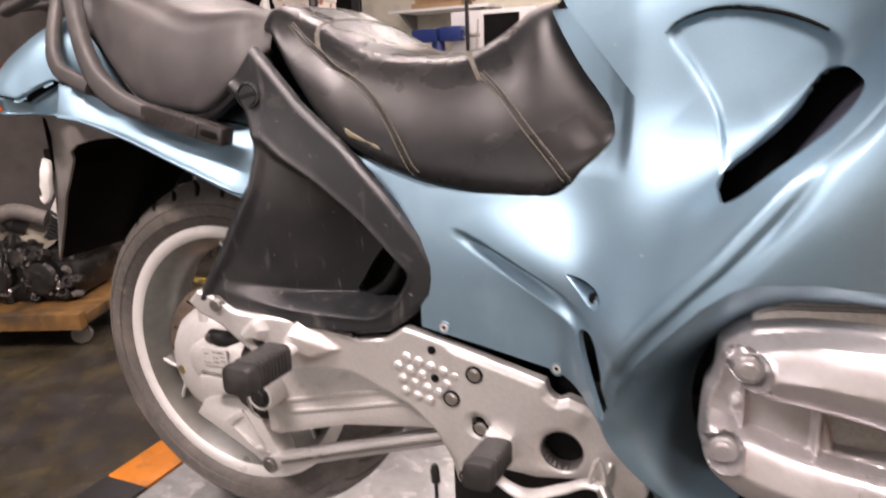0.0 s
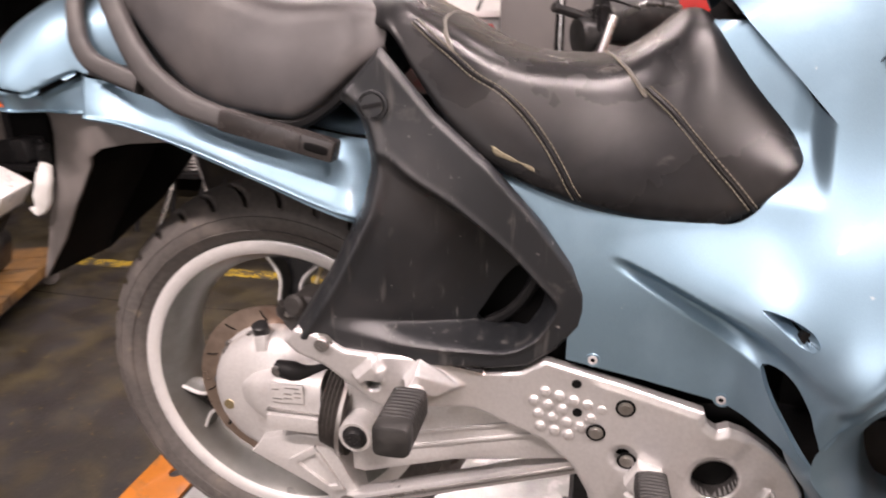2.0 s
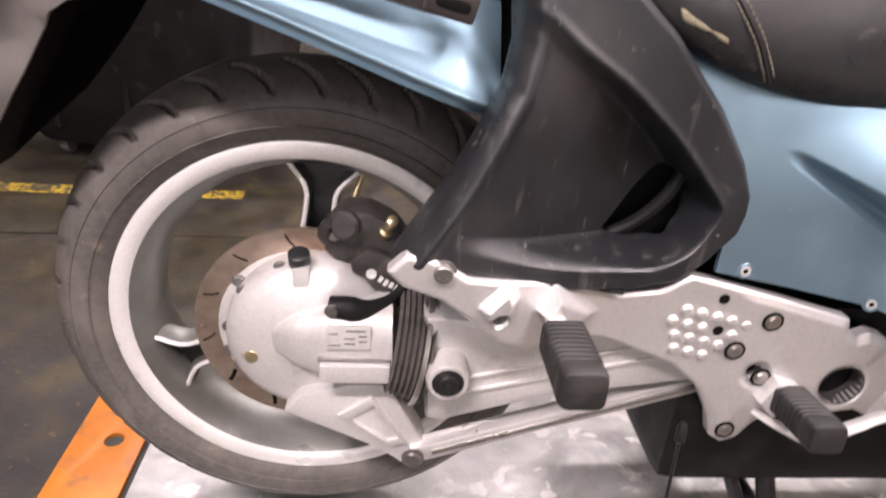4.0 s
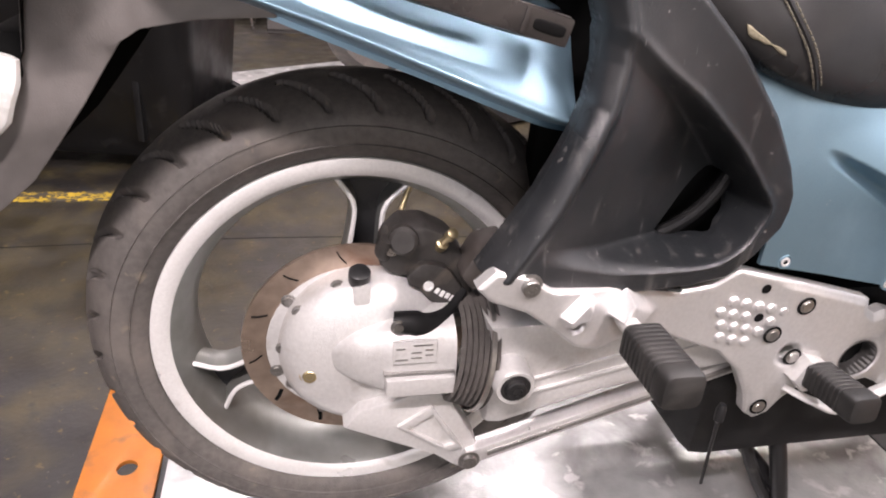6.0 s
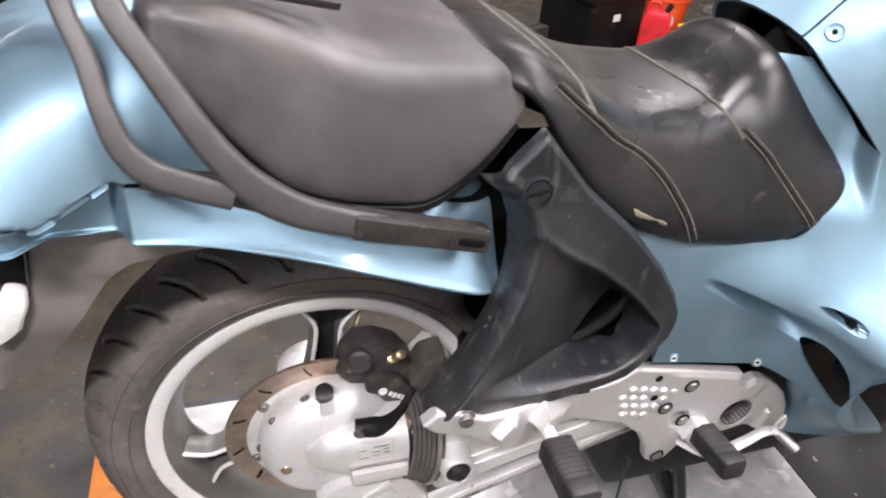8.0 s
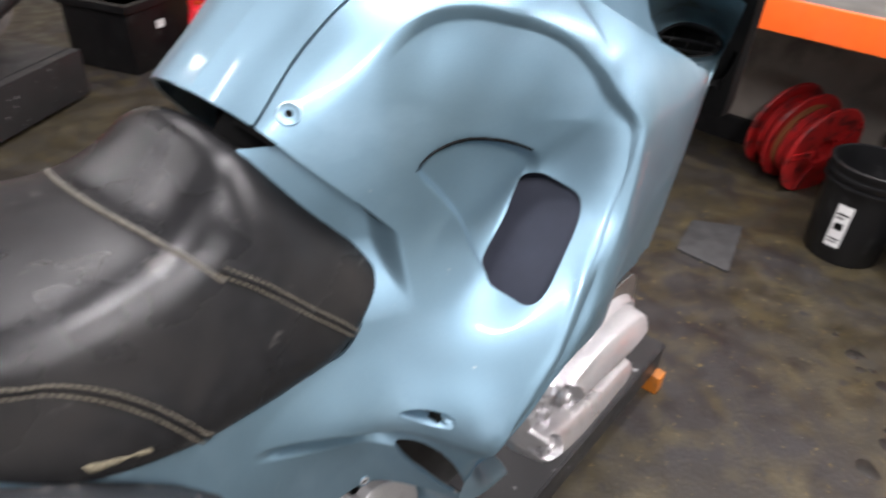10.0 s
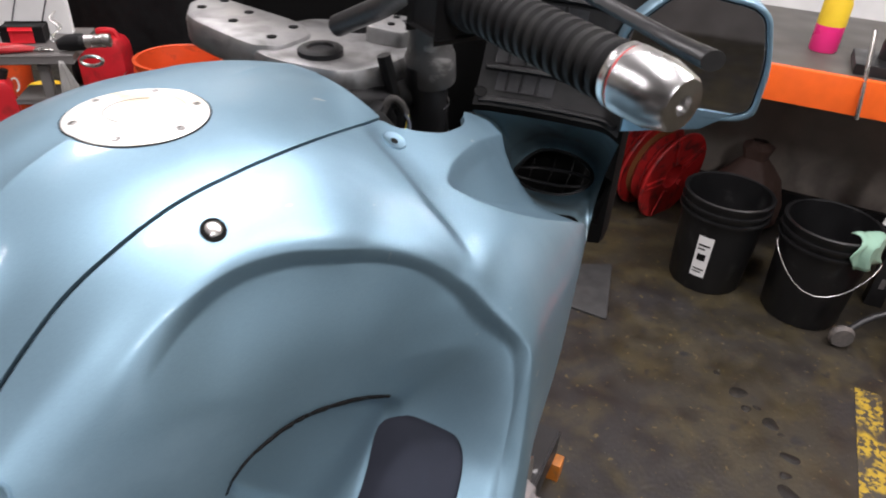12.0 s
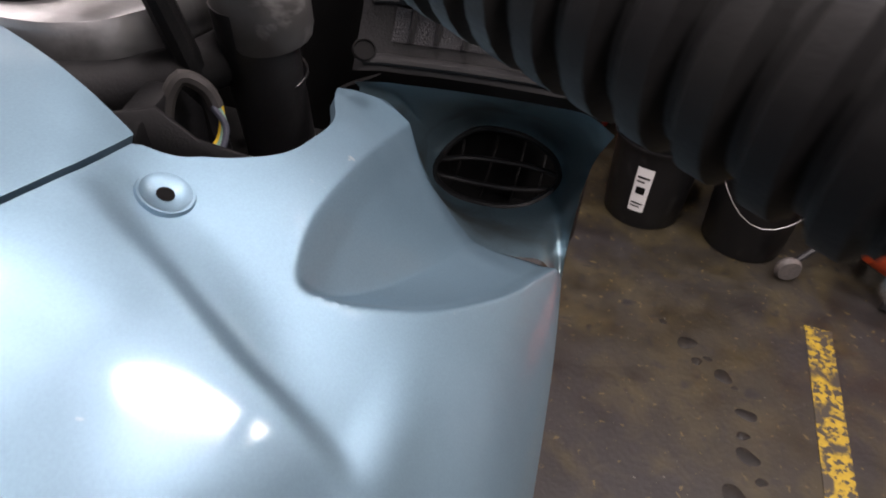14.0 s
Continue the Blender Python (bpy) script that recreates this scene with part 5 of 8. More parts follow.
part("pad_cover", slab(rounded([(0.088, 0.664), (0.108, 0.700), (0.140, 0.708), (0.142, 0.684), (0.108, 0.640)], 4, 0.2), -0.150, -0.10, bevel=0.006), material("dusty_brown_cover", (0.06, 0.052, 0.048), 0.4, grain=0.2, grain_scale=60), cal)
part("hose_union", tube([(0.010, -0.112, 0.672), (0.000, -0.122, 0.688), (0.006, -0.126, 0.704)], 0.008, 12, n=3), CALIPER, cal)
for x, y, z in ((0.022, -0.108, 0.634), (0.099, -0.108, 0.580), (0.012, -0.118, 0.690)):
    part("bolt_lug", lathe([(0.013, -0.03), (0.012, 0.0)], facing((x, y, z), (0, -1, 0)), 18), CALIPER, cal)
    socket_bolt(cal, (x, y, z), r=0.0085, h=0.009, mat=STEEL)
cal.matrix_world = Matrix.Translation((0.026, 0.020, -0.024)) @ cal.matrix_world

# ---- tail ----
TAIL = {
    -0.335: [(0, 1.06), (-0.05, 1.058), (-0.10, 1.045), (-0.125, 1.01), (-0.12, 0.99), (-0.06, 0.985)],
    -0.31: [(0, 1.09), (-0.075, 1.085), (-0.155, 1.05), (-0.195, 1.003), (-0.19, 0.972), (-0.10, 0.965)],
    -0.27: [(0, 1.115), (-0.085, 1.106), (-0.17, 1.065), (-0.215, 0.995), (-0.208, 0.965), (-0.10, 0.955)],
    -0.23: [(0, 1.13), (-0.09, 1.12), (-0.172, 1.075), (-0.205, 0.995), (-0.20, 0.96), (-0.11, 0.95)],
    -0.18: [(0, 1.14), (-0.09, 1.13), (-0.162, 1.082), (-0.186, 1.012), (-0.198, 0.957), (-0.13, 0.946)],
    -0.12: [(0, 1.13), (-0.09, 1.12), (-0.150, 1.072), (-0.160, 1.005), (-0.199, 0.950), (-0.15, 0.938)],
    -0.05: [(0, 1.0), (-0.06, 1.0), (-0.11, 0.998), (-0.140, 0.990), (-0.198, 0.929), (-0.16, 0.916)],
    0.06: [(0, 0.98), (-0.06, 0.98), (-0.115, 0.974), (-0.143, 0.960), (-0.203, 0.890), (-0.17, 0.878)],
    0.14: [(0, 0.955), (-0.06, 0.955), (-0.12, 0.950), (-0.145, 0.938), (-0.206, 0.861), (-0.18, 0.85)],
    0.2: [(0, 0.935), (-0.06, 0.935), (-0.125, 0.931), (-0.148, 0.922), (-0.206, 0.840), (-0.18, 0.83)],
}
for k, rib in TAIL.items():
    a, b = rib[3], rib[4]
    TAIL[k] = rib[:4] + [(a[0] + (b[0] - a[0]) * w, a[1] + (b[1] - a[1]) * w) for w in (0.3, 0.6, 0.88)] + rib[4:]
tx = np.linspace(-0.335, 0.2, 210)
TP = loft(TAIL, tx, 130, blur=4)
# stepped joint between the upper and the lower shell
TP[..., 1] += 0.020 * np.clip((TP[..., 0] - 0.155) / 0.045, 0, 1) ** 2 * (TP[..., 1] < -0.05)
jz = np.interp(TP[..., 0], [-0.335, -0.285, -0.242, -0.183, -0.046, 0.2], [1.012, 0.999, 0.985, 1.013, 0.978, 0.930])
TP[..., 1] += 0.026 * smoother(-0.005, 0.005, jz - TP[..., 2]) * smoother(-0.17, -0.19, TP[..., 0]) * smoother(-0.27, -0.24, TP[..., 0])
tail_bm = clipped(TP, np.maximum.reduce([np.abs(TP[..., 1]) * 0 - 1, 0.0022 - np.abs(TP[..., 2] - jz) - np.where(TP[..., 1] < -0.1, 0, 1), TP[..., 0] - 0.2]))
far_t = TP.copy()
far_t[..., 1] *= -1
grid(far_t, flip=True, bm=tail_bm)
bmesh.ops.remove_doubles(tail_bm, verts=tail_bm.verts, dist=1e-5)
tail = part("tail_fairing", skirted(tail_bm, np.concatenate([TP, far_t]), np.concatenate([grid_normals(TP, (0, -1, 0.5)), grid_normals(far_t, (0, 1, 0.5))]), 0.005), PAINT, bike, "light blue metallic tail fairing")
inner_t = TP.copy()
inner_t[..., 1] += 0.006
part("tail_lining", clipped(inner_t, np.abs(TP[..., 2] - jz) - 0.012), GROOVE, tail)
# rear lamp with its orange corner
LAMP = TP.copy()
LAMP[..., 0] -= 0.004 * smoother(-0.25, -0.33, TP[..., 0])
LAMP[..., 1] -= 0.0035
lz, lx = LAMP[..., 2], LAMP[..., 0]
lamp_s = np.maximum.reduce([lx + 0.278 + 0.45 * (lz - 0.985), lz - 1.05, 0.972 - lz])
part("rear_indicator", clipped(LAMP, np.maximum(lamp_s, LAMP[..., 1] + 0.10)), ORANGE_LENS, tail, "orange rear indicator lens")
part("tail_lamp", grid(np.stack([np.stack([np.full(12, -0.334), np.linspace(-0.08, 0.08, 12), np.full(12, z)], -1) for z in np.linspace(0.975, 1.06, 6)]), flip=True), RED_LENS, tail, "red tail lamp lens")
# hand rails and carrier
rails = part("luggage_rack", tube([(0.03, -0.118, 1.15), (-0.06, -0.12, 1.165), (-0.15, -0.12, 1.172), (-0.20, -0.117, 1.172), (-0.27, -0.105, 1.158), (-0.36, -0.085, 1.145), (-0.42, -0.07, 1.138), (-0.44, -0.05, 1.15), (-0.445, 0.0, 1.158), (-0.44, 0.05, 1.15), (-0.42, 0.07, 1.138), (-0.36, 0.085, 1.145), (-0.27, 0.105, 1.158), (-0.20, 0.117, 1.172), (-0.15, 0.12, 1.172), (-0.06, 0.12, 1.165), (0.03, 0.118, 1.15)], 0.012, 12, n=5, flat=0.75), RAIL, bike, "dusty grey plastic carrier and hand rails")
for s in (-1, 1):
    part("rack_bar", tube([(-0.17, s * 0.11, 1.162), (-0.28, s * 0.05, 1.150), (-0.43, s * 0.03, 1.148)], 0.009, 10, n=4, flat=0.7), RAIL, rails)
    part("grab_rail", ribbon([(-0.168, s * 0.120, 1.172), (-0.157, s * 0.142, 1.146), (-0.137, s * 0.160, 1.115), (-0.117, s * 0.175, 1.082), (-0.094, s * 0.188, 1.046), (-0.068, s * 0.197, 1.013), (-0.030, s * 0.201, 0.984), (0.020, s * 0.202, 0.965), (0.070, s * 0.202, 0.951), (0.120, s * 0.203, 0.938), (0.166, s * 0.203, 0.929)],
                             [0.012, 0.0115, 0.012, 0.013, 0.0145, 0.017, 0.0155, 0.0135, 0.0125, 0.0125, 0.012], 0.011, s), RAIL, rails)
    part("grab_rail_rear", ribbon([(-0.203, s * 0.118, 1.170), (-0.193, s * 0.140, 1.142), (-0.184, s * 0.155, 1.118), (-0.176, s * 0.174, 1.078), (-0.165, s * 0.187, 1.047), (-0.150, s * 0.193, 1.030), (-0.120, s * 0.198, 1.016), (-0.080, s * 0.201, 1.002)],
                                  [0.009, 0.009, 0.009, 0.0095, 0.011, 0.0125, 0.013, 0.013], 0.009, s), RAIL, rails)
    part("rail_web", slab([(-0.150, 1.028), (-0.095, 1.022), (-0.055, 0.990), (-0.062, 0.979), (-0.115, 0.998), (-0.158, 1.012)], s * 0.191 - 0.004, s * 0.191 + 0.004, bevel=0.0015), RAIL, rails)
    socket_m = Matrix.Translation((0.098, s * 0.203, 0.9455)) @ pose(0, 0, 0, 0, 14, 0)
    sock_r = part("rail_socket", boxed(-0.074, 0.072, -0.0135, 0.0135, -0.0125, 0.0125, bevel=0.005, m=socket_m), RAIL_GLOSS, rails, "glossy dark plastic end piece of the hand rail")
    part("socket_slot", slab(rounded([(0.036, -0.005), (0.036, 0.005), (0.066, 0.005), (0.066, -0.005)], 4, 0.3), s * 0.0115 - 0.003, s * 0.0115 + 0.003, bevel=0.001, m=socket_m), GROOVE, sock_r)
    part("socket_ridge", boxed(0.026, 0.031, s * 0.0125 - 0.003, s * 0.0125 + 0.003, -0.011, 0.011, bevel=0.0015, m=socket_m), RAIL_GLOSS, sock_r)

# rear mudguard with number plate carrier
GUARD = [(-0.275, 0.962), (-0.193, 0.972), (-0.076, 0.935), (-0.076, 0.924), (-0.14, 0.920), (-0.186, 0.911), (-0.203, 0.900), (-0.215, 0.884), (-0.245, 0.840), (-0.275, 0.800), (-0.305, 0.762), (-0.36, 0.712), (-0.400, 0.674),
         (-0.388, 0.70), (-0.362, 0.745), (-0.342, 0.786), (-0.318, 0.83), (-0.29, 0.88)]
bend = [-0.42, -0.40, -0.36, -0.31, -0.26, -0.21, 0.0], [0.078, 0.082, 0.10, 0.125, 0.146, 0.154, 0.156]
guard = None
for s in (-1, 1):
    bm = slab(GUARD, -0.003, 0.003, bevel=0.001)
    bmesh.ops.subdivide_edges(bm, edges=[e for e in bm.edges if e.calc_length() > 0.02], cuts=4, use_grid_fill=False)
    bmesh.ops.triangulate(bm, faces=bm.faces)
    for v in bm.verts:
        w = float(np.interp(v.co.x, *bend)) + 0.010 * float(smoother(0.0, 0.03, v.co.z - 0.905 + 0.9 * (v.co.x + 0.24)))
        v.co.y = s * (w - 0.006) + v.co.y
    if guard is None:
        guard = part("rear_mudguard", bm, GUARD_GREY, bike, "dusty grey-black plastic rear mudguard")
    else:
        # far side is near-black: shade inside the guard is put into its colour
        part("guard_far_side", bm, GROOVE, guard, "inner face of the mudguard, its shade put into a near-black colour")
rows = [((-0.275, 0.955), 0.150), ((-0.29, 0.885), 0.138), ((-0.318, 0.832), 0.120), ((-0.342, 0.788), 0.108), ((-0.365, 0.745), 0.096), ((-0.39, 0.70), 0.08), ((-0.402, 0.676), 0.072)]
# back sheet near-black too, for the shade between the two sides
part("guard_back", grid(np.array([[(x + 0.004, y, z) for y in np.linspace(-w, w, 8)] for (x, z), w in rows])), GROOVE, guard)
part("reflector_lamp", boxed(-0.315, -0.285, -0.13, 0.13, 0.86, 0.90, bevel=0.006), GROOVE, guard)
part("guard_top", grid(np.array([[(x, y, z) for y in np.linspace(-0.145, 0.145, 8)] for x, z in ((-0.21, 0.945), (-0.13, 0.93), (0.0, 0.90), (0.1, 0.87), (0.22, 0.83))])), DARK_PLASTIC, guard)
part("bag", tube([(-0.299, -0.136, 0.881), (-0.308, -0.136, 0.858), (-0.322, -0.130, 0.832), (-0.335, -0.126, 0.811), (-0.342, -0.126, 0.805), (-0.350, -0.126, 0.811)], [0.010, 0.014, 0.014, 0.016, 0.010, 0.003], 10, n=4, flat=0.5), WHITE_TAPE, guard, "torn white plastic bag tied to the mudguard")

# ---- cylinder ----
cyl = part("cylinder_head", lathe([(0.06, 0.0), (0.06, 0.12)], facing((0.93, -0.16, 0.70), (0, -1, 0)) @ Matrix.Diagonal((1.6, 1.3, 1, 1)), 28), CAST, bike, "cast aluminium engine cylinder")
for k in range(14):
    part("fin", slab(rounded([(0.812, 0.62), (1.10, 0.60), (1.10, 0.788), (0.95, 0.795), (0.838, 0.788), (0.815, 0.74)], 4, 0.25), -0.185 - 0.0095 * k, -0.188 - 0.0095 * k, bevel=0.0006), BOLT, cyl)
kx, kz = np.meshgrid(np.linspace(0.785, 1.10, 150), np.linspace(0.585, 0.80, 110), indexing="ij")
COVER = rounded([(0.826, 0.776), (0.806, 0.756), (0.804, 0.722), (0.796, 0.708), (0.793, 0.660), (0.803, 0.632), (0.835, 0.608), (0.90, 0.598), (1.05, 0.600), (1.09, 0.64), (1.095, 0.70), (1.08, 0.75), (1.03, 0.772), (0.95, 0.783), (0.88, 0.785)], 4, 0.3)
LOBE_UP = rounded([(0.826, 0.766), (0.883, 0.777), (0.95, 0.776), (1.03, 0.763), (1.07, 0.738), (1.075, 0.705), (1.0, 0.697), (0.936, 0.703), (0.888, 0.712), (0.846, 0.717), (0.820, 0.728), (0.812, 0.748)], 4, 0.3)
LOBE_LOW = rounded([(0.799, 0.692), (0.826, 0.684), (0.871, 0.668), (0.941, 0.657), (1.06, 0.648), (1.08, 0.63), (1.05, 0.603), (0.90, 0.601), (0.835, 0.612), (0.803, 0.636), (0.796, 0.66)], 4, 0.3)
ks = poly_sdf(kx, kz, COVER)
du, dl = -poly_sdf(kx, kz, LOBE_UP), -poly_sdf(kx, kz, LOBE_LOW)
KY = -0.330 + 0.020 * np.clip(1 + ks / 0.012, 0, 1) ** 2
KY -= 0.012 * smoother(0.0, 0.004, du) + 0.026 * np.sqrt(np.clip(du / 0.034, 0, 1))
KY -= 0.010 * smoother(0.0, 0.004, dl) + 0.022 * np.sqrt(np.clip(dl / 0.030, 0, 1))
valley = smoother(0.002, -0.002, du) * smoother(0.002, -0.002, dl) * smoother(0.004, 0.012, -ks)
KY += valley * (0.006 + 0.018 * smoother(0.0, 0.006, -poly_sdf(kx, kz, [(0.896, 0.700), (0.905, 0.664), (0.98, 0.660), (1.02, 0.672), (1.01, 0.690), (0.94, 0.698)])))
KY -= valley * 0.012 * (np.exp(-((kx - 0.892) / 0.0028) ** 2) + np.exp(-((kx - 0.832) / 0.0028) ** 2))
for bx, bz in ((0.833, 0.745), (0.817, 0.664)):
    br = np.hypot(kx - bx, kz - bz)
    KY += 0.016 * smoother(0.0185, 0.0165, br) - 0.002 * np.exp(-((br - 0.0195) / 0.0016) ** 2)
COVERP = np.stack([kx, KY, kz], -1)
vc = part("valve_cover", skirted(clipped(COVERP, ks, flip=True), COVERP, COVERP, 0.02, (0, -1, 0)), VALVE_SILVER, cyl, "silver-grey cast valve cover with two lobes", autosmooth=30)
for bx, bz in ((0.833, 0.745), (0.817, 0.664)):
    part("bolt_seat", lathe([(0.0125, -0.004), (0.0125, 0.003), (0.011, 0.004), (0.0095, 0.0035)], facing((bx, -0.346, bz), (0, -1, 0)), 24), VALVE_SILVER, vc)
    socket_bolt(vc, (bx, -0.349, bz), r=0.0075, h=0.006, mat=VALVE_SILVER)
part("small_boss", lathe([(0.009, -0.004), (0.008, 0.006), (0.005, 0.008), (0.0, 0.008)], facing((0.827, -0.326, 0.702), (0, -1, 0)), 18), VALVE_SILVER, vc)

# plain boxes inside the bodywork, near-black for the shade in its openings
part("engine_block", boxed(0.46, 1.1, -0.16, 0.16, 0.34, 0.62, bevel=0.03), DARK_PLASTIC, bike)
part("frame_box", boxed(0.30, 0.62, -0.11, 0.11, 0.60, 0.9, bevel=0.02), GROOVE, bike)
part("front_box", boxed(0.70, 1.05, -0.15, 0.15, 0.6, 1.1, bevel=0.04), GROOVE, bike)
duct = part("air_duct", grid(np.array([[(x, y, z) for y in np.linspace(w, -0.19, 8)] for x, z, w in ((0.822, 0.848, -0.316), (0.83, 0.86, -0.315), (0.87, 0.92, -0.308), (0.91, 0.975, -0.298), (0.935, 1.02, -0.288))]), flip=True), DUCT, bike, "grey-blue plastic air duct")

# ---- filler cap ----
TOP = HULL[:, :150]


def on_tank(x, y, h=0.0):
    """Point h above the tank cover."""
    d = (TOP[..., 0] - x) ** 2 + (TOP[..., 1] + abs(y)) ** 2
    near = np.argpartition(d.ravel(), 4)[:4]
    w = 1 / (d.ravel()[near] + 1e-7)
    return Vector((x, y, float((TOP[..., 2].ravel()[near] * w).sum() / w.sum()) + h))


def laid(bm, cx, cy):
    for v in bm.verts:
        v.co = on_tank(cx + v.co.x, cy + v.co.y, v.co.z)
    return bm


CX, CY = 0.860, -0.006
CAP_WHITE = material("white_aluminium_cap", (0.74, 0.735, 0.70), 0.5, 0.15, grain=0.04, grain_scale=60, spots=[((0.6, 0.53, 0.37), 12, 0.54, 0.62)])
cap = part("filler_cap", laid(lathe([(0.0535, -0.003), (0.0535, 0.0008), (0.0527, 0.0014), (0.047, 0.0014), (0.0382, 0.0014), (0.0378, 0.0003), (0.0372, 0.0003), (0.0368, 0.0014), (0.025, 0.0016), (0.012, 0.0018), (0.0, 0.0018)], None, 64, caps=False), CX, CY), CAP_WHITE, bike, "round off-white filler cap set flush in the tank")
part("cap_gap", laid(lathe([(0.0552, 0.0004), (0.0532, 0.0004)], None, 64, caps=False), CX, CY), GROOVE, cap)
for k in range(6):
    a = 2 * math.pi * k / 6 + 0.5
    part("cap_screw", laid(lathe([(0.0034, 0.0006), (0.0034, 0.0020), (0.0014, 0.0022), (0.0012, 0.001)], None, 10), CX + 0.0455 * math.cos(a), CY + 0.0455 * math.sin(a)), BOLT, cap)
part("flap_line", laid(tube([(0.024 * math.cos(a), 0.024 * math.sin(a), 0.0019) for a in np.linspace(0.4, 3.4, 14)], 0.0005, 5), CX, CY), BOLT, cap)


gap = [tuple(on_surface(HULL, x, z, 0.0003)[0]) for x, z in smooth2([(0.7345, 1.031), (0.741, 1.0385), (0.752, 1.0455), (0.766, 1.050), (0.782, 1.0525), (0.798, 1.0525), (0.815, 1.050), (0.832, 1.046), (0.848, 1.041), (0.866, 1.033), (0.880, 1.025)])]
part("flap_joint", tube(gap, [0.0008, 0.0016, 0.0022, 0.0022, 0.002, 0.0014], 8), GROOVE, fairing)


def fairing_screw(p, d, style, r=0.0065):
    """style: button (a silver head in a dark ring), hole (an empty hole in a pressed ring) or socket."""
    m = facing(tuple(p), tuple(d))
    if style == "hole":
        part("screw_hole", lathe([(0.0036, 0.0006), (0.0034, -0.004), (0.0, -0.004)], m, 20), GROOVE, fairing)
        part("pressed_ring", lathe([(0.0122, -0.0006), (0.0112, 0.0020), (0.0102, 0.0020), (0.0080, 0.0004), (0.0046, 0.0003), (0.0036, 0.0)], m, 28, caps=False), PAINT, fairing)
    elif style == "button":
        part("rubber_ring", lathe([(0.0092, -0.001), (0.0090, 0.0012), (0.0065, 0.0014), (0.0060, 0.0)], m, 28, caps=False), GROOVE, fairing)
        part("screw", lathe([(0.0060, 0.0), (0.0058, 0.0022), (0.0042, 0.0034), (0.0014, 0.0037), (0.0, 0.0036)], m, 22), STEEL, fairing)
    else:
        part("pressed_ring", lathe([(r * 1.45, -0.0008), (r * 1.3, 0.0008), (r * 1.05, 0.0006), (r * 0.95, -0.0004)], m, 26, caps=False), PAINT, fairing)
        part("screw", lathe([(r * 0.9, -0.001), (r * 0.85, 0.0009), (r * 0.5, 0.0011), (r * 0.42, 0.0004)], m, 22, caps=False), CAST, fairing)
        part("screw_socket", lathe([(r * 0.46, 0.0006), (r * 0.3, 0.0007), (0, 0.0007)], m, 16), GROOVE, fairing)


def hull_point(x, z):
    return on_surface(HULL, x, z, 0.0)


for x, z in ((0.477, 0.682), (0.627, 0.648)):
    p, n = hull_point(x, z)
    fairing_screw(p, tuple(n), "socket")
for x, y, z, style in ((0.630, -0.101, 1.104, "hole"), (0.801, -0.131, 1.209, "button"), (1.006, -0.155, 1.205, "hole")):
    d = (HULL[..., 0] - x) ** 2 + (HULL[..., 1] - y) ** 2 + (HULL[..., 2] - z) ** 2
    i, j = np.unravel_index(d.argmin(), d.shape)
    n = np.cross(HULL[i + 3, j] - HULL[i - 3, j], HULL[i, j + 3] - HULL[i, j - 3])
    n = n if n[2] > 0 else -n
    fairing_screw(HULL[i, j], tuple(n / np.linalg.norm(n)), style)
# tear-shaped pocket with a screw hole at its blunt end
rows = []
for w, deep_y in ((0.0, -0.001), (0.12, 0.002), (0.35, 0.006), (0.6, 0.009), (0.8, 0.011)):
    rows.append([])
    for x, z in TEAR:
        p = on_surface(HULL, x, z)[0]
        q = (x * (1 - w) + 0.684 * w, z * (1 - w) + 0.7665 * w)
        rows[-1].append((q[0], p[1] + deep_y * (0.15 + 0.85 * float(smoother(0.645, 0.68, q[0]))), q[1]))
part("screw_pocket", grid(np.array(rows), closed_v=True), PAINT, fairing)
p, n = hull_point(0.684, 0.7665)
part("slot_hole", lathe([(0.0062, 0.0005), (0.0056, -0.001), (0.0054, -0.012), (0, -0.012)], facing((0.6838, p[1] + 0.0078, 0.7668), (0, -1, 0.15)), 24), GROOVE, fairing)

# ---- vent nacelle, dash, mirror, handlebar ----
COLUMNS = [(0.0, (1.166, -0.157), (1.176, -0.157, 1.160), (1.181, -0.157, 1.166), (1.177, -0.155, 1.172)),
           (0.12, (1.186, -0.171), (1.205, -0.170, 1.125), (1.217, -0.172, 1.142), (1.184, -0.170, 1.172)),
           (0.25, (1.182, -0.189), (1.235, -0.185, 1.075), (1.270, -0.182, 1.086), (1.189, -0.184, 1.171)),
           (0.40, (1.164, -0.210), (1.240, -0.205, 1.060), (1.300, -0.203, 1.088), (1.196, -0.207, 1.170)),
           (0.58, (1.163, -0.242), (1.240, -0.235, 1.059), (1.306, -0.235, 1.091), (1.205, -0.240, 1.168)),
           (0.75, (1.169, -0.270), (1.246, -0.262, 1.062), (1.304, -0.258, 1.090), (1.216, -0.270, 1.164)),
           (0.90, (1.175, -0.296), (1.255, -0.285, 1.070), (1.286, -0.285, 1.086), (1.223, -0.296, 1.160)),
           (1.0, (1.179, -0.306), (1.213, -0.302, 1.084), (1.236, -0.304, 1.116), (1.214, -0.314, 1.155))]
front_z = HULL[hX > 1.12]


def hull_height(x, y):
    d = (front_z[:, 0] - x) ** 2 + (front_z[:, 1] - y) ** 2 + np.where(front_z[:, 2] > 1.0, 0, 9)
    return float(front_z[d.argmin(), 2])


nb, nw = 81, 40
us = [c[0] for c in COLUMNS]
knots = [np.array([(*c[1], hull_height(*c[1])) for c in COLUMNS])] + [np.array([c[k] for c in COLUMNS]) for k in (2, 3, 4)]
rows = [np.stack([spline(us, q[:, a], np.linspace(0, 1, nb)) for a in range(3)], -1) for q in knots]
top = [tuple(p) for p in rows[3]]
W = np.zeros((nb, nw, 3))
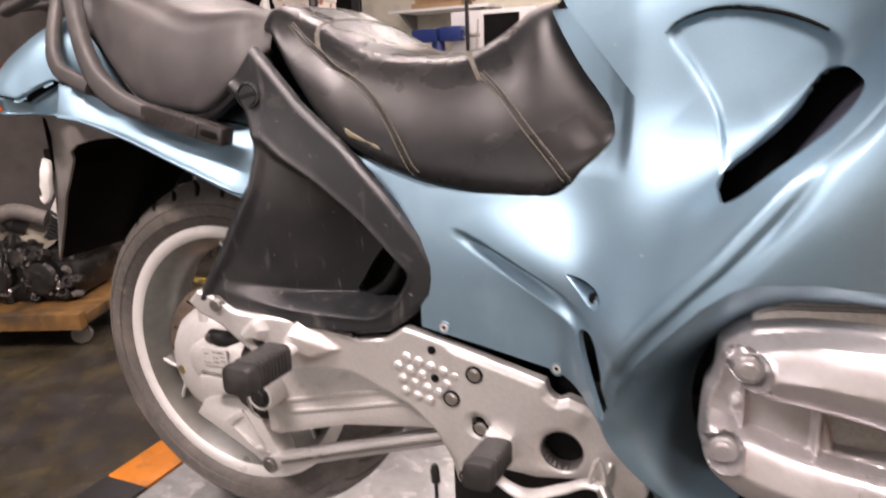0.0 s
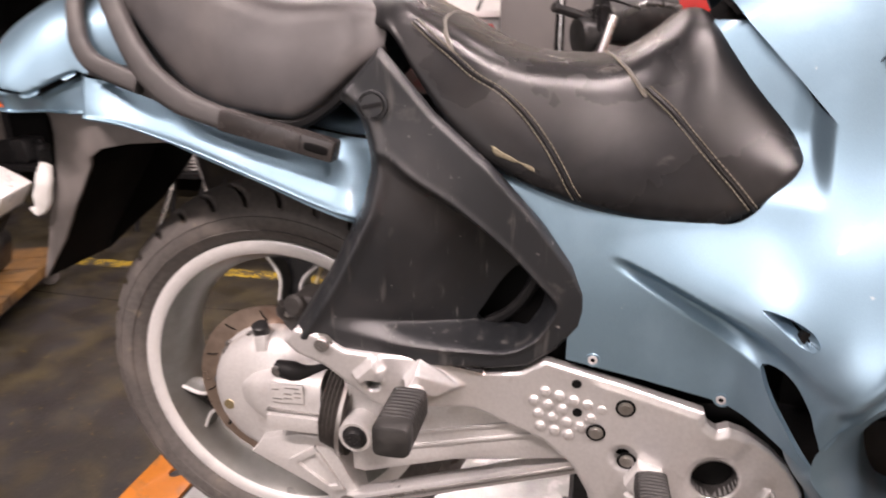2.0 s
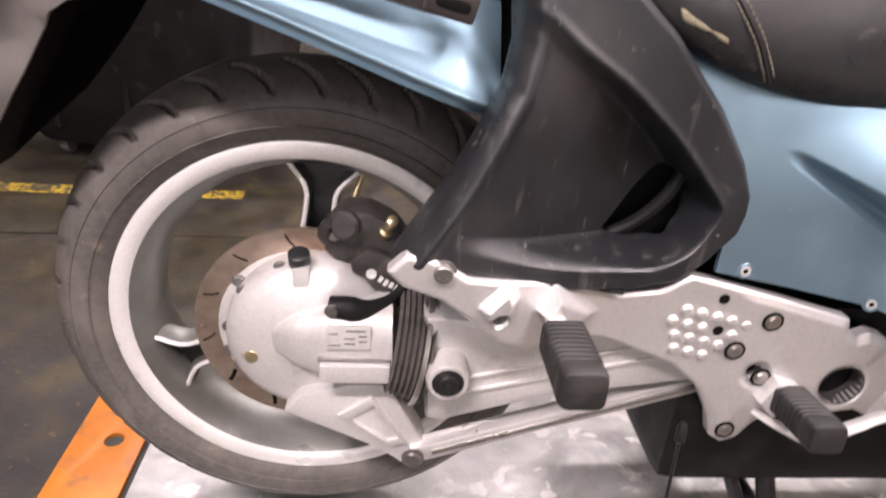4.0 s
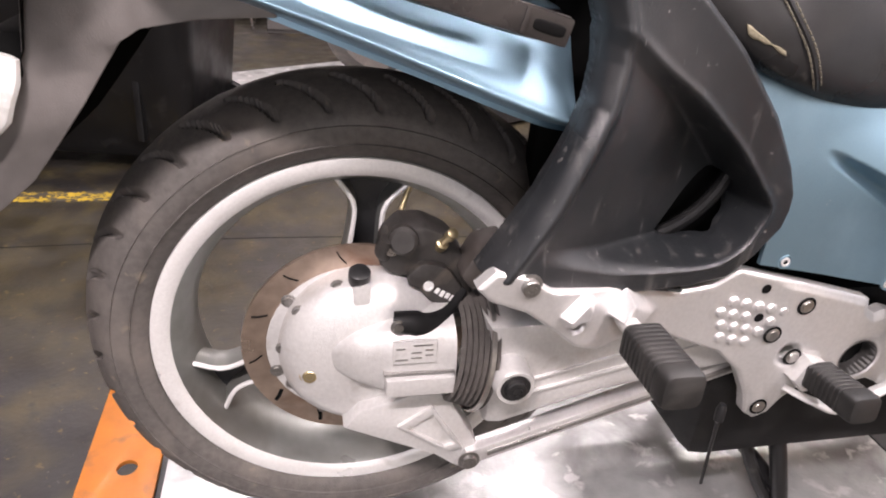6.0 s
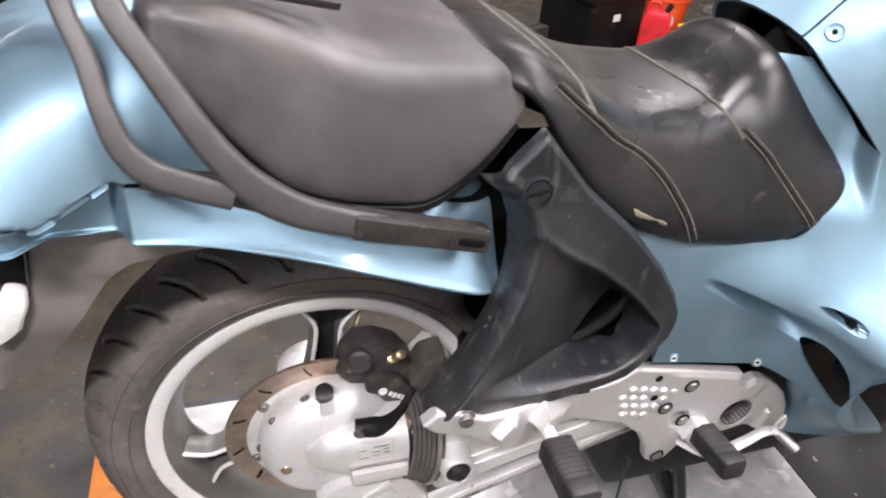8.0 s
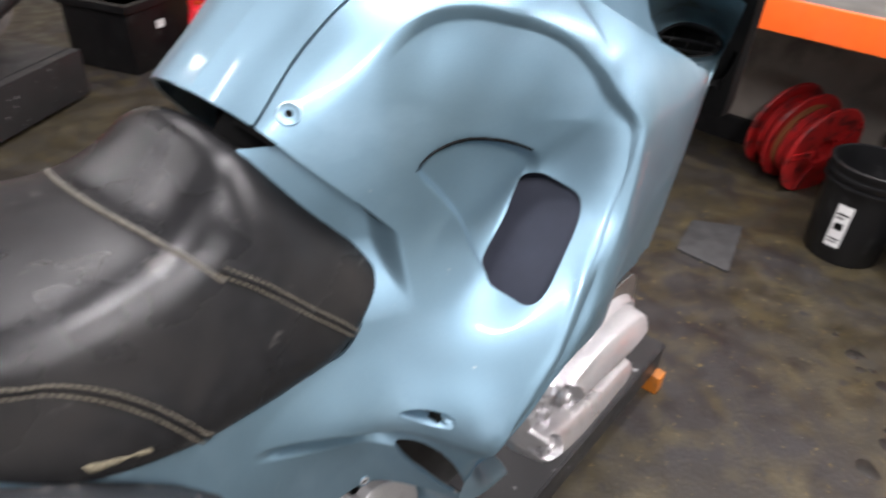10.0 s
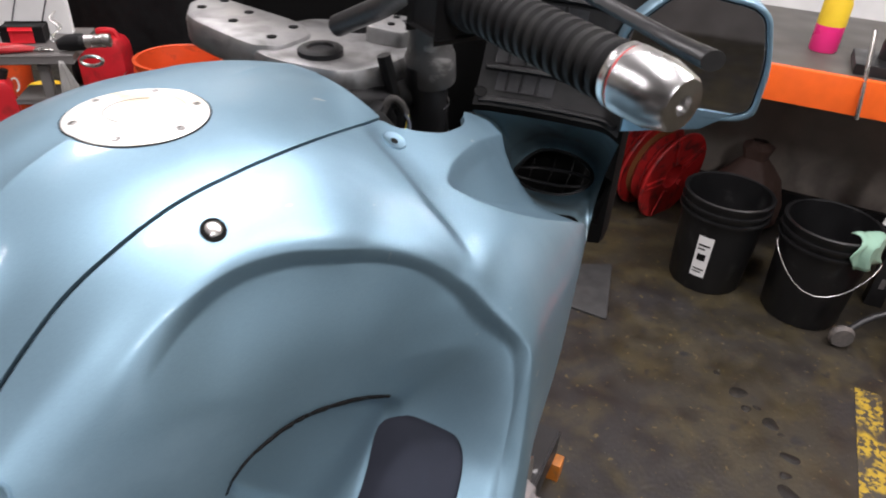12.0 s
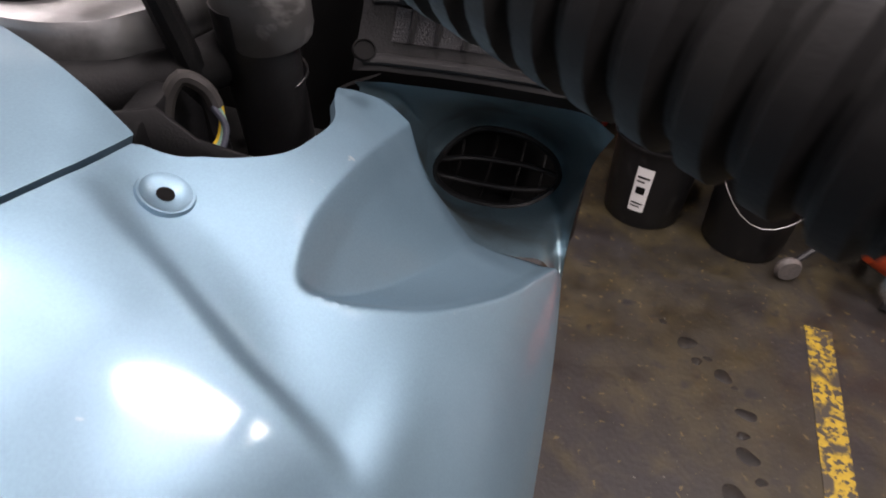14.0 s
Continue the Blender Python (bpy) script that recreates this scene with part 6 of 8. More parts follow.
for i in range(nb):
    for a in range(3):
        W[i, :, a] = spline([0, 0.4, 0.68, 1.0], [r[i, a] for r in rows], np.linspace(0, 1, nw))
for step in range(10):
    W[1:-1] += 0.2 * (W[:-2] - 2 * W[1:-1] + W[2:])
    W[:, 1:-1] += 0.2 * (W[:, :-2] - 2 * W[:, 1:-1] + W[:, 2:])
uu, ww = np.meshgrid(np.linspace(0, 1, nb), np.linspace(0, 1, nw), indexing="ij")
VENT = rounded([(0.265, 0.53), (0.295, 0.44), (0.40, 0.40), (0.74, 0.40), (0.86, 0.45), (0.89, 0.55), (0.84, 0.645), (0.62, 0.68), (0.42, 0.69), (0.31, 0.64)], 6, 0.4)
vs = poly_sdf(uu, ww, VENT)
border = np.concatenate([W[0], W[-1], W[:, 0], W[:, -1]])
nac = part("vent_surround", skirted(clipped(W, -vs), W, grid_normals(W, (-1, -0.5, 0.3)), 0.003, bare=lambda co: ((border - np.array(co)) ** 2).sum(1).min() < 1e-9), PAINT_DIRTY, bike, "light blue fairing wall with an air vent")
# black sheet behind the slats carries the inner shade of the vent
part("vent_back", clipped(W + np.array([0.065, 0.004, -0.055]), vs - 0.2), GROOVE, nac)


def nacelle_point(u, w):
    """Point of the nacelle wall, blended between its grid points."""
    a, b = u * (nb - 1), w * 39
    i, j = min(int(a), nb - 2), min(int(b), 38)
    a, b = a - i, b - j
    return tuple(W[i, j] * (1 - a) * (1 - b) + W[i + 1, j] * a * (1 - b) + W[i, j + 1] * (1 - a) * b + W[i + 1, j + 1] * a * b)


frame_ring = [nacelle_point(a, b) for a, b in VENT]
part("vent_frame", tube(frame_ring + frame_ring[:1], 0.0026, 8), DARK_PLASTIC, nac)
for w in (0.48, 0.565):
    part("slat", tube([tuple(np.array(nacelle_point(u, w)) + np.array([0.002, 0, -0.002])) for u in np.linspace(0.285, 0.87, 14)], 0.0026, 8, flat=0.8), DARK_PLASTIC, nac)
for u in (0.36, 0.51, 0.66, 0.79):
    part("upright_slat", tube([tuple(np.array(nacelle_point(u - 0.04 * (w - 0.4), w)) + np.array([0.018, 0, -0.014])) for w in np.linspace(0.40, 0.67, 6)], 0.0011, 8), GROOVE, nac)
# black inner dash panel with moulded ribs
tops = np.array(top)
D = np.zeros((len(tops), 30, 3))
for j, w in enumerate(np.linspace(0, 1, 30)):
    D[:, j] = tops + np.array([0.006 + 0.05 * w, 0.004 + 0.0 * w, 0.004 + 0.15 * w - 0.02 * math.sin(math.pi * w)])
dash = part("dash_panel", grid(D), DARK_PLASTIC, bike, "black plastic inner panel with ribbed grilles")
nd = len(tops)
MESH = material("fine_black_mesh", (0.03, 0.03, 0.032), 0.45, 0.3, bump=0.002, bump_scale=900)


def dash_point(u, w, lift=0.0):
    i, j = int(np.clip(u, 0, 1) * (nd - 1)), int(np.clip(w, 0, 1) * 29)
    return tuple(D[i, j] + np.array([-0.7, -0.45, 0.55]) * lift)


for u0, u1, w0, w1 in ((0.16, 0.56, 0.20, 0.36), (0.10, 0.60, 0.44, 0.58), (0.12, 0.66, 0.66, 0.80), (0.70, 0.92, 0.30, 0.46), (0.72, 0.95, 0.56, 0.72)):
    loop = [dash_point(u0 + (u1 - u0) * a, w0 + (w1 - w0) * b, 0.003) for a, b in rounded([(0, 0), (1, 0), (1, 1), (0, 1)], 5, 0.12)]
    slot = part("grille_frame", tube(loop + loop[:1], 0.0042, 8), DARK_PLASTIC, dash)
    part("mesh", grid(np.array([[dash_point(u, w, 0.0015) for w in np.linspace(w0, w1, 4)] for u in np.linspace(u0, u1, 16)])), MESH, slot)
    for u in np.linspace(u0, u1, 5)[1:-1]:
        part("bar", tube([dash_point(u, w, 0.0035) for w in np.linspace(w0, w1, 4)], 0.002, 6), DARK_PLASTIC, slot)
for w in (0.1, 0.40, 0.62, 0.86):
    part("dash_ledge", tube([dash_point(u, w, 0.002) for u in np.linspace(0.04, 0.97, 24)], 0.005, 8, flat=0.6), DARK_PLASTIC, dash)
part("dash_screw_hole", lathe([(0.007, 0.001), (0.006, 0.002), (0.005, -0.004), (0, -0.004)], facing((1.163, -0.168, 1.20), (-0.6, -0.3, 0.7)), 16), GROOVE, dash)
# black box added to keep the space behind the dash dark
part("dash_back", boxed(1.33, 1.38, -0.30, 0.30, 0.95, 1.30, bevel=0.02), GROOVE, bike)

MIR = rounded([(0.0, 0.0), (0.0, 0.075), (0.05, 0.125), (0.135, 0.115), (0.15, 0.06), (0.148, 0.0)], 6, 0.3)
mm = Matrix.Translation((1.215, -0.292, 1.198)) @ Matrix(((0.05, 0.75, 0.0, 0), (-0.98, 0.18, 0, 0), (0.02, 0.0, 1, 0), (0, 0, 0, 1)))
mhouse = part("mirror_housing", slab(MIR, 0.0, 0.05, [[(0.5 * 0.15 + (a - 0.075) * 0.93, 0.062 + (b - 0.062) * 0.92) for a, b in MIR]], bevel=0.003, m=mm), PAINT, bike, "light blue mirror housing")
part("mirror_shell", slab(MIR, 0.045, 0.055, bevel=0.003, m=mm), PAINT, mhouse)
part("mirror_rim", slab([(0.075 + (a - 0.075) * 0.95, 0.062 + (b - 0.062) * 0.94) for a, b in MIR], 0.006, 0.016, bevel=0.001, m=mm), GROOVE, mhouse)
part("mirror_glass", slab([(0.075 + (a - 0.075) * 0.91, 0.062 + (b - 0.062) * 0.90) for a, b in MIR], 0.004, 0.008, bevel=0.0005, m=mm), material("mirror_glass", (0.8, 0.82, 0.84), 0.04, 1.0, rough_var=0.0), mhouse, "mirror glass", smooth=False)
part("mirror_foot", slab([(0.02, -0.03), (0.02, 0.01), (0.13, 0.01), (0.10, -0.012)], 0.0, 0.045, bevel=0.004, m=mm), PAINT, mhouse)

bar_in, bar_out = Vector((0.980, -0.234, 1.334)), Vector((0.9003, -0.3778, 1.3232))
bar_d = (bar_out - bar_in).normalized()
mg = facing(bar_in, bar_d)
gl = (bar_out - bar_in).length
bar = part("handlebar", tube([(1.10, -0.03, 1.26), (1.085, -0.09, 1.29), (1.03, -0.155, 1.325), tuple(bar_in)], 0.011, 12, n=5), BLACK_METAL, bike, "black handlebar")
prof = [(0.0215, -0.012), (0.0215, 0.0)]
k = int((gl - 0.03) / 0.0095)
for i in range(k):
    h = 0.004 + i * 0.0095
    prof += [(0.0165, h), (0.0192, h + 0.002), (0.0192, h + 0.0062), (0.0165, h + 0.0082)]
prof += [(0.0168, gl - 0.028), (0.015, gl - 0.027)]
part("grip", lathe(prof, mg, 30), GRIP_RUBBER, bar, "ribbed black rubber grip")
me_ = facing(bar_in + bar_d * (gl - 0.026), bar_d)
weight = part("bar_end_weight", lathe([(0.012, 0), (0.0195, 0.0005), (0.0205, 0.002), (0.0205, 0.006), (0.0195, 0.0068), (0.0195, 0.008), (0.0208, 0.0088), (0.0205, 0.030), (0.0165, 0.045), (0.015, 0.047), (0.006, 0.0475), (0.0055, 0.044), (0.0, 0.044)], me_, 40), CHROME, bar, "brushed metal bar end weight")
part("red_line", lathe([(0.0196, 0.0066), (0.0197, 0.0074), (0.0196, 0.0082)], me_, 40), RED_PAINT, weight)
part("brake_lever", tube([(1.05, -0.20, 1.345), (1.055, -0.26, 1.345), (1.035, -0.315, 1.335), (0.99, -0.385, 1.325), (0.975, -0.40, 1.325)], [0.008, 0.008, 0.007, 0.008, 0.010], 12, n=5, flat=0.7), BLACK_METAL, bar, "black brake lever")
part("switch_block", boxed(-0.022, 0.022, -0.026, 0.026, -0.05, -0.012, bevel=0.006, m=mg), DARK_PLASTIC, bar)
# top yoke
flat_m = Matrix.Translation((0, 0, 1.214)) @ Matrix(((1, 0, 0, 0), (0, 0, 1, 0), (0, -1, 0, 0), (0, 0, 0, 1)))
yoke = part("top_yoke", slab(rounded([(1.062, -0.045), (1.058, 0.03), (1.085, 0.085), (1.15, 0.10), (1.215, 0.085), (1.235, 0.02), (1.22, -0.055), (1.18, -0.085), (1.12, -0.085), (1.08, -0.07)], 6, 0.3), -0.014, 0.014, bevel=0.006, m=flat_m), YOKE_GREY, bike, "cast aluminium top yoke with a bar riser")
part("steering_nut", lathe([(0.024, 0.0), (0.024, 0.008), (0.021, 0.010), (0.014, 0.010), (0.013, 0.007), (0.0, 0.007)], facing((1.098, -0.010, 1.226), (-0.05, 0, 1)), 28), DARK_PLASTIC, yoke)
riser = part("bar_riser", slab(rounded([(1.085, 0.030), (1.068, 0.060), (1.11, 0.19), (1.17, 0.24), (1.21, 0.22), (1.175, 0.07), (1.14, 0.03)], 6, 0.28), -0.020, 0.016, bevel=0.007, m=flat_m @ Matrix.Translation((0, 0, 0))), YOKE_GREY, yoke)
for x, y in ((1.100, 0.055), (1.145, 0.060), (1.125, 0.13), (1.165, 0.14), (1.15, 0.20), (1.19, 0.20)):
    part("bolt_hole", lathe([(0.0058, 0.0008), (0.0052, 0.0), (0.0050, -0.004), (0, -0.004)], facing((x, y, 1.2345), (0, 0, 1)), 14), GROOVE, riser)
part("fork_cap", lathe([(0.0175, 0), (0.0185, 0.006), (0.0165, 0.013), (0.012, 0.013), (0.0115, 0.002), (0, 0.002)], facing((1.203, 0.010, 1.224), (-0.05, 0, 1)), 26), DARK_PLASTIC, yoke)
part("yoke_lug", slab(rounded([(1.165, -0.075), (1.165, -0.02), (1.225, -0.01), (1.235, -0.06)], 5, 0.25), -0.012, 0.012, bevel=0.005, m=flat_m @ Matrix.Translation((0, -0.02, 0))), YOKE_GREY, yoke)
part("yoke_skirt", tube([(1.06, -0.045, 1.195), (1.09, -0.075, 1.192), (1.14, -0.095, 1.192), (1.20, -0.09, 1.195)], 0.016, 14, n=4, flat=0.9), DARK_PLASTIC, yoke, "black cast skirt under the yoke")
for x, y in ((1.185, -0.045), (1.215, -0.035)):
    part("bolt_hole", lathe([(0.0045, 0.0008), (0.004, 0.0), (0.0038, -0.004), (0, -0.004)], facing((x, y, 1.2465), (0, 0, 1)), 12), GROOVE, yoke)
part("fork_tube", tube([(1.135, -0.115, 1.23), (1.16, -0.115, 1.10), (1.18, -0.115, 0.98)], 0.0215, 20), BLACK_METAL, bike)
part("fork_clamp", lathe([(0.0255, 0.0), (0.0265, 0.004), (0.0265, 0.030), (0.024, 0.034), (0.021, 0.050), (0.020, 0.075)], facing((1.144, -0.118, 1.208), (-0.18, 0, 1)), 24), CLAMP_GREY, bike, "scuffed grey clamp round the fork leg")
# black box added for the shade below the yoke
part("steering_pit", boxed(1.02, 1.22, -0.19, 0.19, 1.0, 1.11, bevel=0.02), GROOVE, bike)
pit = np.array([[(1.040, -0.055, 1.205), (1.048, -0.060, 1.165), (1.050, -0.062, 1.11)], [(1.052, -0.088, 1.196), (1.058, -0.090, 1.160), (1.062, -0.090, 1.11)], [(1.062, -0.105, 1.198), (1.067, -0.108, 1.165), (1.072, -0.108, 1.11)], [(1.072, -0.118, 1.178), (1.080, -0.128, 1.150), (1.086, -0.130, 1.11)], [(1.085, -0.148, 1.165), (1.092, -0.150, 1.140), (1.098, -0.150, 1.11)]])
thicken(part("torn_inner_panel", grid(pit), DARK_PLASTIC, bike, "torn black plastic inner panel"), 0.003, 0.0)
part("brown_sleeve", tube([(1.072, -0.100, 1.150), (1.078, -0.098, 1.190), (1.086, -0.104, 1.203), (1.092, -0.112, 1.196), (1.093, -0.116, 1.186)], 0.0042, 10, n=5), CALIPER, bike, "grey cable sleeve")
for mat, dx in ((RAG_GREEN, 0.0), (YELLOW_PLASTIC, 0.003), (DUCT, -0.003)):
    part("wire", tube([(1.093 + dx, -0.116, 1.188), (1.092 + dx, -0.120 + dx, 1.178), (1.086 + dx, -0.121 + dx, 1.170), (1.078 + dx, -0.116, 1.165)], 0.0017, 8, n=6), mat, bike)
part("hose", tube([(1.10, -0.085, 1.24), (1.108, -0.095, 1.19), (1.112, -0.10, 1.13), (1.115, -0.10, 1.08)], 0.0075, 10, n=4), DARK_PLASTIC, bike)
part("pit_bracket", slab(rounded([(1.045, 1.13), (1.05, 1.19), (1.085, 1.20), (1.11, 1.17), (1.10, 1.12)], 4, 0.2), -0.10, -0.085, [circle(1.072, 1.180, 0.0035, 14)], 0.002), DARK_PLASTIC, bike)
part("clip_ring", lathe([(0.0218, 0), (0.0226, 0.0005), (0.0226, 0.002), (0.0218, 0.0025)], facing((1.148, -0.115, 1.180), (-0.2, 0, 1)), 28, caps=False), BLACK_METAL, bike)

# stand
for s in (-1, 1):
    part("stand_leg", tube([(0.62, s * 0.1, 0.42), (0.64, s * 0.15, 0.28), (0.66, s * 0.17, 0.18)], 0.013, 12, n=3), BLACK_METAL, bike)
    part("stand_brace", tube([(0.56, s * 0.1, 0.40), (0.62, s * 0.14, 0.25), (0.66, s * 0.165, 0.185)], 0.010, 10, n=3), BLACK_METAL, bike)
part("stand_cross", tube([(0.645, -0.155, 0.25), (0.645, 0.155, 0.25)], 0.012, 12), BLACK_METAL, bike)
part("side_stand_rod", tube([(0.455, -0.2, 0.478), (0.455, -0.2, 0.470), (0.456, -0.2, 0.452), (0.456, -0.2, 0.448), (0.457, -0.202, 0.40), (0.46, -0.203, 0.34)], [0.004, 0.0065, 0.0065, 0.0025, 0.0022, 0.0022], 10), BLACK_METAL, bike)
pedal = part("brake_pedal", tube([(0.530, -0.205, 0.503), (0.557, -0.226, 0.496), (0.592, -0.230, 0.484), (0.640, -0.230, 0.502), (0.680, -0.232, 0.520), (0.695, -0.236, 0.518)], [0.006, 0.008, 0.010, 0.009, 0.008, 0.008], 12, n=4, flat=0.55), CAST, bike, "cast alloy brake pedal")
part("pedal_loop", tube([(0.676, -0.234, 0.515), (0.679, -0.236, 0.540), (0.686, -0.237, 0.557), (0.693, -0.236, 0.540), (0.694, -0.234, 0.515)], 0.0028, 10, n=4), CAST, pedal)
part("pedal_tip", tube([(0.690, -0.232, 0.518), (0.712, -0.262, 0.500)], 0.0085, 14), STEEL, pedal)
part("front_wheel", lathe([(0.20, 0.05), (0.23, 0.06), (0.29, 0.055), (0.308, 0.03), (0.312, 0.0), (0.308, -0.03), (0.29, -0.055), (0.23, -0.06), (0.20, -0.05)], facing((1.47, 0, 0.49), (0, -1, 0)), 64, closed=True), RUBBER, bike)

# ---- lift ----
lift = thing("motorcycle_lift", "low black motorcycle lift with a scuffed metal deck and orange end", "lift", (0.65, 0.06, 0))
part("deck", boxed(-0.30, 1.72, -0.24, 0.36, 0.08, 0.165, bevel=0.004), LIFT_BLACK, lift)
part("deck_plate", boxed(-0.29, 0.98, -0.215, 0.335, 0.16, 0.171, bevel=0.001), LIFT_PLATE, lift)
part("front_plate", boxed(0.985, 1.715, -0.235, 0.355, 0.16, 0.170, bevel=0.001), LIFT_BLACK, lift)
part("ramp_stripe", boxed(-0.42, -0.302, -0.24, -0.056, 0.162, 0.170, bevel=0.001), LIFT_BLACK, lift, "black painted stripe of the ramp")
part("ramp", slab(rounded([(-0.42, -0.055), (-0.42, 0.36), (-0.302, 0.36), (-0.302, -0.055)], 3, 0.04), -0.004, 0.004, [circle(-0.352, 0.095, 0.016, 20)], 0.001, m=Matrix.Translation((0, 0, 0.166)) @ Matrix(((1, 0, 0, 0), (0, 0, 1, 0), (0, -1, 0, 0), (0, 0, 0, 1)))), ORANGE_STEEL, lift)
part("base_frame", boxed(-0.2, 1.6, -0.18, 0.30, 0.0, 0.08, bevel=0.004), LIFT_BLACK, lift)
part("corner_lip", boxed(1.70, 1.74, -0.26, 0.38, 0.0, 0.06, bevel=0.004), ORANGE_STEEL, lift)

# ---- background: north side ----
wb = thing("workbench", "long white-fronted workbench along the wall", "workbench", (-1.1, 5.5, 0))
part("top", boxed(-3.2, 1.05, 5.05, 5.98, 1.04, 1.09, bevel=0.006), WHITE_BOARD, wb)
for k in range(6):
    x = -3.15 + 0.70 * k
    door = part("cupboard_door", boxed(x + 0.005, x + 0.69, 5.12, 5.15, 0.10, 1.03, bevel=0.003), WHITE_BOARD, wb)
    part("pull", boxed(x + 0.60, x + 0.66, 5.105, 5.12, 0.90, 0.915, bevel=0.003), STEEL, door)
part("carcass", boxed(-3.15, 1.0, 5.15, 5.95, 0.06, 1.04), WHITE_BOARD, wb)
part("kick_board", boxed(-3.15, 1.0, 5.18, 5.2, 0.0, 0.1), DARK_PLASTIC, wb)

cab = thing("steel_cabinet", "tall grey steel double-door cabinet", "cabinet", (0.2, 4.75, 0))
part("body", boxed(-0.27, 0.66, 4.52, 5.04, 0.0, 1.82, bevel=0.008), CABINET_GREY, cab)
for x0, x1 in ((-0.265, 0.155), (0.225, 0.655)):
    d = part("door", boxed(x0, x1, 4.50, 4.52, 0.03, 1.80, bevel=0.004), CABINET_GREY, cab)
    part("plate", boxed(x1 - 0.16, x1 - 0.04, 4.494, 4.5, 1.72, 1.745), WHITE_BOARD, d)
part("gap", boxed(0.155, 0.225, 4.515, 4.525, 0.03, 1.80), GROOVE, cab)
part("edge_strip", boxed(0.185, 0.203, 4.50, 4.515, 0.03, 1.80), CHROME, cab)

oven = thing("small_oven", "white countertop oven with a dark window", "oven", (-1.35, 5.4, 1.09))
part("body", boxed(-1.75, -0.95, 5.2, 5.6, 1.09, 1.50, bevel=0.01), WHITE_BOARD, oven)
part("window", boxed(-1.42, -1.08, 5.185, 5.2, 1.13, 1.46), GROOVE, oven)
for z in (1.18, 1.28, 1.38):
    part("knob", lathe([(0.02, 0), (0.018, 0.02), (0, 0.02)], facing((-1.02, 5.2, z), (0, -1, 0)), 14), BLACK_METAL, oven)
solo("display_board", boxed(-0.92, -0.3, 5.55, 5.58, 1.09, 1.5, bevel=0.003), WHITE_BOARD, "plain white panel leaning on the bench", "panel")
vise = thing("bench_vise", "dark blue bench vise on the workbench", "vise", (-1.9, 5.15, 1.09))
part("jaw", boxed(-2.1, -1.85, 5.05, 5.25, 1.24, 1.36, bevel=0.02), BLUE_PAINT, vise)
part("moving_jaw", boxed(-1.82, -1.6, 5.06, 5.24, 1.24, 1.37, bevel=0.03), BLUE_PAINT, vise)
part("base", lathe([(0.11, 0), (0.11, 0.03), (0.07, 0.05), (0.06, 0.16)], Matrix.Translation((-1.87, 5.15, 1.09)), 24), BLUE_PAINT, vise)
part("screw", tube([(-1.62, 5.15, 1.28), (-1.45, 5.15, 1.28)], 0.02, 12), STEEL, vise)
part("handle", tube([(-1.47, 5.12, 1.16), (-1.47, 5.18, 1.42)], 0.010, 10), STEEL, vise)
solo("steel_post", tube([(-1.55, 5.1, 1.09), (-1.55, 5.1, 1.62)], 0.018, 10), BLACK_METAL, "thin black upright post on the bench", "post")


def stool(x, y):
    s = thing("shop_stool", "round red vinyl stool on steel legs", "stool", (x, y, 0), "red stools")
    part("seat", lathe([(0.0, 0.90), (0.15, 0.90), (0.17, 0.91), (0.175, 0.95), (0.165, 0.985), (0.15, 0.99), (0.0, 0.99)], Matrix.Translation((x, y, 0)), 28), RED_SEAT, s)
    part("rim", lathe([(0.168, 0.895), (0.178, 0.90), (0.178, 0.915), (0.168, 0.92)], Matrix.Translation((x, y, 0)), 28, caps=False), CHROME, s)
    for k in range(4):
        a = math.pi / 4 + k * math.pi / 2
        part("leg", tube([(x + 0.06 * math.cos(a), y + 0.06 * math.sin(a), 0.9), (x + 0.2 * math.cos(a), y + 0.2 * math.sin(a), 0.01)], 0.011, 8), STEEL, s)
    part("foot_ring", tube([(x + 0.155 * math.cos(a), y + 0.155 * math.sin(a), 0.32) for a in np.linspace(0, 2 * math.pi, 25)], 0.008, 8), STEEL, s)


stool(-1.02, 4.75)
stool(-0.52, 4.75)
th = thing("pry_tool", "black tool standing beside the stool", "tool", (-0.5, 5.1, 1.09))
part("shaft", tube([(-0.55, 5.12, 1.09), (-0.5, 5.12, 1.20), (-0.44, 5.12, 1.34)], 0.014, 10), BLACK_METAL, th)
part("grip", tube([(-0.455, 5.12, 1.30), (-0.43, 5.12, 1.38)], 0.026, 10), DARK_PLASTIC, th)

shelf = thing("wall_shelf", "plain wall shelf carrying flat cartons", "shelf", (-2.0, 5.8, 1.56), kind="")
part("board", boxed(-2.6, -1.5, 5.55, 6.0, 1.56, 1.585), WHITE_BOARD, shelf)
for x in (-2.5, -1.6):
    part("bracket", slab([(5.60, 1.56), (6.0, 1.56), (6.0, 1.36), (5.98, 1.36)], x, x + 0.02, bevel=0.002, m=Matrix(((0, 1, 0, 0), (1, 0, 0, 0), (0, 0, 1, 0), (0, 0, 0, 1)))), CABINET_GREY, shelf)
for z, dx in ((1.585, 0.0), (1.645, 0.04), (1.70, -0.03)):
    solo("cardboard_box", boxed(-2.35 + dx, -1.8 + dx, 5.6, 5.9, z, z + 0.054, bevel=0.003), CARDBOARD, "flat brown cardboard carton in a stack on the shelf", "box", "flat cartons")
for z in (1.78, 1.9):
    solo("conduit", tube([(-2.6, 5.97, z), (-0.42, 5.97, z), (-0.37, 5.97, z - 0.02), (-0.36, 5.97, z - 0.07), (-0.36, 5.97, 1.2)], 0.016, 8), CABINET_GREY, "grey electrical conduit fixed to the wall", "conduit", "conduits")

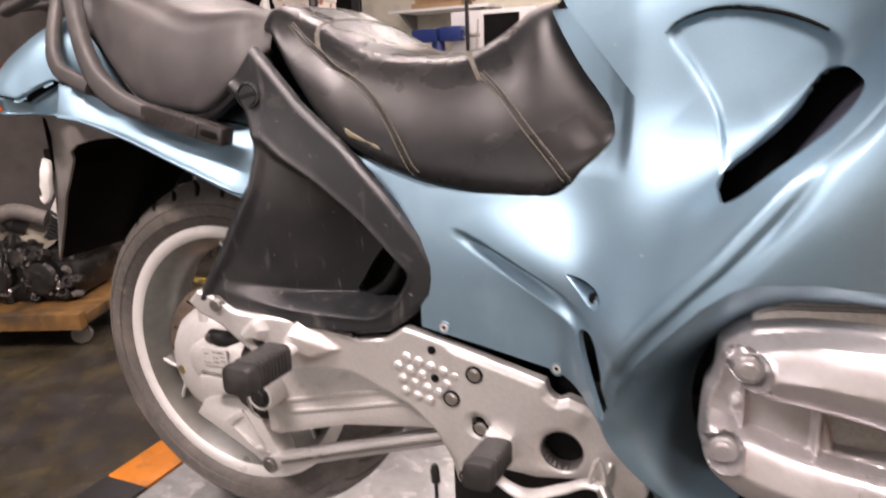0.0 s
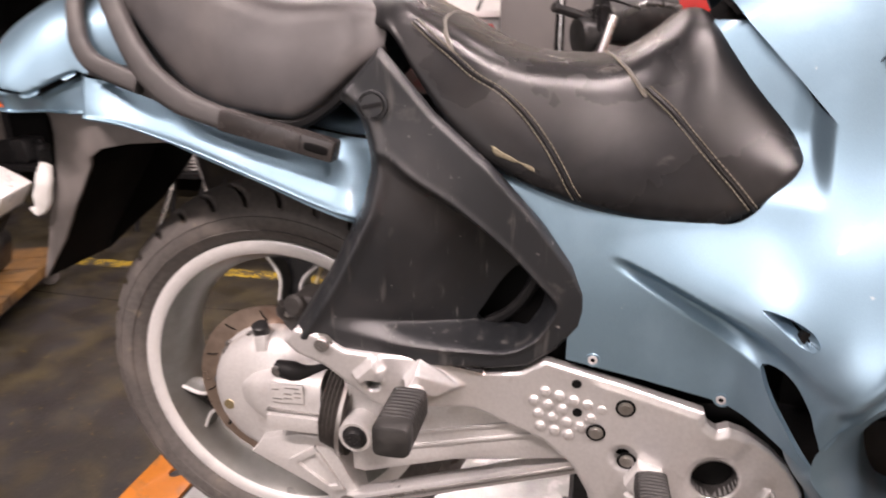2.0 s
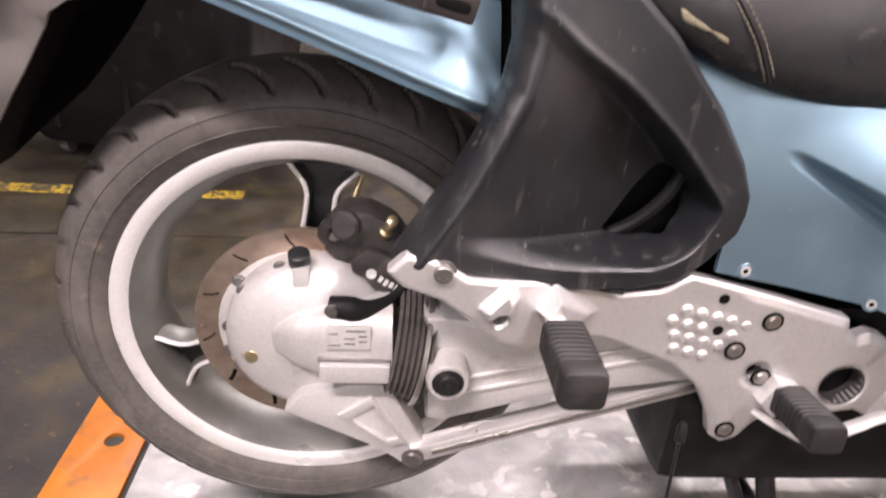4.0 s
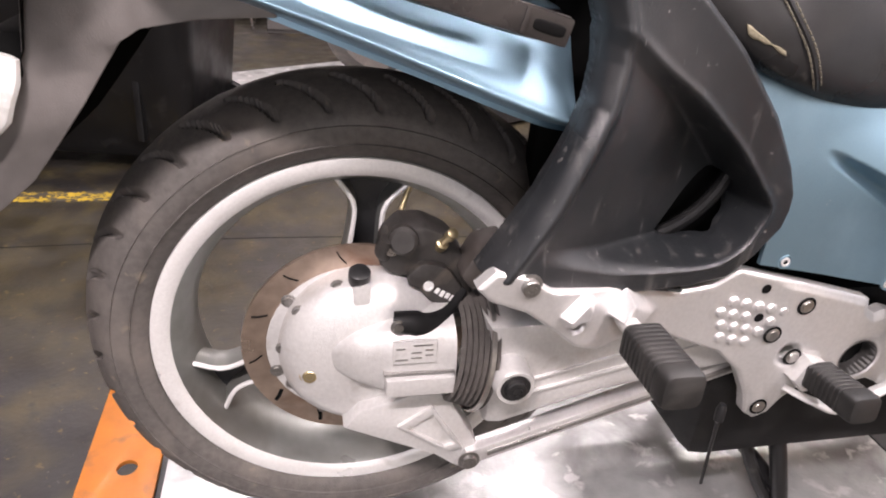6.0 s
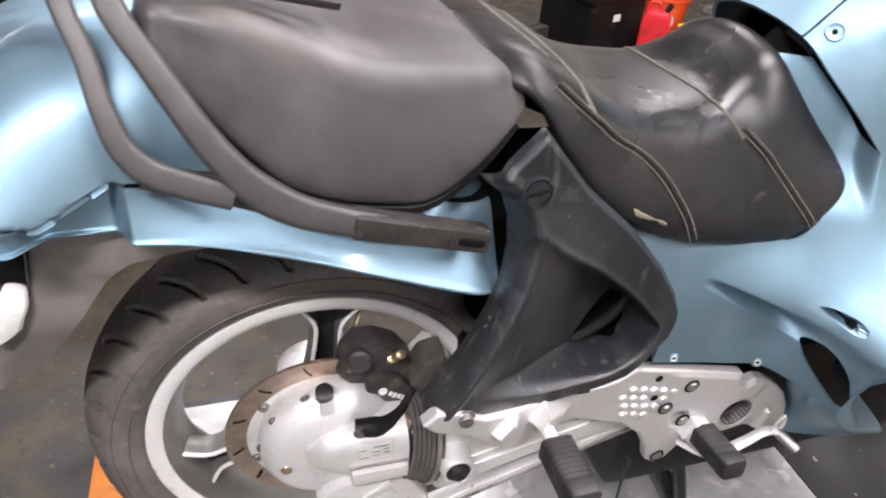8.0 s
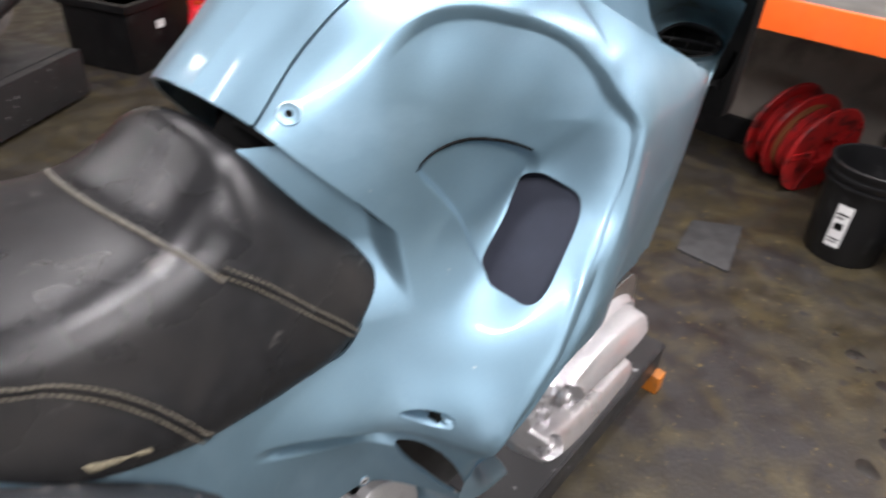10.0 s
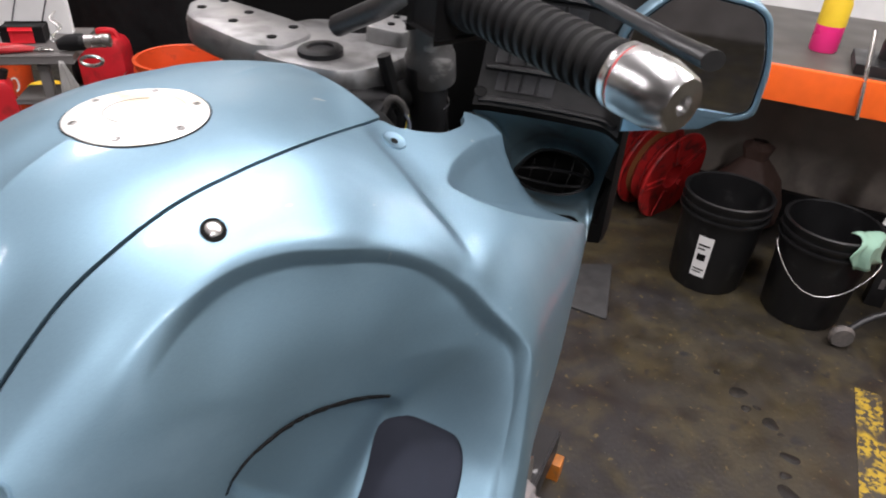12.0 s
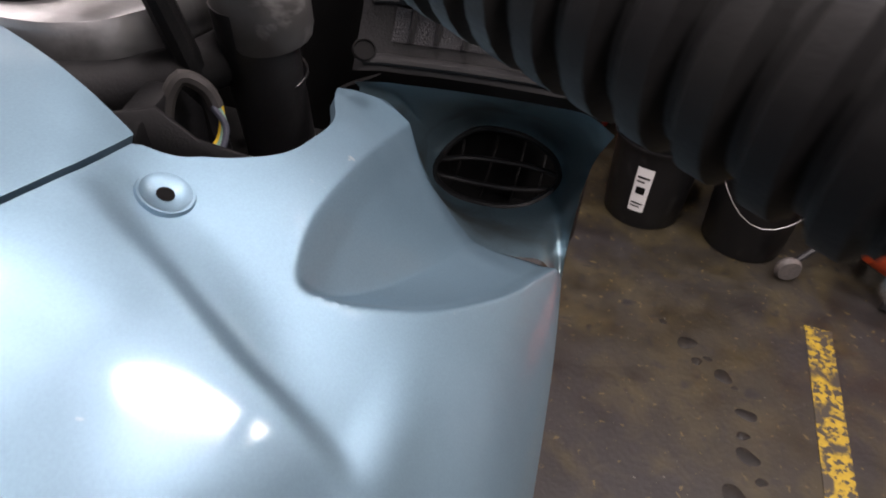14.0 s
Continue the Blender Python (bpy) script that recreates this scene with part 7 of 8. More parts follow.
chest = thing("tool_chest", "red steel tool chest with drawers", "tool chest", (1.2, 4.9, 0))
part("body", boxed(0.75, 1.65, 4.75, 5.03, 0.05, 1.22, bevel=0.01), RED_PAINT, chest)
for k in range(6):
    dr = part("drawer", boxed(0.78, 1.62, 4.735, 4.75, 0.10 + 0.185 * k, 0.27 + 0.185 * k, bevel=0.004), RED_PAINT, chest)
    part("pull", boxed(0.82, 1.58, 4.722, 4.735, 0.245 + 0.185 * k, 0.26 + 0.185 * k, bevel=0.003), CHROME, dr)
bx = thing("storage_carton", "beige carton with a hand hole", "box", (1.1, 4.9, 1.22))
part("carton", boxed(0.85, 1.35, 4.78, 5.0, 1.22, 1.50, bevel=0.006), TAN_PANEL, bx)
part("hand_hole", boxed(1.04, 1.16, 4.775, 4.782, 1.42, 1.445), GROOVE, bx)
red_shelf = thing("red_shelf", "long red steel shelf on the wall", "shelf", (1.6, 5.7, 1.9))
part("board", boxed(0.75, 2.6, 5.5, 6.0, 1.90, 1.93), RED_PAINT, red_shelf)
part("lip", boxed(0.75, 2.6, 5.48, 5.5, 1.86, 1.95, bevel=0.003), RED_PAINT, red_shelf)

# ---- shelving at the west side ----
rack = thing("steel_shelving", "dark perforated steel shelving full of spare parts", "shelving", (-2.65, 2.95, 0))
for x in (-3.7, -2.72, -1.6):
    for y in (2.7, 3.2):
        post = part("post", boxed(x - 0.03, x + 0.03, y - 0.006, y + 0.006, 0, 2.4), BLACK_METAL, rack)
        if y < 3:
            for k in range(22):
                part("punched_hole", boxed(x - 0.012, x + 0.012, y - 0.0085, y - 0.005, 0.1 + 0.1 * k, 0.14 + 0.1 * k), CABINET_GREY, post)
for z in (0.12, 0.68, 1.235, 1.95):
    part("shelf", boxed(-3.73, -1.57, 2.69, 3.21, z, z + 0.035, bevel=0.003), BLACK_METAL, rack)
# near-black sheet added for the deep shade between the shelves
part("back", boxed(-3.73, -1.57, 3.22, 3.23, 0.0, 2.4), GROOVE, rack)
rng = random.Random(4)


def spare(x, y, z, mat):
    """One odd part on a shelf: a cover, a coil, a wheel, a can or a bent pipe."""
    style = rng.choice("cover coil wheel can pipe pipe cover".split())
    r = rng.uniform(0.05, 0.11)
    m = Matrix.Translation((x, y, z))
    if style == "cover":
        a, b, c = r * rng.uniform(0.7, 1.5), r, r * rng.uniform(0.6, 2.0)
        bm = slab(rounded([(-a, 0), (a, 0), (a * 0.8, c), (-a * 0.5, c * 0.8)], 4, 0.3), -b, b, bevel=0.012, m=m)
    elif style == "coil":
        bm = bmesh.new()
        for k in range(4):
            tube([tuple(m @ Vector((r * math.cos(t), r * math.sin(t), 0.012 + 0.022 * k))) for t in np.linspace(0, 2 * math.pi, 20)], 0.012, 6, bm)
    elif style == "wheel":
        bm = lathe([(r * 0.5, -0.02), (r, -0.025), (r * 1.1, 0), (r, 0.025), (r * 0.5, 0.02)], m @ pose(0, 0, r * 1.1, 80, 0, rng.uniform(0, 90)), 20, closed=True)
    elif style == "can":
        h = r * rng.uniform(1.6, 3)
        bm = lathe([(0, 0), (r * 0.6, 0), (r * 0.6, h * 0.8), (r * 0.2, h * 0.9), (r * 0.2, h), (0, h)], m, 16)
    else:
        bm = tube([tuple(m @ Vector(p)) for p in ((-r * 1.6, 0, 0.022), (0, r * 0.4, 0.03), (r, 0, r), (r * 1.3, -r * 0.3, r * 2.2))], 0.018, 8, n=4)
    solo("spare_part", bm, mat, "oily spare motorcycle part lying on the shelving", "spare part", "parts on the shelving")


for z in (0.155, 0.715, 1.27):
    for k in range(15):
        mat = rng.choice([DARK_PLASTIC, BLACK_METAL, DARK_PLASTIC, BLACK_METAL, CABINET_GREY, BOLT, RUBBER, RUSTY, GROOVE])
        spare(-3.6 + 0.118 * k + rng.uniform(-0.02, 0.02), rng.uniform(2.78, 2.98), z, mat)
for x in (-3.55, -3.42):
    solo("yellow_bottle", lathe([(0, 0), (0.03, 0), (0.03, 0.10), (0.012, 0.13), (0.012, 0.16), (0, 0.16)], Matrix.Translation((x, 2.72, 1.27)), 14), YELLOW_PLASTIC, "small yellow plastic bottle on the shelving", "bottle", "yellow bottles")
pb = thing("scuffed_carton", "scuffed white carton with rusty stains", "box", (-1.77, 2.85, 1.27))
part("carton", boxed(-1.92, -1.63, 2.74, 3.0, 1.27, 1.47, bevel=0.004), PALE_BOX, pb)
part("lid", boxed(-1.925, -1.625, 2.735, 3.005, 1.44, 1.475, bevel=0.003), PALE_BOX, pb)
ext = thing("fire_extinguisher", "red fire extinguisher hanging beside the shelving", "extinguisher", (-2.47, 2.66, 1.27))
part("cylinder", lathe([(0, 0), (0.10, 0), (0.115, 0.02), (0.115, 0.42), (0.08, 0.50), (0.03, 0.53), (0.03, 0.56), (0, 0.56)], Matrix.Translation((-2.47, 2.80, 1.27)), 24), RED_PAINT, ext)
part("label", lathe([(0.1165, 0.16), (0.1165, 0.34)], Matrix.Translation((-2.47, 2.80, 1.27)), 24, caps=False), PALE_BOX, ext)
part("valve", boxed(-2.50, -2.40, 2.78, 2.82, 1.82, 1.88, bevel=0.008), BLACK_METAL, ext)
bagp = [(-2.03, 2.72, 1.27), (-2.02, 2.73, 1.33), (-2.0, 2.74, 1.40), (-1.985, 2.74, 1.46), (-1.98, 2.74, 1.51)]
solo("clear_bag", tube(bagp, [0.045, 0.06, 0.05, 0.03, 0.012], 9, n=3, flat=0.7), CLEAR_BAG, "crumpled clear plastic bag on the shelf", "bag")

# ---- engine on a wooden dolly ----
md_ = Matrix.Translation((-1.47, 0.74, 0)) @ Matrix.Rotation(radians(20), 4, "Z")
dolly = thing("engine_dolly", "timber dolly on black casters carrying an engine", "dolly", (-1.75, 1.0, 0))
for k in range(5):
    part("plank", boxed(-0.85, 0.0, 0.002 + 0.14 * k, 0.136 + 0.14 * k, 0.105, 0.145, bevel=0.003, m=md_), WOOD, dolly)
part("edge_timber", boxed(-0.85, 0.0, -0.045, 0.0, 0.095, 0.16, bevel=0.004, m=md_), WOOD, dolly)
part("frame", boxed(-0.83, -0.02, 0.02, 0.68, 0.085, 0.105, m=md_), BLACK_METAL, dolly)
for x in (-0.76, -0.07):
    for y in (0.06, 0.62):
        c = part("caster", lathe([(0.0, -0.016), (0.034, -0.016), (0.04, -0.01), (0.04, 0.01), (0.034, 0.016), (0.0, 0.016)], md_ @ Matrix.Translation((x, y, 0.04)) @ pose(0, 0, 0, 90, 0, 30), 20), RUBBER, dolly)
        part("fork", boxed(x - 0.02, x + 0.02, y - 0.03, y + 0.03, 0.06, 0.088, bevel=0.004, m=md_), STEEL, c)
engine = thing("spare_engine", "greasy motorcycle engine with a silver cylinder cover", "engine", (-1.75, 1.0, 0.145))
me2 = md_ @ Matrix.Translation((-0.24, 0.30, 0.145))
part("crankcase", slab(rounded([(-0.34, 0.0), (-0.36, 0.16), (-0.24, 0.26), (0.06, 0.24), (0.16, 0.14), (0.12, 0.0)], 5, 0.25), -0.15, 0.15, bevel=0.02, m=me2), GREASY, engine)
for x, z, r in ((-0.22, 0.13, 0.10), (0.0, 0.11, 0.075), (-0.08, 0.2, 0.04)):
    cv = part("side_cover", lathe([(r, 0), (r, 0.03), (r * 0.85, 0.045), (r * 0.4, 0.05), (0, 0.045)], me2 @ facing((x, -0.15, z), (0, -1, 0)), 28), GREASY, engine)
    for k in range(6):
        a = k * math.pi / 3
        part("cover_bolt", lathe([(0.008, 0), (0.008, 0.012), (0, 0.012)], me2 @ facing((x + r * 0.93 * math.cos(a), -0.178, z + r * 0.93 * math.sin(a)), (0, -1, 0)), 6), STEEL, cv)
mcy = me2 @ Matrix.Translation((0.06, 0.0, 0.20)) @ Matrix.Rotation(radians(33), 4, "Y")
for k in range(6):
    part("cooling_fin", boxed(-0.09, 0.09, -0.11, 0.11, 0.02 + 0.017 * k, 0.027 + 0.017 * k, bevel=0.002, m=mcy), BLACK_METAL, engine)
part("barrel", boxed(-0.07, 0.07, -0.09, 0.09, 0.0, 0.13, bevel=0.01, m=mcy), BLACK_METAL, engine)
cc = part("cam_cover", boxed(-0.105, 0.105, -0.125, 0.125, 0.125, 0.245, bevel=0.03, m=mcy), ALLOY, engine, "bright silver cylinder cover")
part("cover_groove", boxed(-0.108, 0.108, -0.128, 0.128, 0.138, 0.150, bevel=0.004, m=mcy), BLACK_METAL, cc)
part("plug_cap", tube([tuple(mcy @ Vector((0.0, -0.11, 0.23))), tuple(mcy @ Vector((-0.02, -0.15, 0.26)))], 0.018, 10), DARK_PLASTIC, cc)
part("intake_hose", tube([tuple(me2 @ Vector(p)) for p in ((0.02, -0.1, 0.34), (-0.10, -0.13, 0.38), (-0.20, -0.15, 0.33), (-0.24, -0.16, 0.22), (-0.16, -0.18, 0.14))], 0.032, 14, n=5), RUBBER, engine)
part("carburettor", lathe([(0.03, 0), (0.045, 0.01), (0.045, 0.06), (0.03, 0.08), (0.03, 0.12), (0, 0.12)], me2 @ facing((-0.10, -0.06, 0.30), (-0.6, -0.5, 0.5)), 20), BLACK_METAL, engine)
part("pale_plug", boxed(-0.30, -0.25, -0.08, -0.02, 0.27, 0.38, bevel=0.008, m=me2), WHITE_BOARD, engine)
for k in range(3):
    part("loose_cable", tube([tuple(me2 @ Vector((-0.25 + 0.09 * k + rng.uniform(-0.03, 0.03), -0.19, z))) for z in (0.30, 0.22, 0.12, 0.05)], 0.006, 8, n=4), GREASY, engine)
for k in range(34):
    x, z = rng.uniform(-0.36, 0.16), rng.uniform(0.02, 0.27)
    r = rng.uniform(0.012, 0.032)
    mk = me2 @ facing((x, -0.155 - rng.uniform(0, 0.03), z), (rng.uniform(-0.6, 0.6), -1, rng.uniform(-0.3, 0.8)))
    part("greasy_fitting", lathe([(r, -0.03), (r, 0.008), (r * 0.75, 0.014), (r * 0.4, 0.014), (r * 0.35, 0.03 * rng.random()), (0, 0.012)], mk, rng.choice((6, 12, 18))), rng.choice([GREASY, GREASY, GREASY, BOLT, RUBBER]), engine)
part("draped_cover", grid(np.array([[tuple(me2 @ Vector((-0.36 + 0.44 * u, -0.17 + 0.2 * v, 0.255 + 0.04 * math.sin(7 * u + 2 * v) * math.cos(5 * v) - 0.08 * max(0.0, 0.35 - v)))) for v in np.linspace(0, 1, 14)] for u in np.linspace(0, 1, 26)])), material("dull_beige_sheet", (0.2, 0.18, 0.14), 0.6, bump=0.004, bump_scale=40), engine, "crumpled beige sheet over the engine")

# ---- black bin behind the tail ----
binm = Matrix.Translation((-0.85, 2.1, 0)) @ Matrix.Rotation(radians(-12), 4, "Z")
pbin = thing("wheeled_bin", "large black plastic bin on wheels", "bin", (-0.85, 2.1, 0))
rows = []
for z, a, b in ((0.07, 0.44, 0.27), (0.10, 0.46, 0.285), (0.80, 0.53, 0.345), (0.805, 0.56, 0.37), (0.86, 0.565, 0.375), (0.86, 0.535, 0.345), (0.12, 0.44, 0.27)):
    rows.append([tuple(binm @ Vector((x, y, z))) for x, y in rounded([(-a, -b), (a, -b), (a, b), (-a, b)], 5, 0.12)])
bm = grid(np.array(rows), closed_v=True)
bm.faces.new([v for v in bm.verts][:len(rows[0])])
bmesh.ops.recalc_face_normals(bm, faces=bm.faces)
part("tub", bm, BUCKET_BLACK, pbin)
for x in (-0.3, 0.0, 0.3):
    part("wall_rib", boxed(x - 0.012, x + 0.012, -0.345, -0.30, 0.12, 0.79, bevel=0.004, m=binm @ Matrix.Translation((0, 0.01, 0)) @ Matrix.Rotation(radians(-4.5), 4, "X")), BUCKET_BLACK, pbin)
for x in (-0.36, 0.36):
    for y in (-0.2, 0.2):
        part("wheel", lathe([(0, -0.02), (0.035, -0.02), (0.04, 0), (0.035, 0.02), (0, 0.02)], binm @ facing((x, y, 0.04), (1, 0, 0)), 18), RUBBER, pbin)
junk = thing("scrap_frame", "bent chrome and black frame scrap on the floor", "scrap", (-1.75, 2.2, 0))
for k in range(9):
    a = rng.uniform(-0.2, 0.2)
    part("bent_tube", tube([(-1.95 + 0.06 * k, 2.05 + a, 0.015), (-1.9 + 0.07 * k, 2.1 + a, 0.25 + 0.05 * (k % 4)), (-1.75 + 0.04 * k, 2.2 + a, 0.5 + 0.04 * (k % 3)), (-1.55 + 0.02 * k, 2.25 + a, 0.62)], 0.014, 8, n=4), rng.choice([CHROME, BLACK_METAL, BLACK_METAL, BOLT]), junk)

# ---- second lift with a stripped motorcycle ----
ml = Matrix.Translation((0.524, 2.117, 0)) @ Matrix.Rotation(math.atan2(0.574, 1.085), 4, "Z")
lift2 = thing("second_lift", "black motorcycle lift with a pale worn deck", "lift", (0.7, 2.6, 0))
part("deck", boxed(-0.72, 1.24, 0.0, 0.68, 0.02, 0.235, bevel=0.006, m=ml), LIFT_BLACK, lift2)
part("deck_plate", boxed(-0.70, 0.75, 0.05, 0.64, 0.232, 0.240, m=ml), LIFT_PLATE, lift2)
part("end_plate", boxed(0.76, 1.22, 0.05, 0.64, 0.232, 0.239, m=ml), LIFT_BLACK, lift2)
part("end_reflector", boxed(1.235, 1.25, 0.02, 0.10, 0.08, 0.2, bevel=0.004, m=ml), RED_PLASTIC, lift2)
b2 = thing("stripped_motorcycle", "dark partly stripped motorcycle standing on the second lift", "motorcycle", (0.7, 2.7, 0.24))
Z2 = 0.24


def on2(x, y, z):
    return tuple(ml @ Vector((x, y + 0.34, z + Z2)))


part("engine", slab(rounded([(0.25, 0.22), (0.22, 0.42), (0.36, 0.60), (0.68, 0.60), (0.80, 0.40), (0.72, 0.20)], 5, 0.25), -0.16, 0.16, bevel=0.03, m=ml @ Matrix.Translation((0, 0.34, Z2))), BLACK_METAL, b2)
for x, z, r in ((0.38, 0.36, 0.09), (0.60, 0.38, 0.10)):
    part("engine_cover", lathe([(r, 0), (r, 0.03), (r * 0.8, 0.05), (0, 0.05)], ml @ Matrix.Translation((0, 0.34, Z2)) @ facing((x, -0.16, z), (0, -1, 0)), 26), CHROME if r < 0.095 else BOLT, b2)
part("exhaust", tube([on2(0.15, -0.2, 0.42), on2(0.25, -0.22, 0.26), on2(0.45, -0.22, 0.2), on2(0.75, -0.22, 0.2), on2(1.05, -0.22, 0.28)], [0.022, 0.024, 0.026, 0.045, 0.05], 14, n=4), BLACK_METAL, b2)
for x0, x1 in ((0.05, -0.02), (0.32, 0.40)):
    for y in (-0.14, 0.14):
        part("stand_leg", tube([on2(x0, y * 0.7, 0.34), on2((x0 + x1) / 2, y, 0.15), on2(x1, y * 1.2, 0.012), on2(x1 + 0.06, y * 1.3, 0.010)], 0.013, 8, n=3), BLACK_METAL, b2)
part("stand_cross", tube([on2(0.03, -0.13, 0.22), on2(0.36, -0.13, 0.2)], 0.011, 8), BLACK_METAL, b2)
part("frame_tube", tube([on2(0.9, 0, 0.62), on2(0.55, 0, 0.72), on2(0.1, 0, 0.80), on2(-0.12, 0, 0.86)], 0.022, 10, n=3), BLACK_METAL, b2)
part("tank", lathe([(0, -0.2), (0.11, -0.17), (0.15, 0), (0.12, 0.17), (0, 0.22)], ml @ Matrix.Translation((0.30, 0.34, Z2 + 0.82)) @ facing((0, 0, 0), (1, 0, 0.1)), 24), BLACK_METAL, b2)
def on3(x, y, z):
    return on2(x + 0.26, y, z - (0.13 if z > 0.5 else 0.0))


for y in (-0.1, 0.1):
    part("fork_leg", tube([on3(-0.12, y, 0.95), on3(-0.3, y, 0.3)], 0.024, 12), CHROME, b2)
part("front_wheel", lathe([(0.22, -0.04), (0.27, -0.05), (0.31, 0), (0.27, 0.05), (0.22, 0.04)], ml @ Matrix.Translation((-0.06, 0.34, Z2 + 0.31)) @ facing((0, 0, 0), (0, 1, 0)), 40, closed=True), RUBBER, b2)
part("rear_wheel", lathe([(0.22, -0.05), (0.27, -0.06), (0.31, 0), (0.27, 0.06), (0.22, 0.05)], ml @ Matrix.Translation((1.0, 0.34, Z2 + 0.31)) @ facing((0, 0, 0), (0, 1, 0)), 40, closed=True), RUBBER, b2)
part("headlamp", lathe([(0, 0.12), (0.06, 0.1), (0.09, 0.0), (0.085, -0.03), (0, -0.035)], ml @ Matrix.Translation((0.04, 0.34, Z2 + 0.73)) @ facing((0, 0, 0), (1, 0, 0.1)), 24), BLACK_METAL, b2)
part("handlebar", tube([on3(0.05, -0.36, 0.98), on3(-0.02, -0.22, 1.0), on3(-0.08, -0.08, 0.95), on3(-0.08, 0.08, 0.95), on3(-0.02, 0.22, 1.0), on3(0.05, 0.36, 0.98)], 0.012, 10, n=5), CHROME, b2)
for y in (-0.30, 0.30):
    st = part("mirror_stem", tube([on3(0.0, y, 0.99), on3(-0.02, y * 1.1, 1.08), on3(-0.01, y * 1.25, 1.17)], 0.006, 8, n=3), BLACK_METAL, b2)
    part("mirror_head", slab(rounded([(-0.07, -0.05), (0.07, -0.05), (0.08, 0.03), (0.04, 0.06), (-0.06, 0.05)], 4, 0.3), -0.015, 0.015, bevel=0.006, m=ml @ Matrix.Translation((0.25, 0.34 + y * 1.3, Z2 + 1.06)) @ Matrix.Rotation(radians(80), 4, "Z")), BLACK_METAL, st)
for k in range(4):
    part("cable", tube([on3(-0.05, -0.2 + 0.1 * k, 0.98), on3(-0.2, -0.16 + 0.1 * k, 1.02 - 0.03 * k), on3(-0.16, -0.05 + 0.04 * k, 0.85), on3(0.0, 0.0, 0.7)], 0.006, 8, n=5), DARK_PLASTIC, b2)
part("yellow_tag", boxed(0.02, 0.08, -0.03, 0.03, 0.72, 0.76, bevel=0.006, m=ml @ Matrix.Translation((0, 0.34, Z2))), YELLOW_PLASTIC, b2)

pump = thing("jack_handle", "black foot pump with a long steel rod", "jack", (0.1, 2.35, 0.24))
part("body", tube([(0.46, 2.47, 0.25), (0.45, 2.48, 0.36), (0.42, 2.49, 0.50)], [0.035, 0.05, 0.03], 12, n=3), DARK_PLASTIC, pump)
part("lever", tube([(0.42, 2.49, 0.50), (0.38, 2.52, 0.80)], 0.014, 10), STEEL, pump)
part("rod", tube([(0.28, 2.51, 0.252), (0.75, 2.57, 0.252)], 0.010, 10), STEEL, pump)
rag = []
for i in range(15):
    row = []
    for j in range(15):
        u, v = i / 14 - 0.5, j / 14 - 0.5
        h = 0.03 * (1 + math.sin(9 * u + 4 * v) * math.cos(8 * v - 3 * u)) * max(0.0, 1 - 2.2 * (u * u + v * v)) + 0.002
        row.append((0.65 + 0.24 * u + 0.03 * math.sin(7 * v), 2.42 + 0.20 * v + 0.02 * math.sin(6 * u), 0.242 + 1.4 * h))
    rag.append(row)
thicken(solo("green_rag", grid(np.array(rag), flip=True), RAG_GREEN, "crumpled green rag on the lift deck", "rag"), 0.003, 0.0)
crate = thing("storage_crate", "black plastic crate with a pale label", "crate", (2.05, 3.15, 0))
mcr = Matrix.Translation((1.976, 2.811, 0)) @ Matrix.Rotation(radians(20), 4, "Z")
part("tub", boxed(-0.06, 0.42, 0.0, 0.42, 0.0, 0.36, bevel=0.02, m=mcr), BUCKET_BLACK, crate)
part("rim", boxed(-0.075, 0.435, -0.015, 0.435, 0.32, 0.36, bevel=0.008, m=mcr), BUCKET_BLACK, crate)
part("tag", boxed(0.14, 0.2, -0.004, 0.001, 0.2, 0.24, m=mcr), WHITE_BOARD, crate)
rcan = thing("petrol_can", "small red plastic petrol can on the floor", "fuel can", (2.32, 2.82, 0))
mrc = Matrix.Translation((2.25, 2.78, 0)) @ Matrix.Rotation(radians(-35), 4, "Z")
part("body", slab(rounded([(0, 0), (0, 0.25), (0.03, 0.29), (0.14, 0.29), (0.17, 0.25), (0.17, 0)], 5, 0.25), 0.0, 0.12, bevel=0.015, m=mrc), RED_PLASTIC, rcan)
part("spout", tube([tuple(mrc @ Vector((0.13, 0.06, 0.285))), tuple(mrc @ Vector((0.15, 0.06, 0.33)))], 0.018, 12), DARK_PLASTIC, rcan)
part("handle", tube([tuple(mrc @ Vector(q)) for q in ((0.02, 0.06, 0.28), (0.03, 0.06, 0.325), (0.08, 0.06, 0.33), (0.10, 0.06, 0.285))], 0.010, 10, n=4), RED_PLASTIC, rcan)

# ---- beyond the tank: tool stand, can and buckets ----
mct = Matrix.Translation((1.834, 1.325, 0)) @ Matrix.Rotation(radians(-52), 4, "Z") @ Matrix.Scale(-1, 4, (1, 0, 0))


def on_stand(*p):
    """A point given by the way along the tray's front edge, back from it, and up."""
    return tuple(mct @ Vector(p))


def stand_box(x0, x1, y0, y1, z0, z1, bevel=0.003):
    bm = boxed(x0, x1, y0, y1, z0, z1, bevel=bevel, m=mct)
    bmesh.ops.reverse_faces(bm, faces=bm.faces)
    return bm


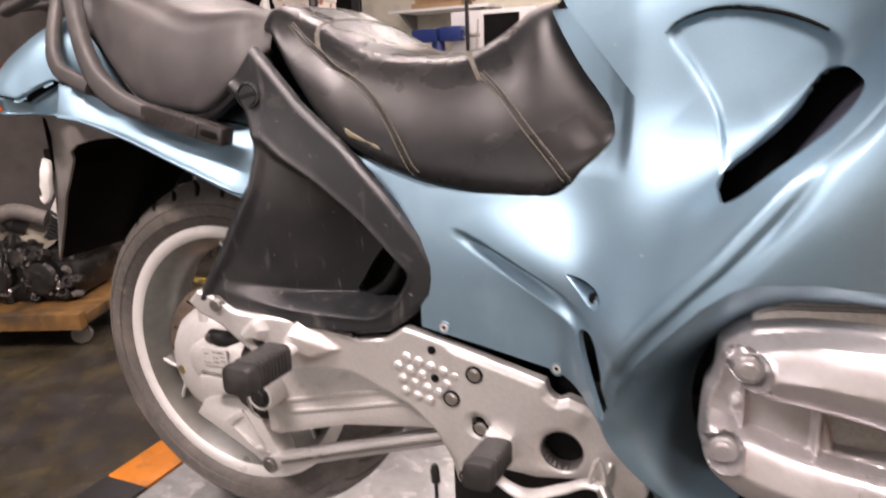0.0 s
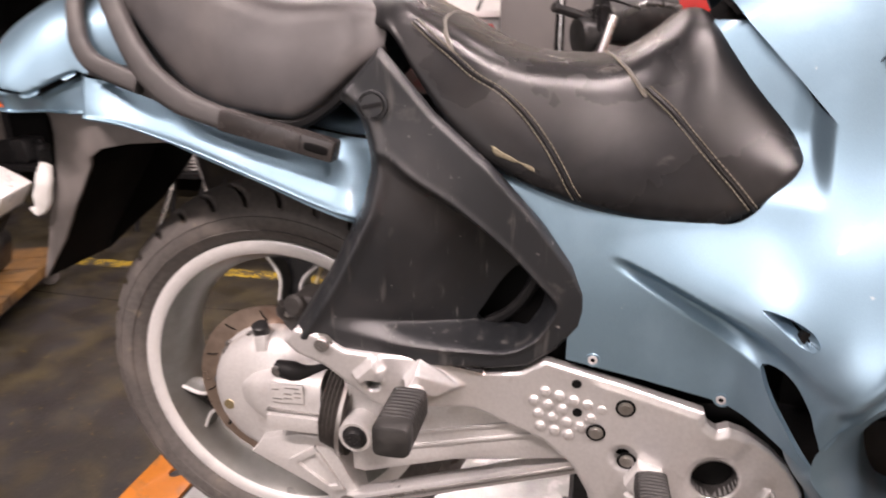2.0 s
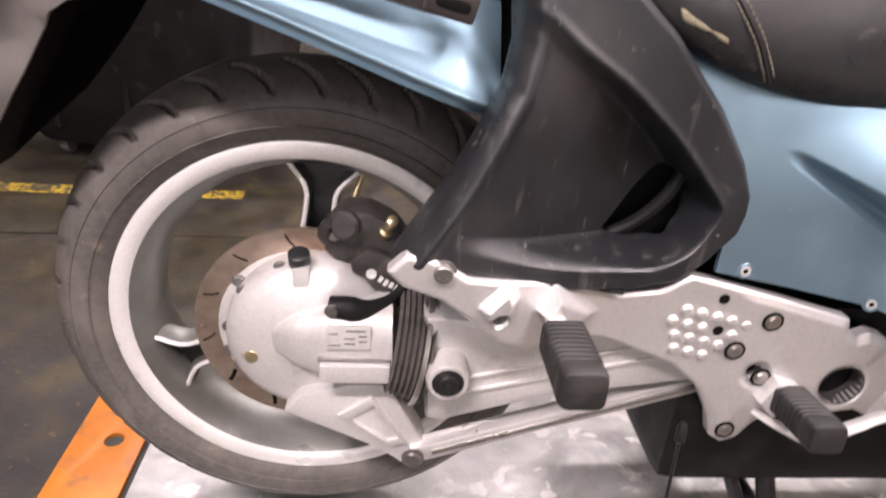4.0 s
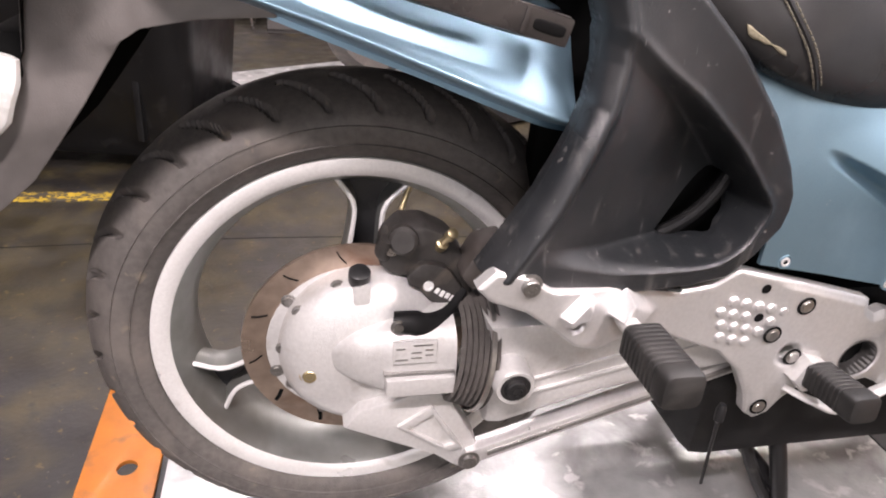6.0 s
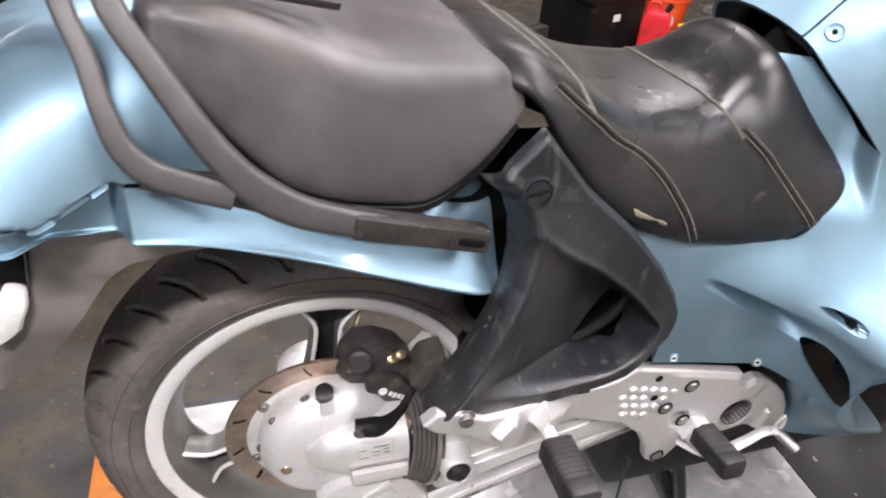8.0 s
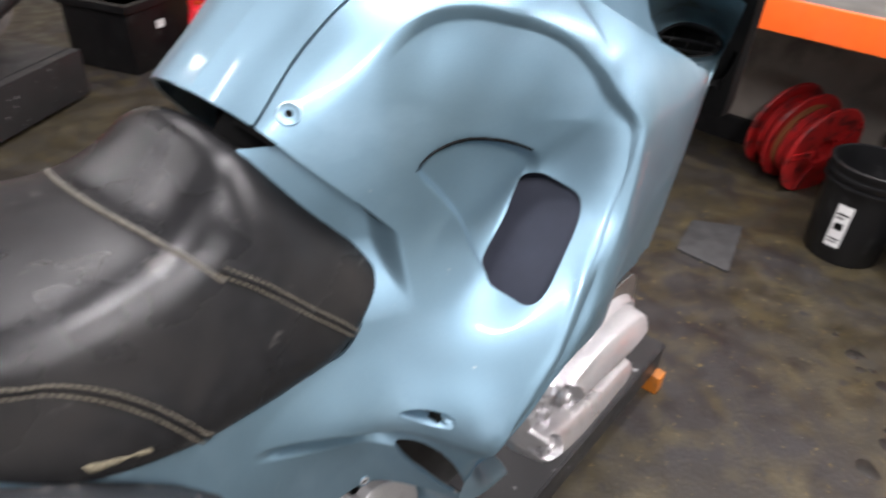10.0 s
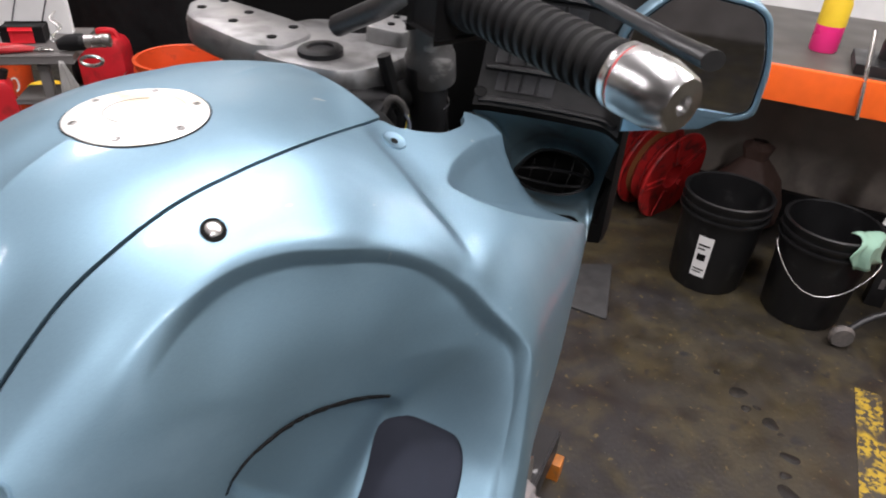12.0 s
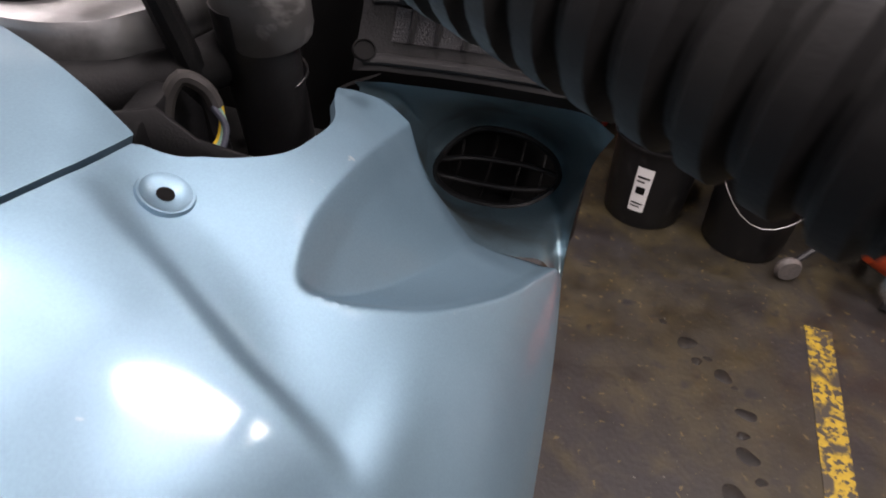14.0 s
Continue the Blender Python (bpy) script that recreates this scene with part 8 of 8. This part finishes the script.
stand = thing("tool_stand", "grey steel tool stand with a tray and tools on top", "tool stand", on_stand(0.15, 0.1, 0))
part("tray", stand_box(0.06, 0.34, -0.01, 0.28, 0.778, 0.80), CABINET_GREY, stand)
part("post", stand_box(0.139, 0.161, 0.009, 0.031, 0.012, 0.778), CABINET_GREY, stand)
part("shelf", stand_box(0.10, 0.24, 0.0, 0.12, 0.655, 0.668), CABINET_GREY, stand)
part("foot", stand_box(0.03, 0.27, -0.08, 0.14, 0.0, 0.012), CABINET_GREY, stand)
case = thing("white_case", "white flat case standing on the tool stand with thin dark bars", "case", on_stand(0.3, 0.25, 0.8))
part("shell", stand_box(0.115, 0.34, 0.22, 0.25, 0.80, 1.02, 0.006), WHITE_BOARD, case)
for k in range(2):
    part("bar", tube([on_stand(0.19 + 0.085 * k, 0.2165, 0.83), on_stand(0.15 + 0.085 * k, 0.2165, 0.93), on_stand(0.13 + 0.085 * k, 0.2165, 1.0)], 0.0022, 6), BLACK_METAL, case)
tin = thing("black_tin", "small black tin with a red lid", "tin", on_stand(0.22, 0.15, 0.8))
part("body", stand_box(0.165, 0.275, 0.12, 0.18, 0.80, 0.845, 0.004), DARK_PLASTIC, tin)
part("lid", stand_box(0.195, 0.245, 0.114, 0.121, 0.804, 0.84, 0.008), RED_PLASTIC, tin)
chain = [on_stand(0.13 + 0.012 * math.sin(9 * u), 0.17 - 0.05 * u, 0.88 - 0.075 * u) for u in np.linspace(0, 1, 11)]
links = thing("steel_chain", "short length of steel chain", "chain", chain[-1])
for a, b in zip(chain, chain[1:]):
    c, d = Vector(a).lerp(Vector(b), 0.5), (Vector(b) - Vector(a)) * 0.62
    ring = [c + d * math.cos(q) + Vector((0.004, -0.004, 0.003)) * math.sin(q) for q in np.linspace(0, 2 * math.pi, 11)]
    part("link", tube([tuple(v) for v in ring], 0.0018, 5), STEEL, links)
plier = thing("red_pliers", "steel pliers with red sleeves lying on the tray", "tool", on_stand(0.24, 0.06, 0.8))
for q in (0.0, 0.03):
    part("handle", tube([on_stand(0.305, 0.02 + q * 1.6, 0.809), on_stand(0.25, 0.015 + q, 0.812), on_stand(0.19, 0.025 + 0.4 * q, 0.811), on_stand(0.165, 0.03, 0.809)], [0.006, 0.011, 0.010, 0.006], 10, n=4), RED_PLASTIC, plier)
part("jaw", tube([on_stand(0.168, 0.03, 0.808), on_stand(0.145, 0.03, 0.809), on_stand(0.115, 0.03, 0.806)], [0.007, 0.010, 0.004], 10, n=3, flat=0.6), STEEL, plier)
spanner = solo("spanner", tube([on_stand(0.345, 0.12, 0.806), on_stand(0.31, 0.11, 0.805), on_stand(0.26, 0.09, 0.806)], [0.012, 0.005, 0.011], 10, n=4, flat=0.5), STEEL, "steel spanner lying on the tray", "tool")
sock = thing("pipe_fitting", "steel pipe fitting with a black collar over the tray edge", "fitting", on_stand(0.05, 0.02, 0.8))
part("pipe", tube([on_stand(-0.047, 0.02, 0.836), on_stand(0.03, 0.02, 0.832)], 0.0195, 22), STEEL, sock)
part("collar", tube([on_stand(0.02, 0.02, 0.832), on_stand(0.03, 0.02, 0.832), on_stand(0.07, 0.03, 0.826), on_stand(0.10, 0.03, 0.82)], [0.019, 0.025, 0.024, 0.015], 22), DARK_PLASTIC, sock)
part("ring", tube([on_stand(0.008 + 0.03 * math.cos(q), -0.012, 0.785 + 0.014 * math.sin(q)) for q in np.linspace(0, 2 * math.pi, 17)], 0.0055, 8), STEEL, sock)
folds = []
for i in range(13):
    u = i / 12
    folds.append([on_stand(0.092 - (0.012 + 0.075 * u) * (v / 20 - 0.32) - 0.004 * u, -0.016 - 0.010 * math.sin(2.3 * v) * (0.2 + u), 0.788 - 0.15 * u + 0.004 * math.sin(3 * v) * u) for v in range(21)])
thicken(solo("clear_bag", grid(np.array(folds)), CLEAR_BAG, "crumpled clear plastic bag hanging from the tray edge", "bag"), 0.001, 0.0)
can = thing("fuel_can", "red plastic fuel can with a rounded top", "fuel can", (2.835, 2.575, 0))
mfc = Matrix.Translation((2.835, 2.575, 0)) @ Matrix.Rotation(radians(-60), 4, "Z")
part("body", slab(rounded([(-0.115, 0.0), (-0.12, 0.37), (-0.085, 0.42), (0.085, 0.42), (0.12, 0.37), (0.115, 0.0)], 6, 0.3), -0.08, 0.08, bevel=0.025, m=mfc), RED_PLASTIC, can)
part("spout", tube([tuple(mfc @ Vector(q)) for q in ((-0.08, 0, 0.405), (-0.09, 0, 0.45))], 0.022, 14), DARK_PLASTIC, can)
part("handle", tube([tuple(mfc @ Vector(q)) for q in ((-0.03, 0, 0.41), (-0.01, 0, 0.445), (0.06, 0, 0.445), (0.08, 0, 0.41))], 0.013, 10, n=4), RED_PLASTIC, can)

# black sheet over stacked parts behind the can
sheet = []
for i in range(49):
    a = 2 * math.pi * i / 48
    row = []
    for j in range(19):
        v = j / 18
        r = math.sin(min(1.0, 1.9 * v) * math.pi / 2) * (0.86 + 0.14 * v) * (1 + 0.05 * v * math.sin(11 * a + 1.5 * math.sin(3 * a)))
        along, back = 0.66 * r * math.cos(a), 0.34 * r * math.sin(a)
        z = 1.05 * (1 - max(0.0, (v - 0.32) / 0.68)) + 0.07 * math.cos(3.1 * along + 5 * back) * (1 - v)
        row.append((3.52 - 0.615 * along + 0.788 * back, 2.70 + 0.788 * along + 0.615 * back, max(z, 0.004)))
    sheet.append(row)
thicken(solo("black_sheet", grid(np.array(sheet)), material("black_sheeting", (0.006, 0.006, 0.0065), 0.55, grain=0.2, grain_scale=20, bump=0.004, bump_scale=14, spec=0.2), "black plastic sheet draped over stacked parts", "sheet"), 0.004, 0.0)


def pail(name, x, y, r, h, mat, label, group, writing=None):
    """Plastic pail: wall, rim bands and a wire handle; writing: material of plain bars and its side."""
    b = thing(name, label, "bucket", (x, y, 0), group)
    m = Matrix.Translation((x, y, 0))
    k = r / 0.15
    body = part("wall", lathe([(0.0, 0.0), (0.125 * k, 0.0), (0.13 * k, 0.01), (0.146 * k, h * 0.80), (0.149 * k, h), (0.144 * k, h), (0.140 * k, h * 0.8), (0.123 * k, 0.02), (0.0, 0.02)], m, 44), mat, b)
    for z in (0.80, 0.88):
        part("band", lathe([(0.145 * k, h * z), (0.157 * k, h * z + 0.002), (0.157 * k, h * z + 0.010), (0.147 * k, h * z + 0.012)], m, 44, caps=False), mat, b)
    part("rim", lathe([(0.147 * k, h - 0.012), (0.156 * k, h - 0.010), (0.157 * k, h), (0.150 * k, h + 0.004), (0.143 * k, h)], m, 44, caps=False), mat, b)
    side = -1 if not writing else 1
    pts = [tuple(m @ Vector((side * (0.155 * k * math.cos(a) * 0.55 + 0.10 * k), 0.158 * k * math.sin(a), h * 0.83 - 0.13 * math.cos(a) ** 2))) for a in np.linspace(-math.pi / 2, math.pi / 2, 15)]
    part("wire_handle", tube(pts, 0.0018, 6), BOLT, b)
    if writing:
        wm, a0, width, z0, z1, rows_ = writing
        bm = bmesh.new()
        for q in range(8):
            a, a2 = a0 + width * q / 8, a0 + width * (q + 1) / 8
            rr = lambda z: (0.13 + 0.016 * z / (h * 0.8)) * k + 0.0012
            bm.faces.new([bm.verts.new(m @ Vector((rr(z) * math.cos(t), rr(z) * math.sin(t), z))) for t, z in ((a, z0), (a2, z0), (a2, z1), (a, z1))])
        bmesh.ops.remove_doubles(bm, verts=bm.verts, dist=1e-5)
        lab = part("label", bm, wm[0], body, "printed label with plain bars")
        for z, f0, f1, th_ in rows_:
            bb = bmesh.new()
            for q in range(6):
                a, a2 = a0 + width * (f0 + (f1 - f0) * q / 6), a0 + width * (f0 + (f1 - f0) * (q + 1) / 6)
                bb.faces.new([bb.verts.new(m @ Vector((((0.13 + 0.016 * zz / (h * 0.8)) * k + 0.0024) * math.cos(t), ((0.13 + 0.016 * zz / (h * 0.8)) * k + 0.0024) * math.sin(t), zz))) for t, zz in ((a, z), (a2, z), (a2, z + th_), (a, z + th_))])
            part("print_bar", bb, wm[1], lab)
    return b


hundred = pail("orange_bucket", 2.58, 3.07, 0.15, 0.36, ORANGE_PLASTIC, "orange plastic bucket printed with a white number", "orange buckets",
               ((ORANGE_PLASTIC, WHITE_BOARD), radians(205), radians(66), 0.06, 0.27, [(0.235, 0.25, 0.7, 0.014), (0.10, 0.12, 0.82, 0.016)]))
for k in range(3):
    centre, zz = radians(226 + 16 * k), 0.175
    shape = [(0.0, 0.034), (0.0, -0.034)] if k == 0 else [(0.4 * 0.036 * math.cos(q) * 1.3, 0.034 * math.sin(q)) for q in np.linspace(0, 2 * math.pi, 25)]
    part("print_digit", tube([(2.58 + 0.1405 * math.cos(centre + a / 0.14), 3.07 + 0.1405 * math.sin(centre + a / 0.14), zz + b) for a, b in shape], 0.0055, 6), WHITE_BOARD, hundred)
pail("orange_bucket", 2.80, 2.02, 0.20, 0.42, ORANGE_PLASTIC, "orange plastic bucket standing open on the floor", "orange buckets")
solo("yellow_funnel", lathe([(0.012, 0.0), (0.014, 0.08), (0.075, 0.17), (0.078, 0.18), (0.072, 0.175), (0.01, 0.08)], Matrix.Translation((2.62, 2.80, 0)), 24), YELLOW_PLASTIC, "yellow plastic funnel standing on the floor", "funnel")
solo("green_cloth", tube([(2.42, 2.74, 0.03), (2.48, 2.68, 0.05), (2.56, 2.60, 0.03)], [0.05, 0.07, 0.03], 10, n=4, flat=0.5), material("yellow_green_cloth", (0.3, 0.36, 0.04), 0.9, bump=0.004, bump_scale=40), "yellow-green cloth dropped on the floor", "cloth")

# ---- east side: orange bench and what stands by it ----
eb = thing("orange_bench", "workbench with an orange front edge and a dark oily top", "workbench", (3.5, -0.5, 0))
part("top", boxed(2.98, 3.95, -1.5, 1.6, 0.775, 0.81), BENCH_TOP, eb)
part("edge", boxed(2.95, 2.98, -1.5, 1.6, 0.70, 0.815, bevel=0.003), BENCH_ORANGE, eb)
part("splashback", boxed(3.93, 3.96, -1.5, 1.6, 0.81, 1.5), WHITE_BOARD, eb)
part("back_panel", boxed(3.60, 3.63, -1.5, 1.6, 0.10, 0.775), TAN_PANEL, eb)
part("skirting", boxed(3.57, 3.60, -1.5, 1.6, 0.0, 0.12), DARK_PLASTIC, eb)
for y in (-1.4, -1.05, 1.3):
    leg = part("leg", boxed(3.02, 3.08, y - 0.03, y + 0.03, 0.0, 0.775, bevel=0.003), BLACK_METAL, eb)
    for k in range(9):
        part("punched_hole", boxed(3.017, 3.021, y - 0.008, y + 0.008, 0.08 + 0.075 * k, 0.12 + 0.075 * k), CABINET_GREY, leg)
LABEL = (WHITE_BOARD, GROOVE)
pail("bucket", 2.90, -0.46, 0.15, 0.37, BUCKET_BLACK, "black plastic bucket with a white label", "black buckets", (LABEL, radians(158), radians(22), 0.07, 0.24, [(0.20, 0.12, 0.85, 0.008), (0.185, 0.12, 0.6, 0.006), (0.14, 0.2, 0.75, 0.028), (0.10, 0.12, 0.85, 0.006), (0.088, 0.12, 0.7, 0.005)]))
pail("bucket", 2.86, -0.80, 0.15, 0.37, BUCKET_BLACK, "black plastic bucket with a rag over its rim", "black buckets")
rag = []
for i in range(13):
    row = []
    for j in range(9):
        u, v = i / 12, j / 8
        a = radians(205 + 42 * v + 6 * math.sin(7 * u))
        r = 0.10 + 0.065 * min(1.0, u * 2.2) + 0.010 * math.sin(11 * v + 3 * u) * u
        z = 0.385 - 0.16 * max(0.0, u - 0.38) + 0.006 * math.sin(9 * u + 5 * v)
        row.append((2.86 + r * math.cos(a), -0.80 + r * math.sin(a), z))
    rag.append(row)
thicken(solo("green_rag", grid(np.array(rag)), RAG_GREEN, "pale green rag hanging over a bucket rim", "rag"), 0.004, 0.0)
reel = thing("red_reel", "dirty red hose reel standing under the bench", "reel", (3.47, -0.10, 0))
mr = facing((3.36, -0.12, 0.205), (0.45, 0.88, 0.12))
for h in (-0.12, 0.0, 0.10):
    part("flange", lathe([(0.07, h), (0.20, h - 0.006), (0.205, h), (0.20, h + 0.008), (0.07, h + 0.008)], mr, 40, closed=True), REEL_RED, reel)
part("drum", lathe([(0.07, -0.12), (0.075, 0.10), (0.06, 0.10), (0.058, -0.12)], mr, 30, closed=True), REEL_RED, reel)
for k in range(5):
    part("hose_turn", lathe([(0.13, -0.10 + 0.04 * k), (0.15, -0.09 + 0.04 * k), (0.165, -0.08 + 0.04 * k), (0.15, -0.065 + 0.04 * k), (0.13, -0.06 + 0.04 * k)], mr, 40, closed=True), REEL_RED if k != 2 else material("brown_band", (0.2, 0.07, 0.02), 0.6), reel)
for k in range(5):
    a = k * 2 * math.pi / 5
    part("web", boxed(0.07, 0.19, -0.012, 0.012, -0.13, -0.118, bevel=0.003, m=mr @ Matrix.Rotation(a, 4, "Z")), REEL_RED, reel)
sack = []
for z, r in ((0.0, 0.10), (0.03, 0.13), (0.12, 0.135), (0.22, 0.11), (0.28, 0.07), (0.31, 0.045), (0.36, 0.06), (0.38, 0.03)):
    sack.append([(3.42 + r * (1 + 0.12 * math.sin(5 * a + 9 * z)) * math.cos(a), -0.52 + r * 1.1 * (1 + 0.1 * math.cos(4 * a - 7 * z)) * math.sin(a), z) for a in np.linspace(0, 2 * math.pi, 25)[:-1]])
solo("brown_bag", grid(np.array(sack), closed_v=True, flip=True), BROWN_BAG, "crumpled brown bag leaning behind the buckets", "bag")
bt = thing("drink_bottle", "pink and yellow plastic bottle on the bench", "bottle", (3.27, -0.61, 0.81))
mb = Matrix.Translation((3.27, -0.61, 0.81))
part("lower_half", lathe([(0, 0), (0.043, 0), (0.047, 0.006), (0.047, 0.09)], mb, 28), PINK_GLASS, bt)
part("upper_half", lathe([(0.047, 0.09), (0.047, 0.16), (0.034, 0.20), (0.034, 0.22)], mb, 28, caps=False), YELLOW_PLASTIC, bt)
part("cap", lathe([(0.036, 0.22), (0.036, 0.25), (0, 0.255)], mb, 24), WHITE_BOARD, bt)
vs2 = thing("drill_press_foot", "greasy black machine foot standing on the bench", "machine", (3.12, -0.80, 0.81))
part("foot", boxed(3.02, 3.24, -0.95, -0.70, 0.81, 0.845, bevel=0.008), BLACK_METAL, vs2)
part("column", tube([(3.15, -0.82, 0.84), (3.15, -0.82, 1.25)], 0.035, 18), BOLT, vs2)
part("collar", lathe([(0.05, 0), (0.052, 0.06), (0.04, 0.08)], Matrix.Translation((3.15, -0.82, 0.84)), 22), BLACK_METAL, vs2)
part("arm", boxed(3.02, 3.15, -0.86, -0.78, 0.93, 1.0, bevel=0.01), BLACK_METAL, vs2)
part("lever", tube([(3.03, -0.72, 0.95), (2.94, -0.74, 0.78), (2.92, -0.75, 0.70)], 0.007, 8), STEEL, vs2)
fit = thing("chrome_fitting", "small chrome fitting on the bench", "fitting", (3.14, -0.42, 0.81))
part("ball", lathe([(0, 0), (0.018, 0.004), (0.025, 0.022), (0.018, 0.042), (0, 0.046)], Matrix.Translation((3.14, -0.42, 0.81)), 20), CHROME, fit)
part("stem", tube([(3.14, -0.42, 0.825), (3.2, -0.36, 0.822), (3.28, -0.30, 0.82)], 0.009, 8), BLACK_METAL, fit)
tank2 = thing("air_tank", "orange air tank on black feet", "air tank", (2.80, -1.30, 0))
mt = facing((2.80, -1.14, 0.235), (0, -1, 0))
part("shell", lathe([(0, -0.05), (0.08, -0.04), (0.14, -0.01), (0.17, 0.06), (0.17, 0.55), (0.14, 0.62), (0, 0.66)], mt, 40), ORANGE_PLASTIC, tank2)
for y in (-1.22, -1.65):
    ft = part("foot", tube([(2.66, y, 0.012), (2.70, y, 0.10), (2.80, y, 0.075), (2.90, y, 0.10), (2.94, y, 0.012)], 0.016, 8, n=4), BLACK_METAL, tank2)
part("tow_arm", tube([(2.80, -1.10, 0.16), (2.74, -0.98, 0.10), (2.70, -0.93, 0.05)], [0.010, 0.011, 0.012], 10, n=3), BLACK_METAL, tank2)
part("wheel", lathe([(0, -0.015), (0.035, -0.015), (0.042, 0), (0.035, 0.015), (0, 0.015)], facing((2.70, -0.93, 0.042), (1, 0.3, 0)), 18), RUBBER, tank2)
cb = thing("hanging_cable", "pale cable with a plug hanging from the bench edge", "cable", (2.94, -0.98, 0.4))
part("cord", tube([(3.05, -0.98, 0.822), (2.95, -0.985, 0.83), (2.935, -0.99, 0.78), (2.93, -0.985, 0.60), (2.92, -0.96, 0.42)], 0.006, 8, n=5), WHITE_BOARD, cb)
part("plug", tube([(2.92, -0.96, 0.42), (2.918, -0.955, 0.375)], 0.013, 10), WHITE_BOARD, cb)

# ---- floor markings, stains and mat ----
tagged(part("floor_line", boxed(-4.2, -0.45, 1.53, 1.61, 0.0, 0.002), YELLOW_PAINT), "worn yellow floor marking", "marking", kind="structure")
tagged(part("floor_line", boxed(1.2, 2.5, -1.055, -0.98, 0.0, 0.002), YELLOW_PAINT), "worn yellow floor marking", "marking", kind="structure")
rng = random.Random(9)
for x, y, r in ((2.29, -0.65, 0.035), (2.23, -0.68, 0.02), (2.20, -0.75, 0.032), (2.09, -0.81, 0.03), (1.96, -0.81, 0.035), (2.02, -0.80, 0.02), (2.25, -0.71, 0.014), (1.84, -0.78, 0.04), (1.90, -0.84, 0.018), (2.17, -0.78, 0.012), (2.35, -0.58, 0.014)):
    n = 24
    r *= 0.8
    ph = rng.uniform(0, 6)
    wob = [1 + 0.16 * math.sin(2 * math.pi * k * 2 / n + ph) + 0.08 * math.sin(2 * math.pi * k * 3 / n + 2 * ph) for k in range(n)]
    bm = bmesh.new()
    ring = [(r * 0.8 * wob[k] * math.cos(2 * math.pi * k / n), r * wob[k] * math.sin(2 * math.pi * k / n)) for k in range(n)]
    low = [bm.verts.new((x + a, y + b, 0.0008)) for a, b in ring]
    hi = [bm.verts.new((x + a * 0.85, y + b * 0.85, 0.0022)) for a, b in ring]
    bm.faces.new(hi)
    for k in range(n):
        bm.faces.new((low[k], low[(k + 1) % n], hi[(k + 1) % n], hi[k]))
    tagged(part("oil_stain", bm, OIL), "dark oil drip on the concrete floor", "stain", "oil drips", kind="structure")
for pts in (((-2.5, 1.28), (-1.2, 1.20), (-0.3, 1.22), (1.0, 1.15)),):
    tagged(part("floor_crack", tube([(x, y, 0.0) for x, y in pts], 0.0035, 6, n=6, flat=0.25), GROOVE), "thin crack in the concrete floor", "crack", kind="structure")
mat_ = slab(rounded([(2.43, -0.20), (2.44, 0.0), (2.68, 0.04), (2.78, -0.13)], 3, 0.06), -0.004, 0.004, bevel=0.001, m=Matrix.Translation((0, 0, 0.005)) @ Matrix(((1, 0, 0, 0), (0, 0, 1, 0), (0, -1, 0, 0), (0, 0, 0, 1))))
for v in mat_.verts:
    v.co.y *= 1.0
solo("rubber_mat", mat_, RUBBER_MAT, "worn black rubber mat on the floor", "mat")
for tx, ty, tz, watts, along in TUBES:
    f = thing("ceiling_light", "white fluorescent strip light under the ceiling", "ceiling light", (tx, ty, tz), "ceiling lights")
    ax_, ay_ = (0.65, 0.1) if along == "x" else (0.1, 0.65)
    part("housing", boxed(tx - ax_, tx + ax_, ty - ay_, ty + ay_, tz, ZC), WHITE_BOARD, f)
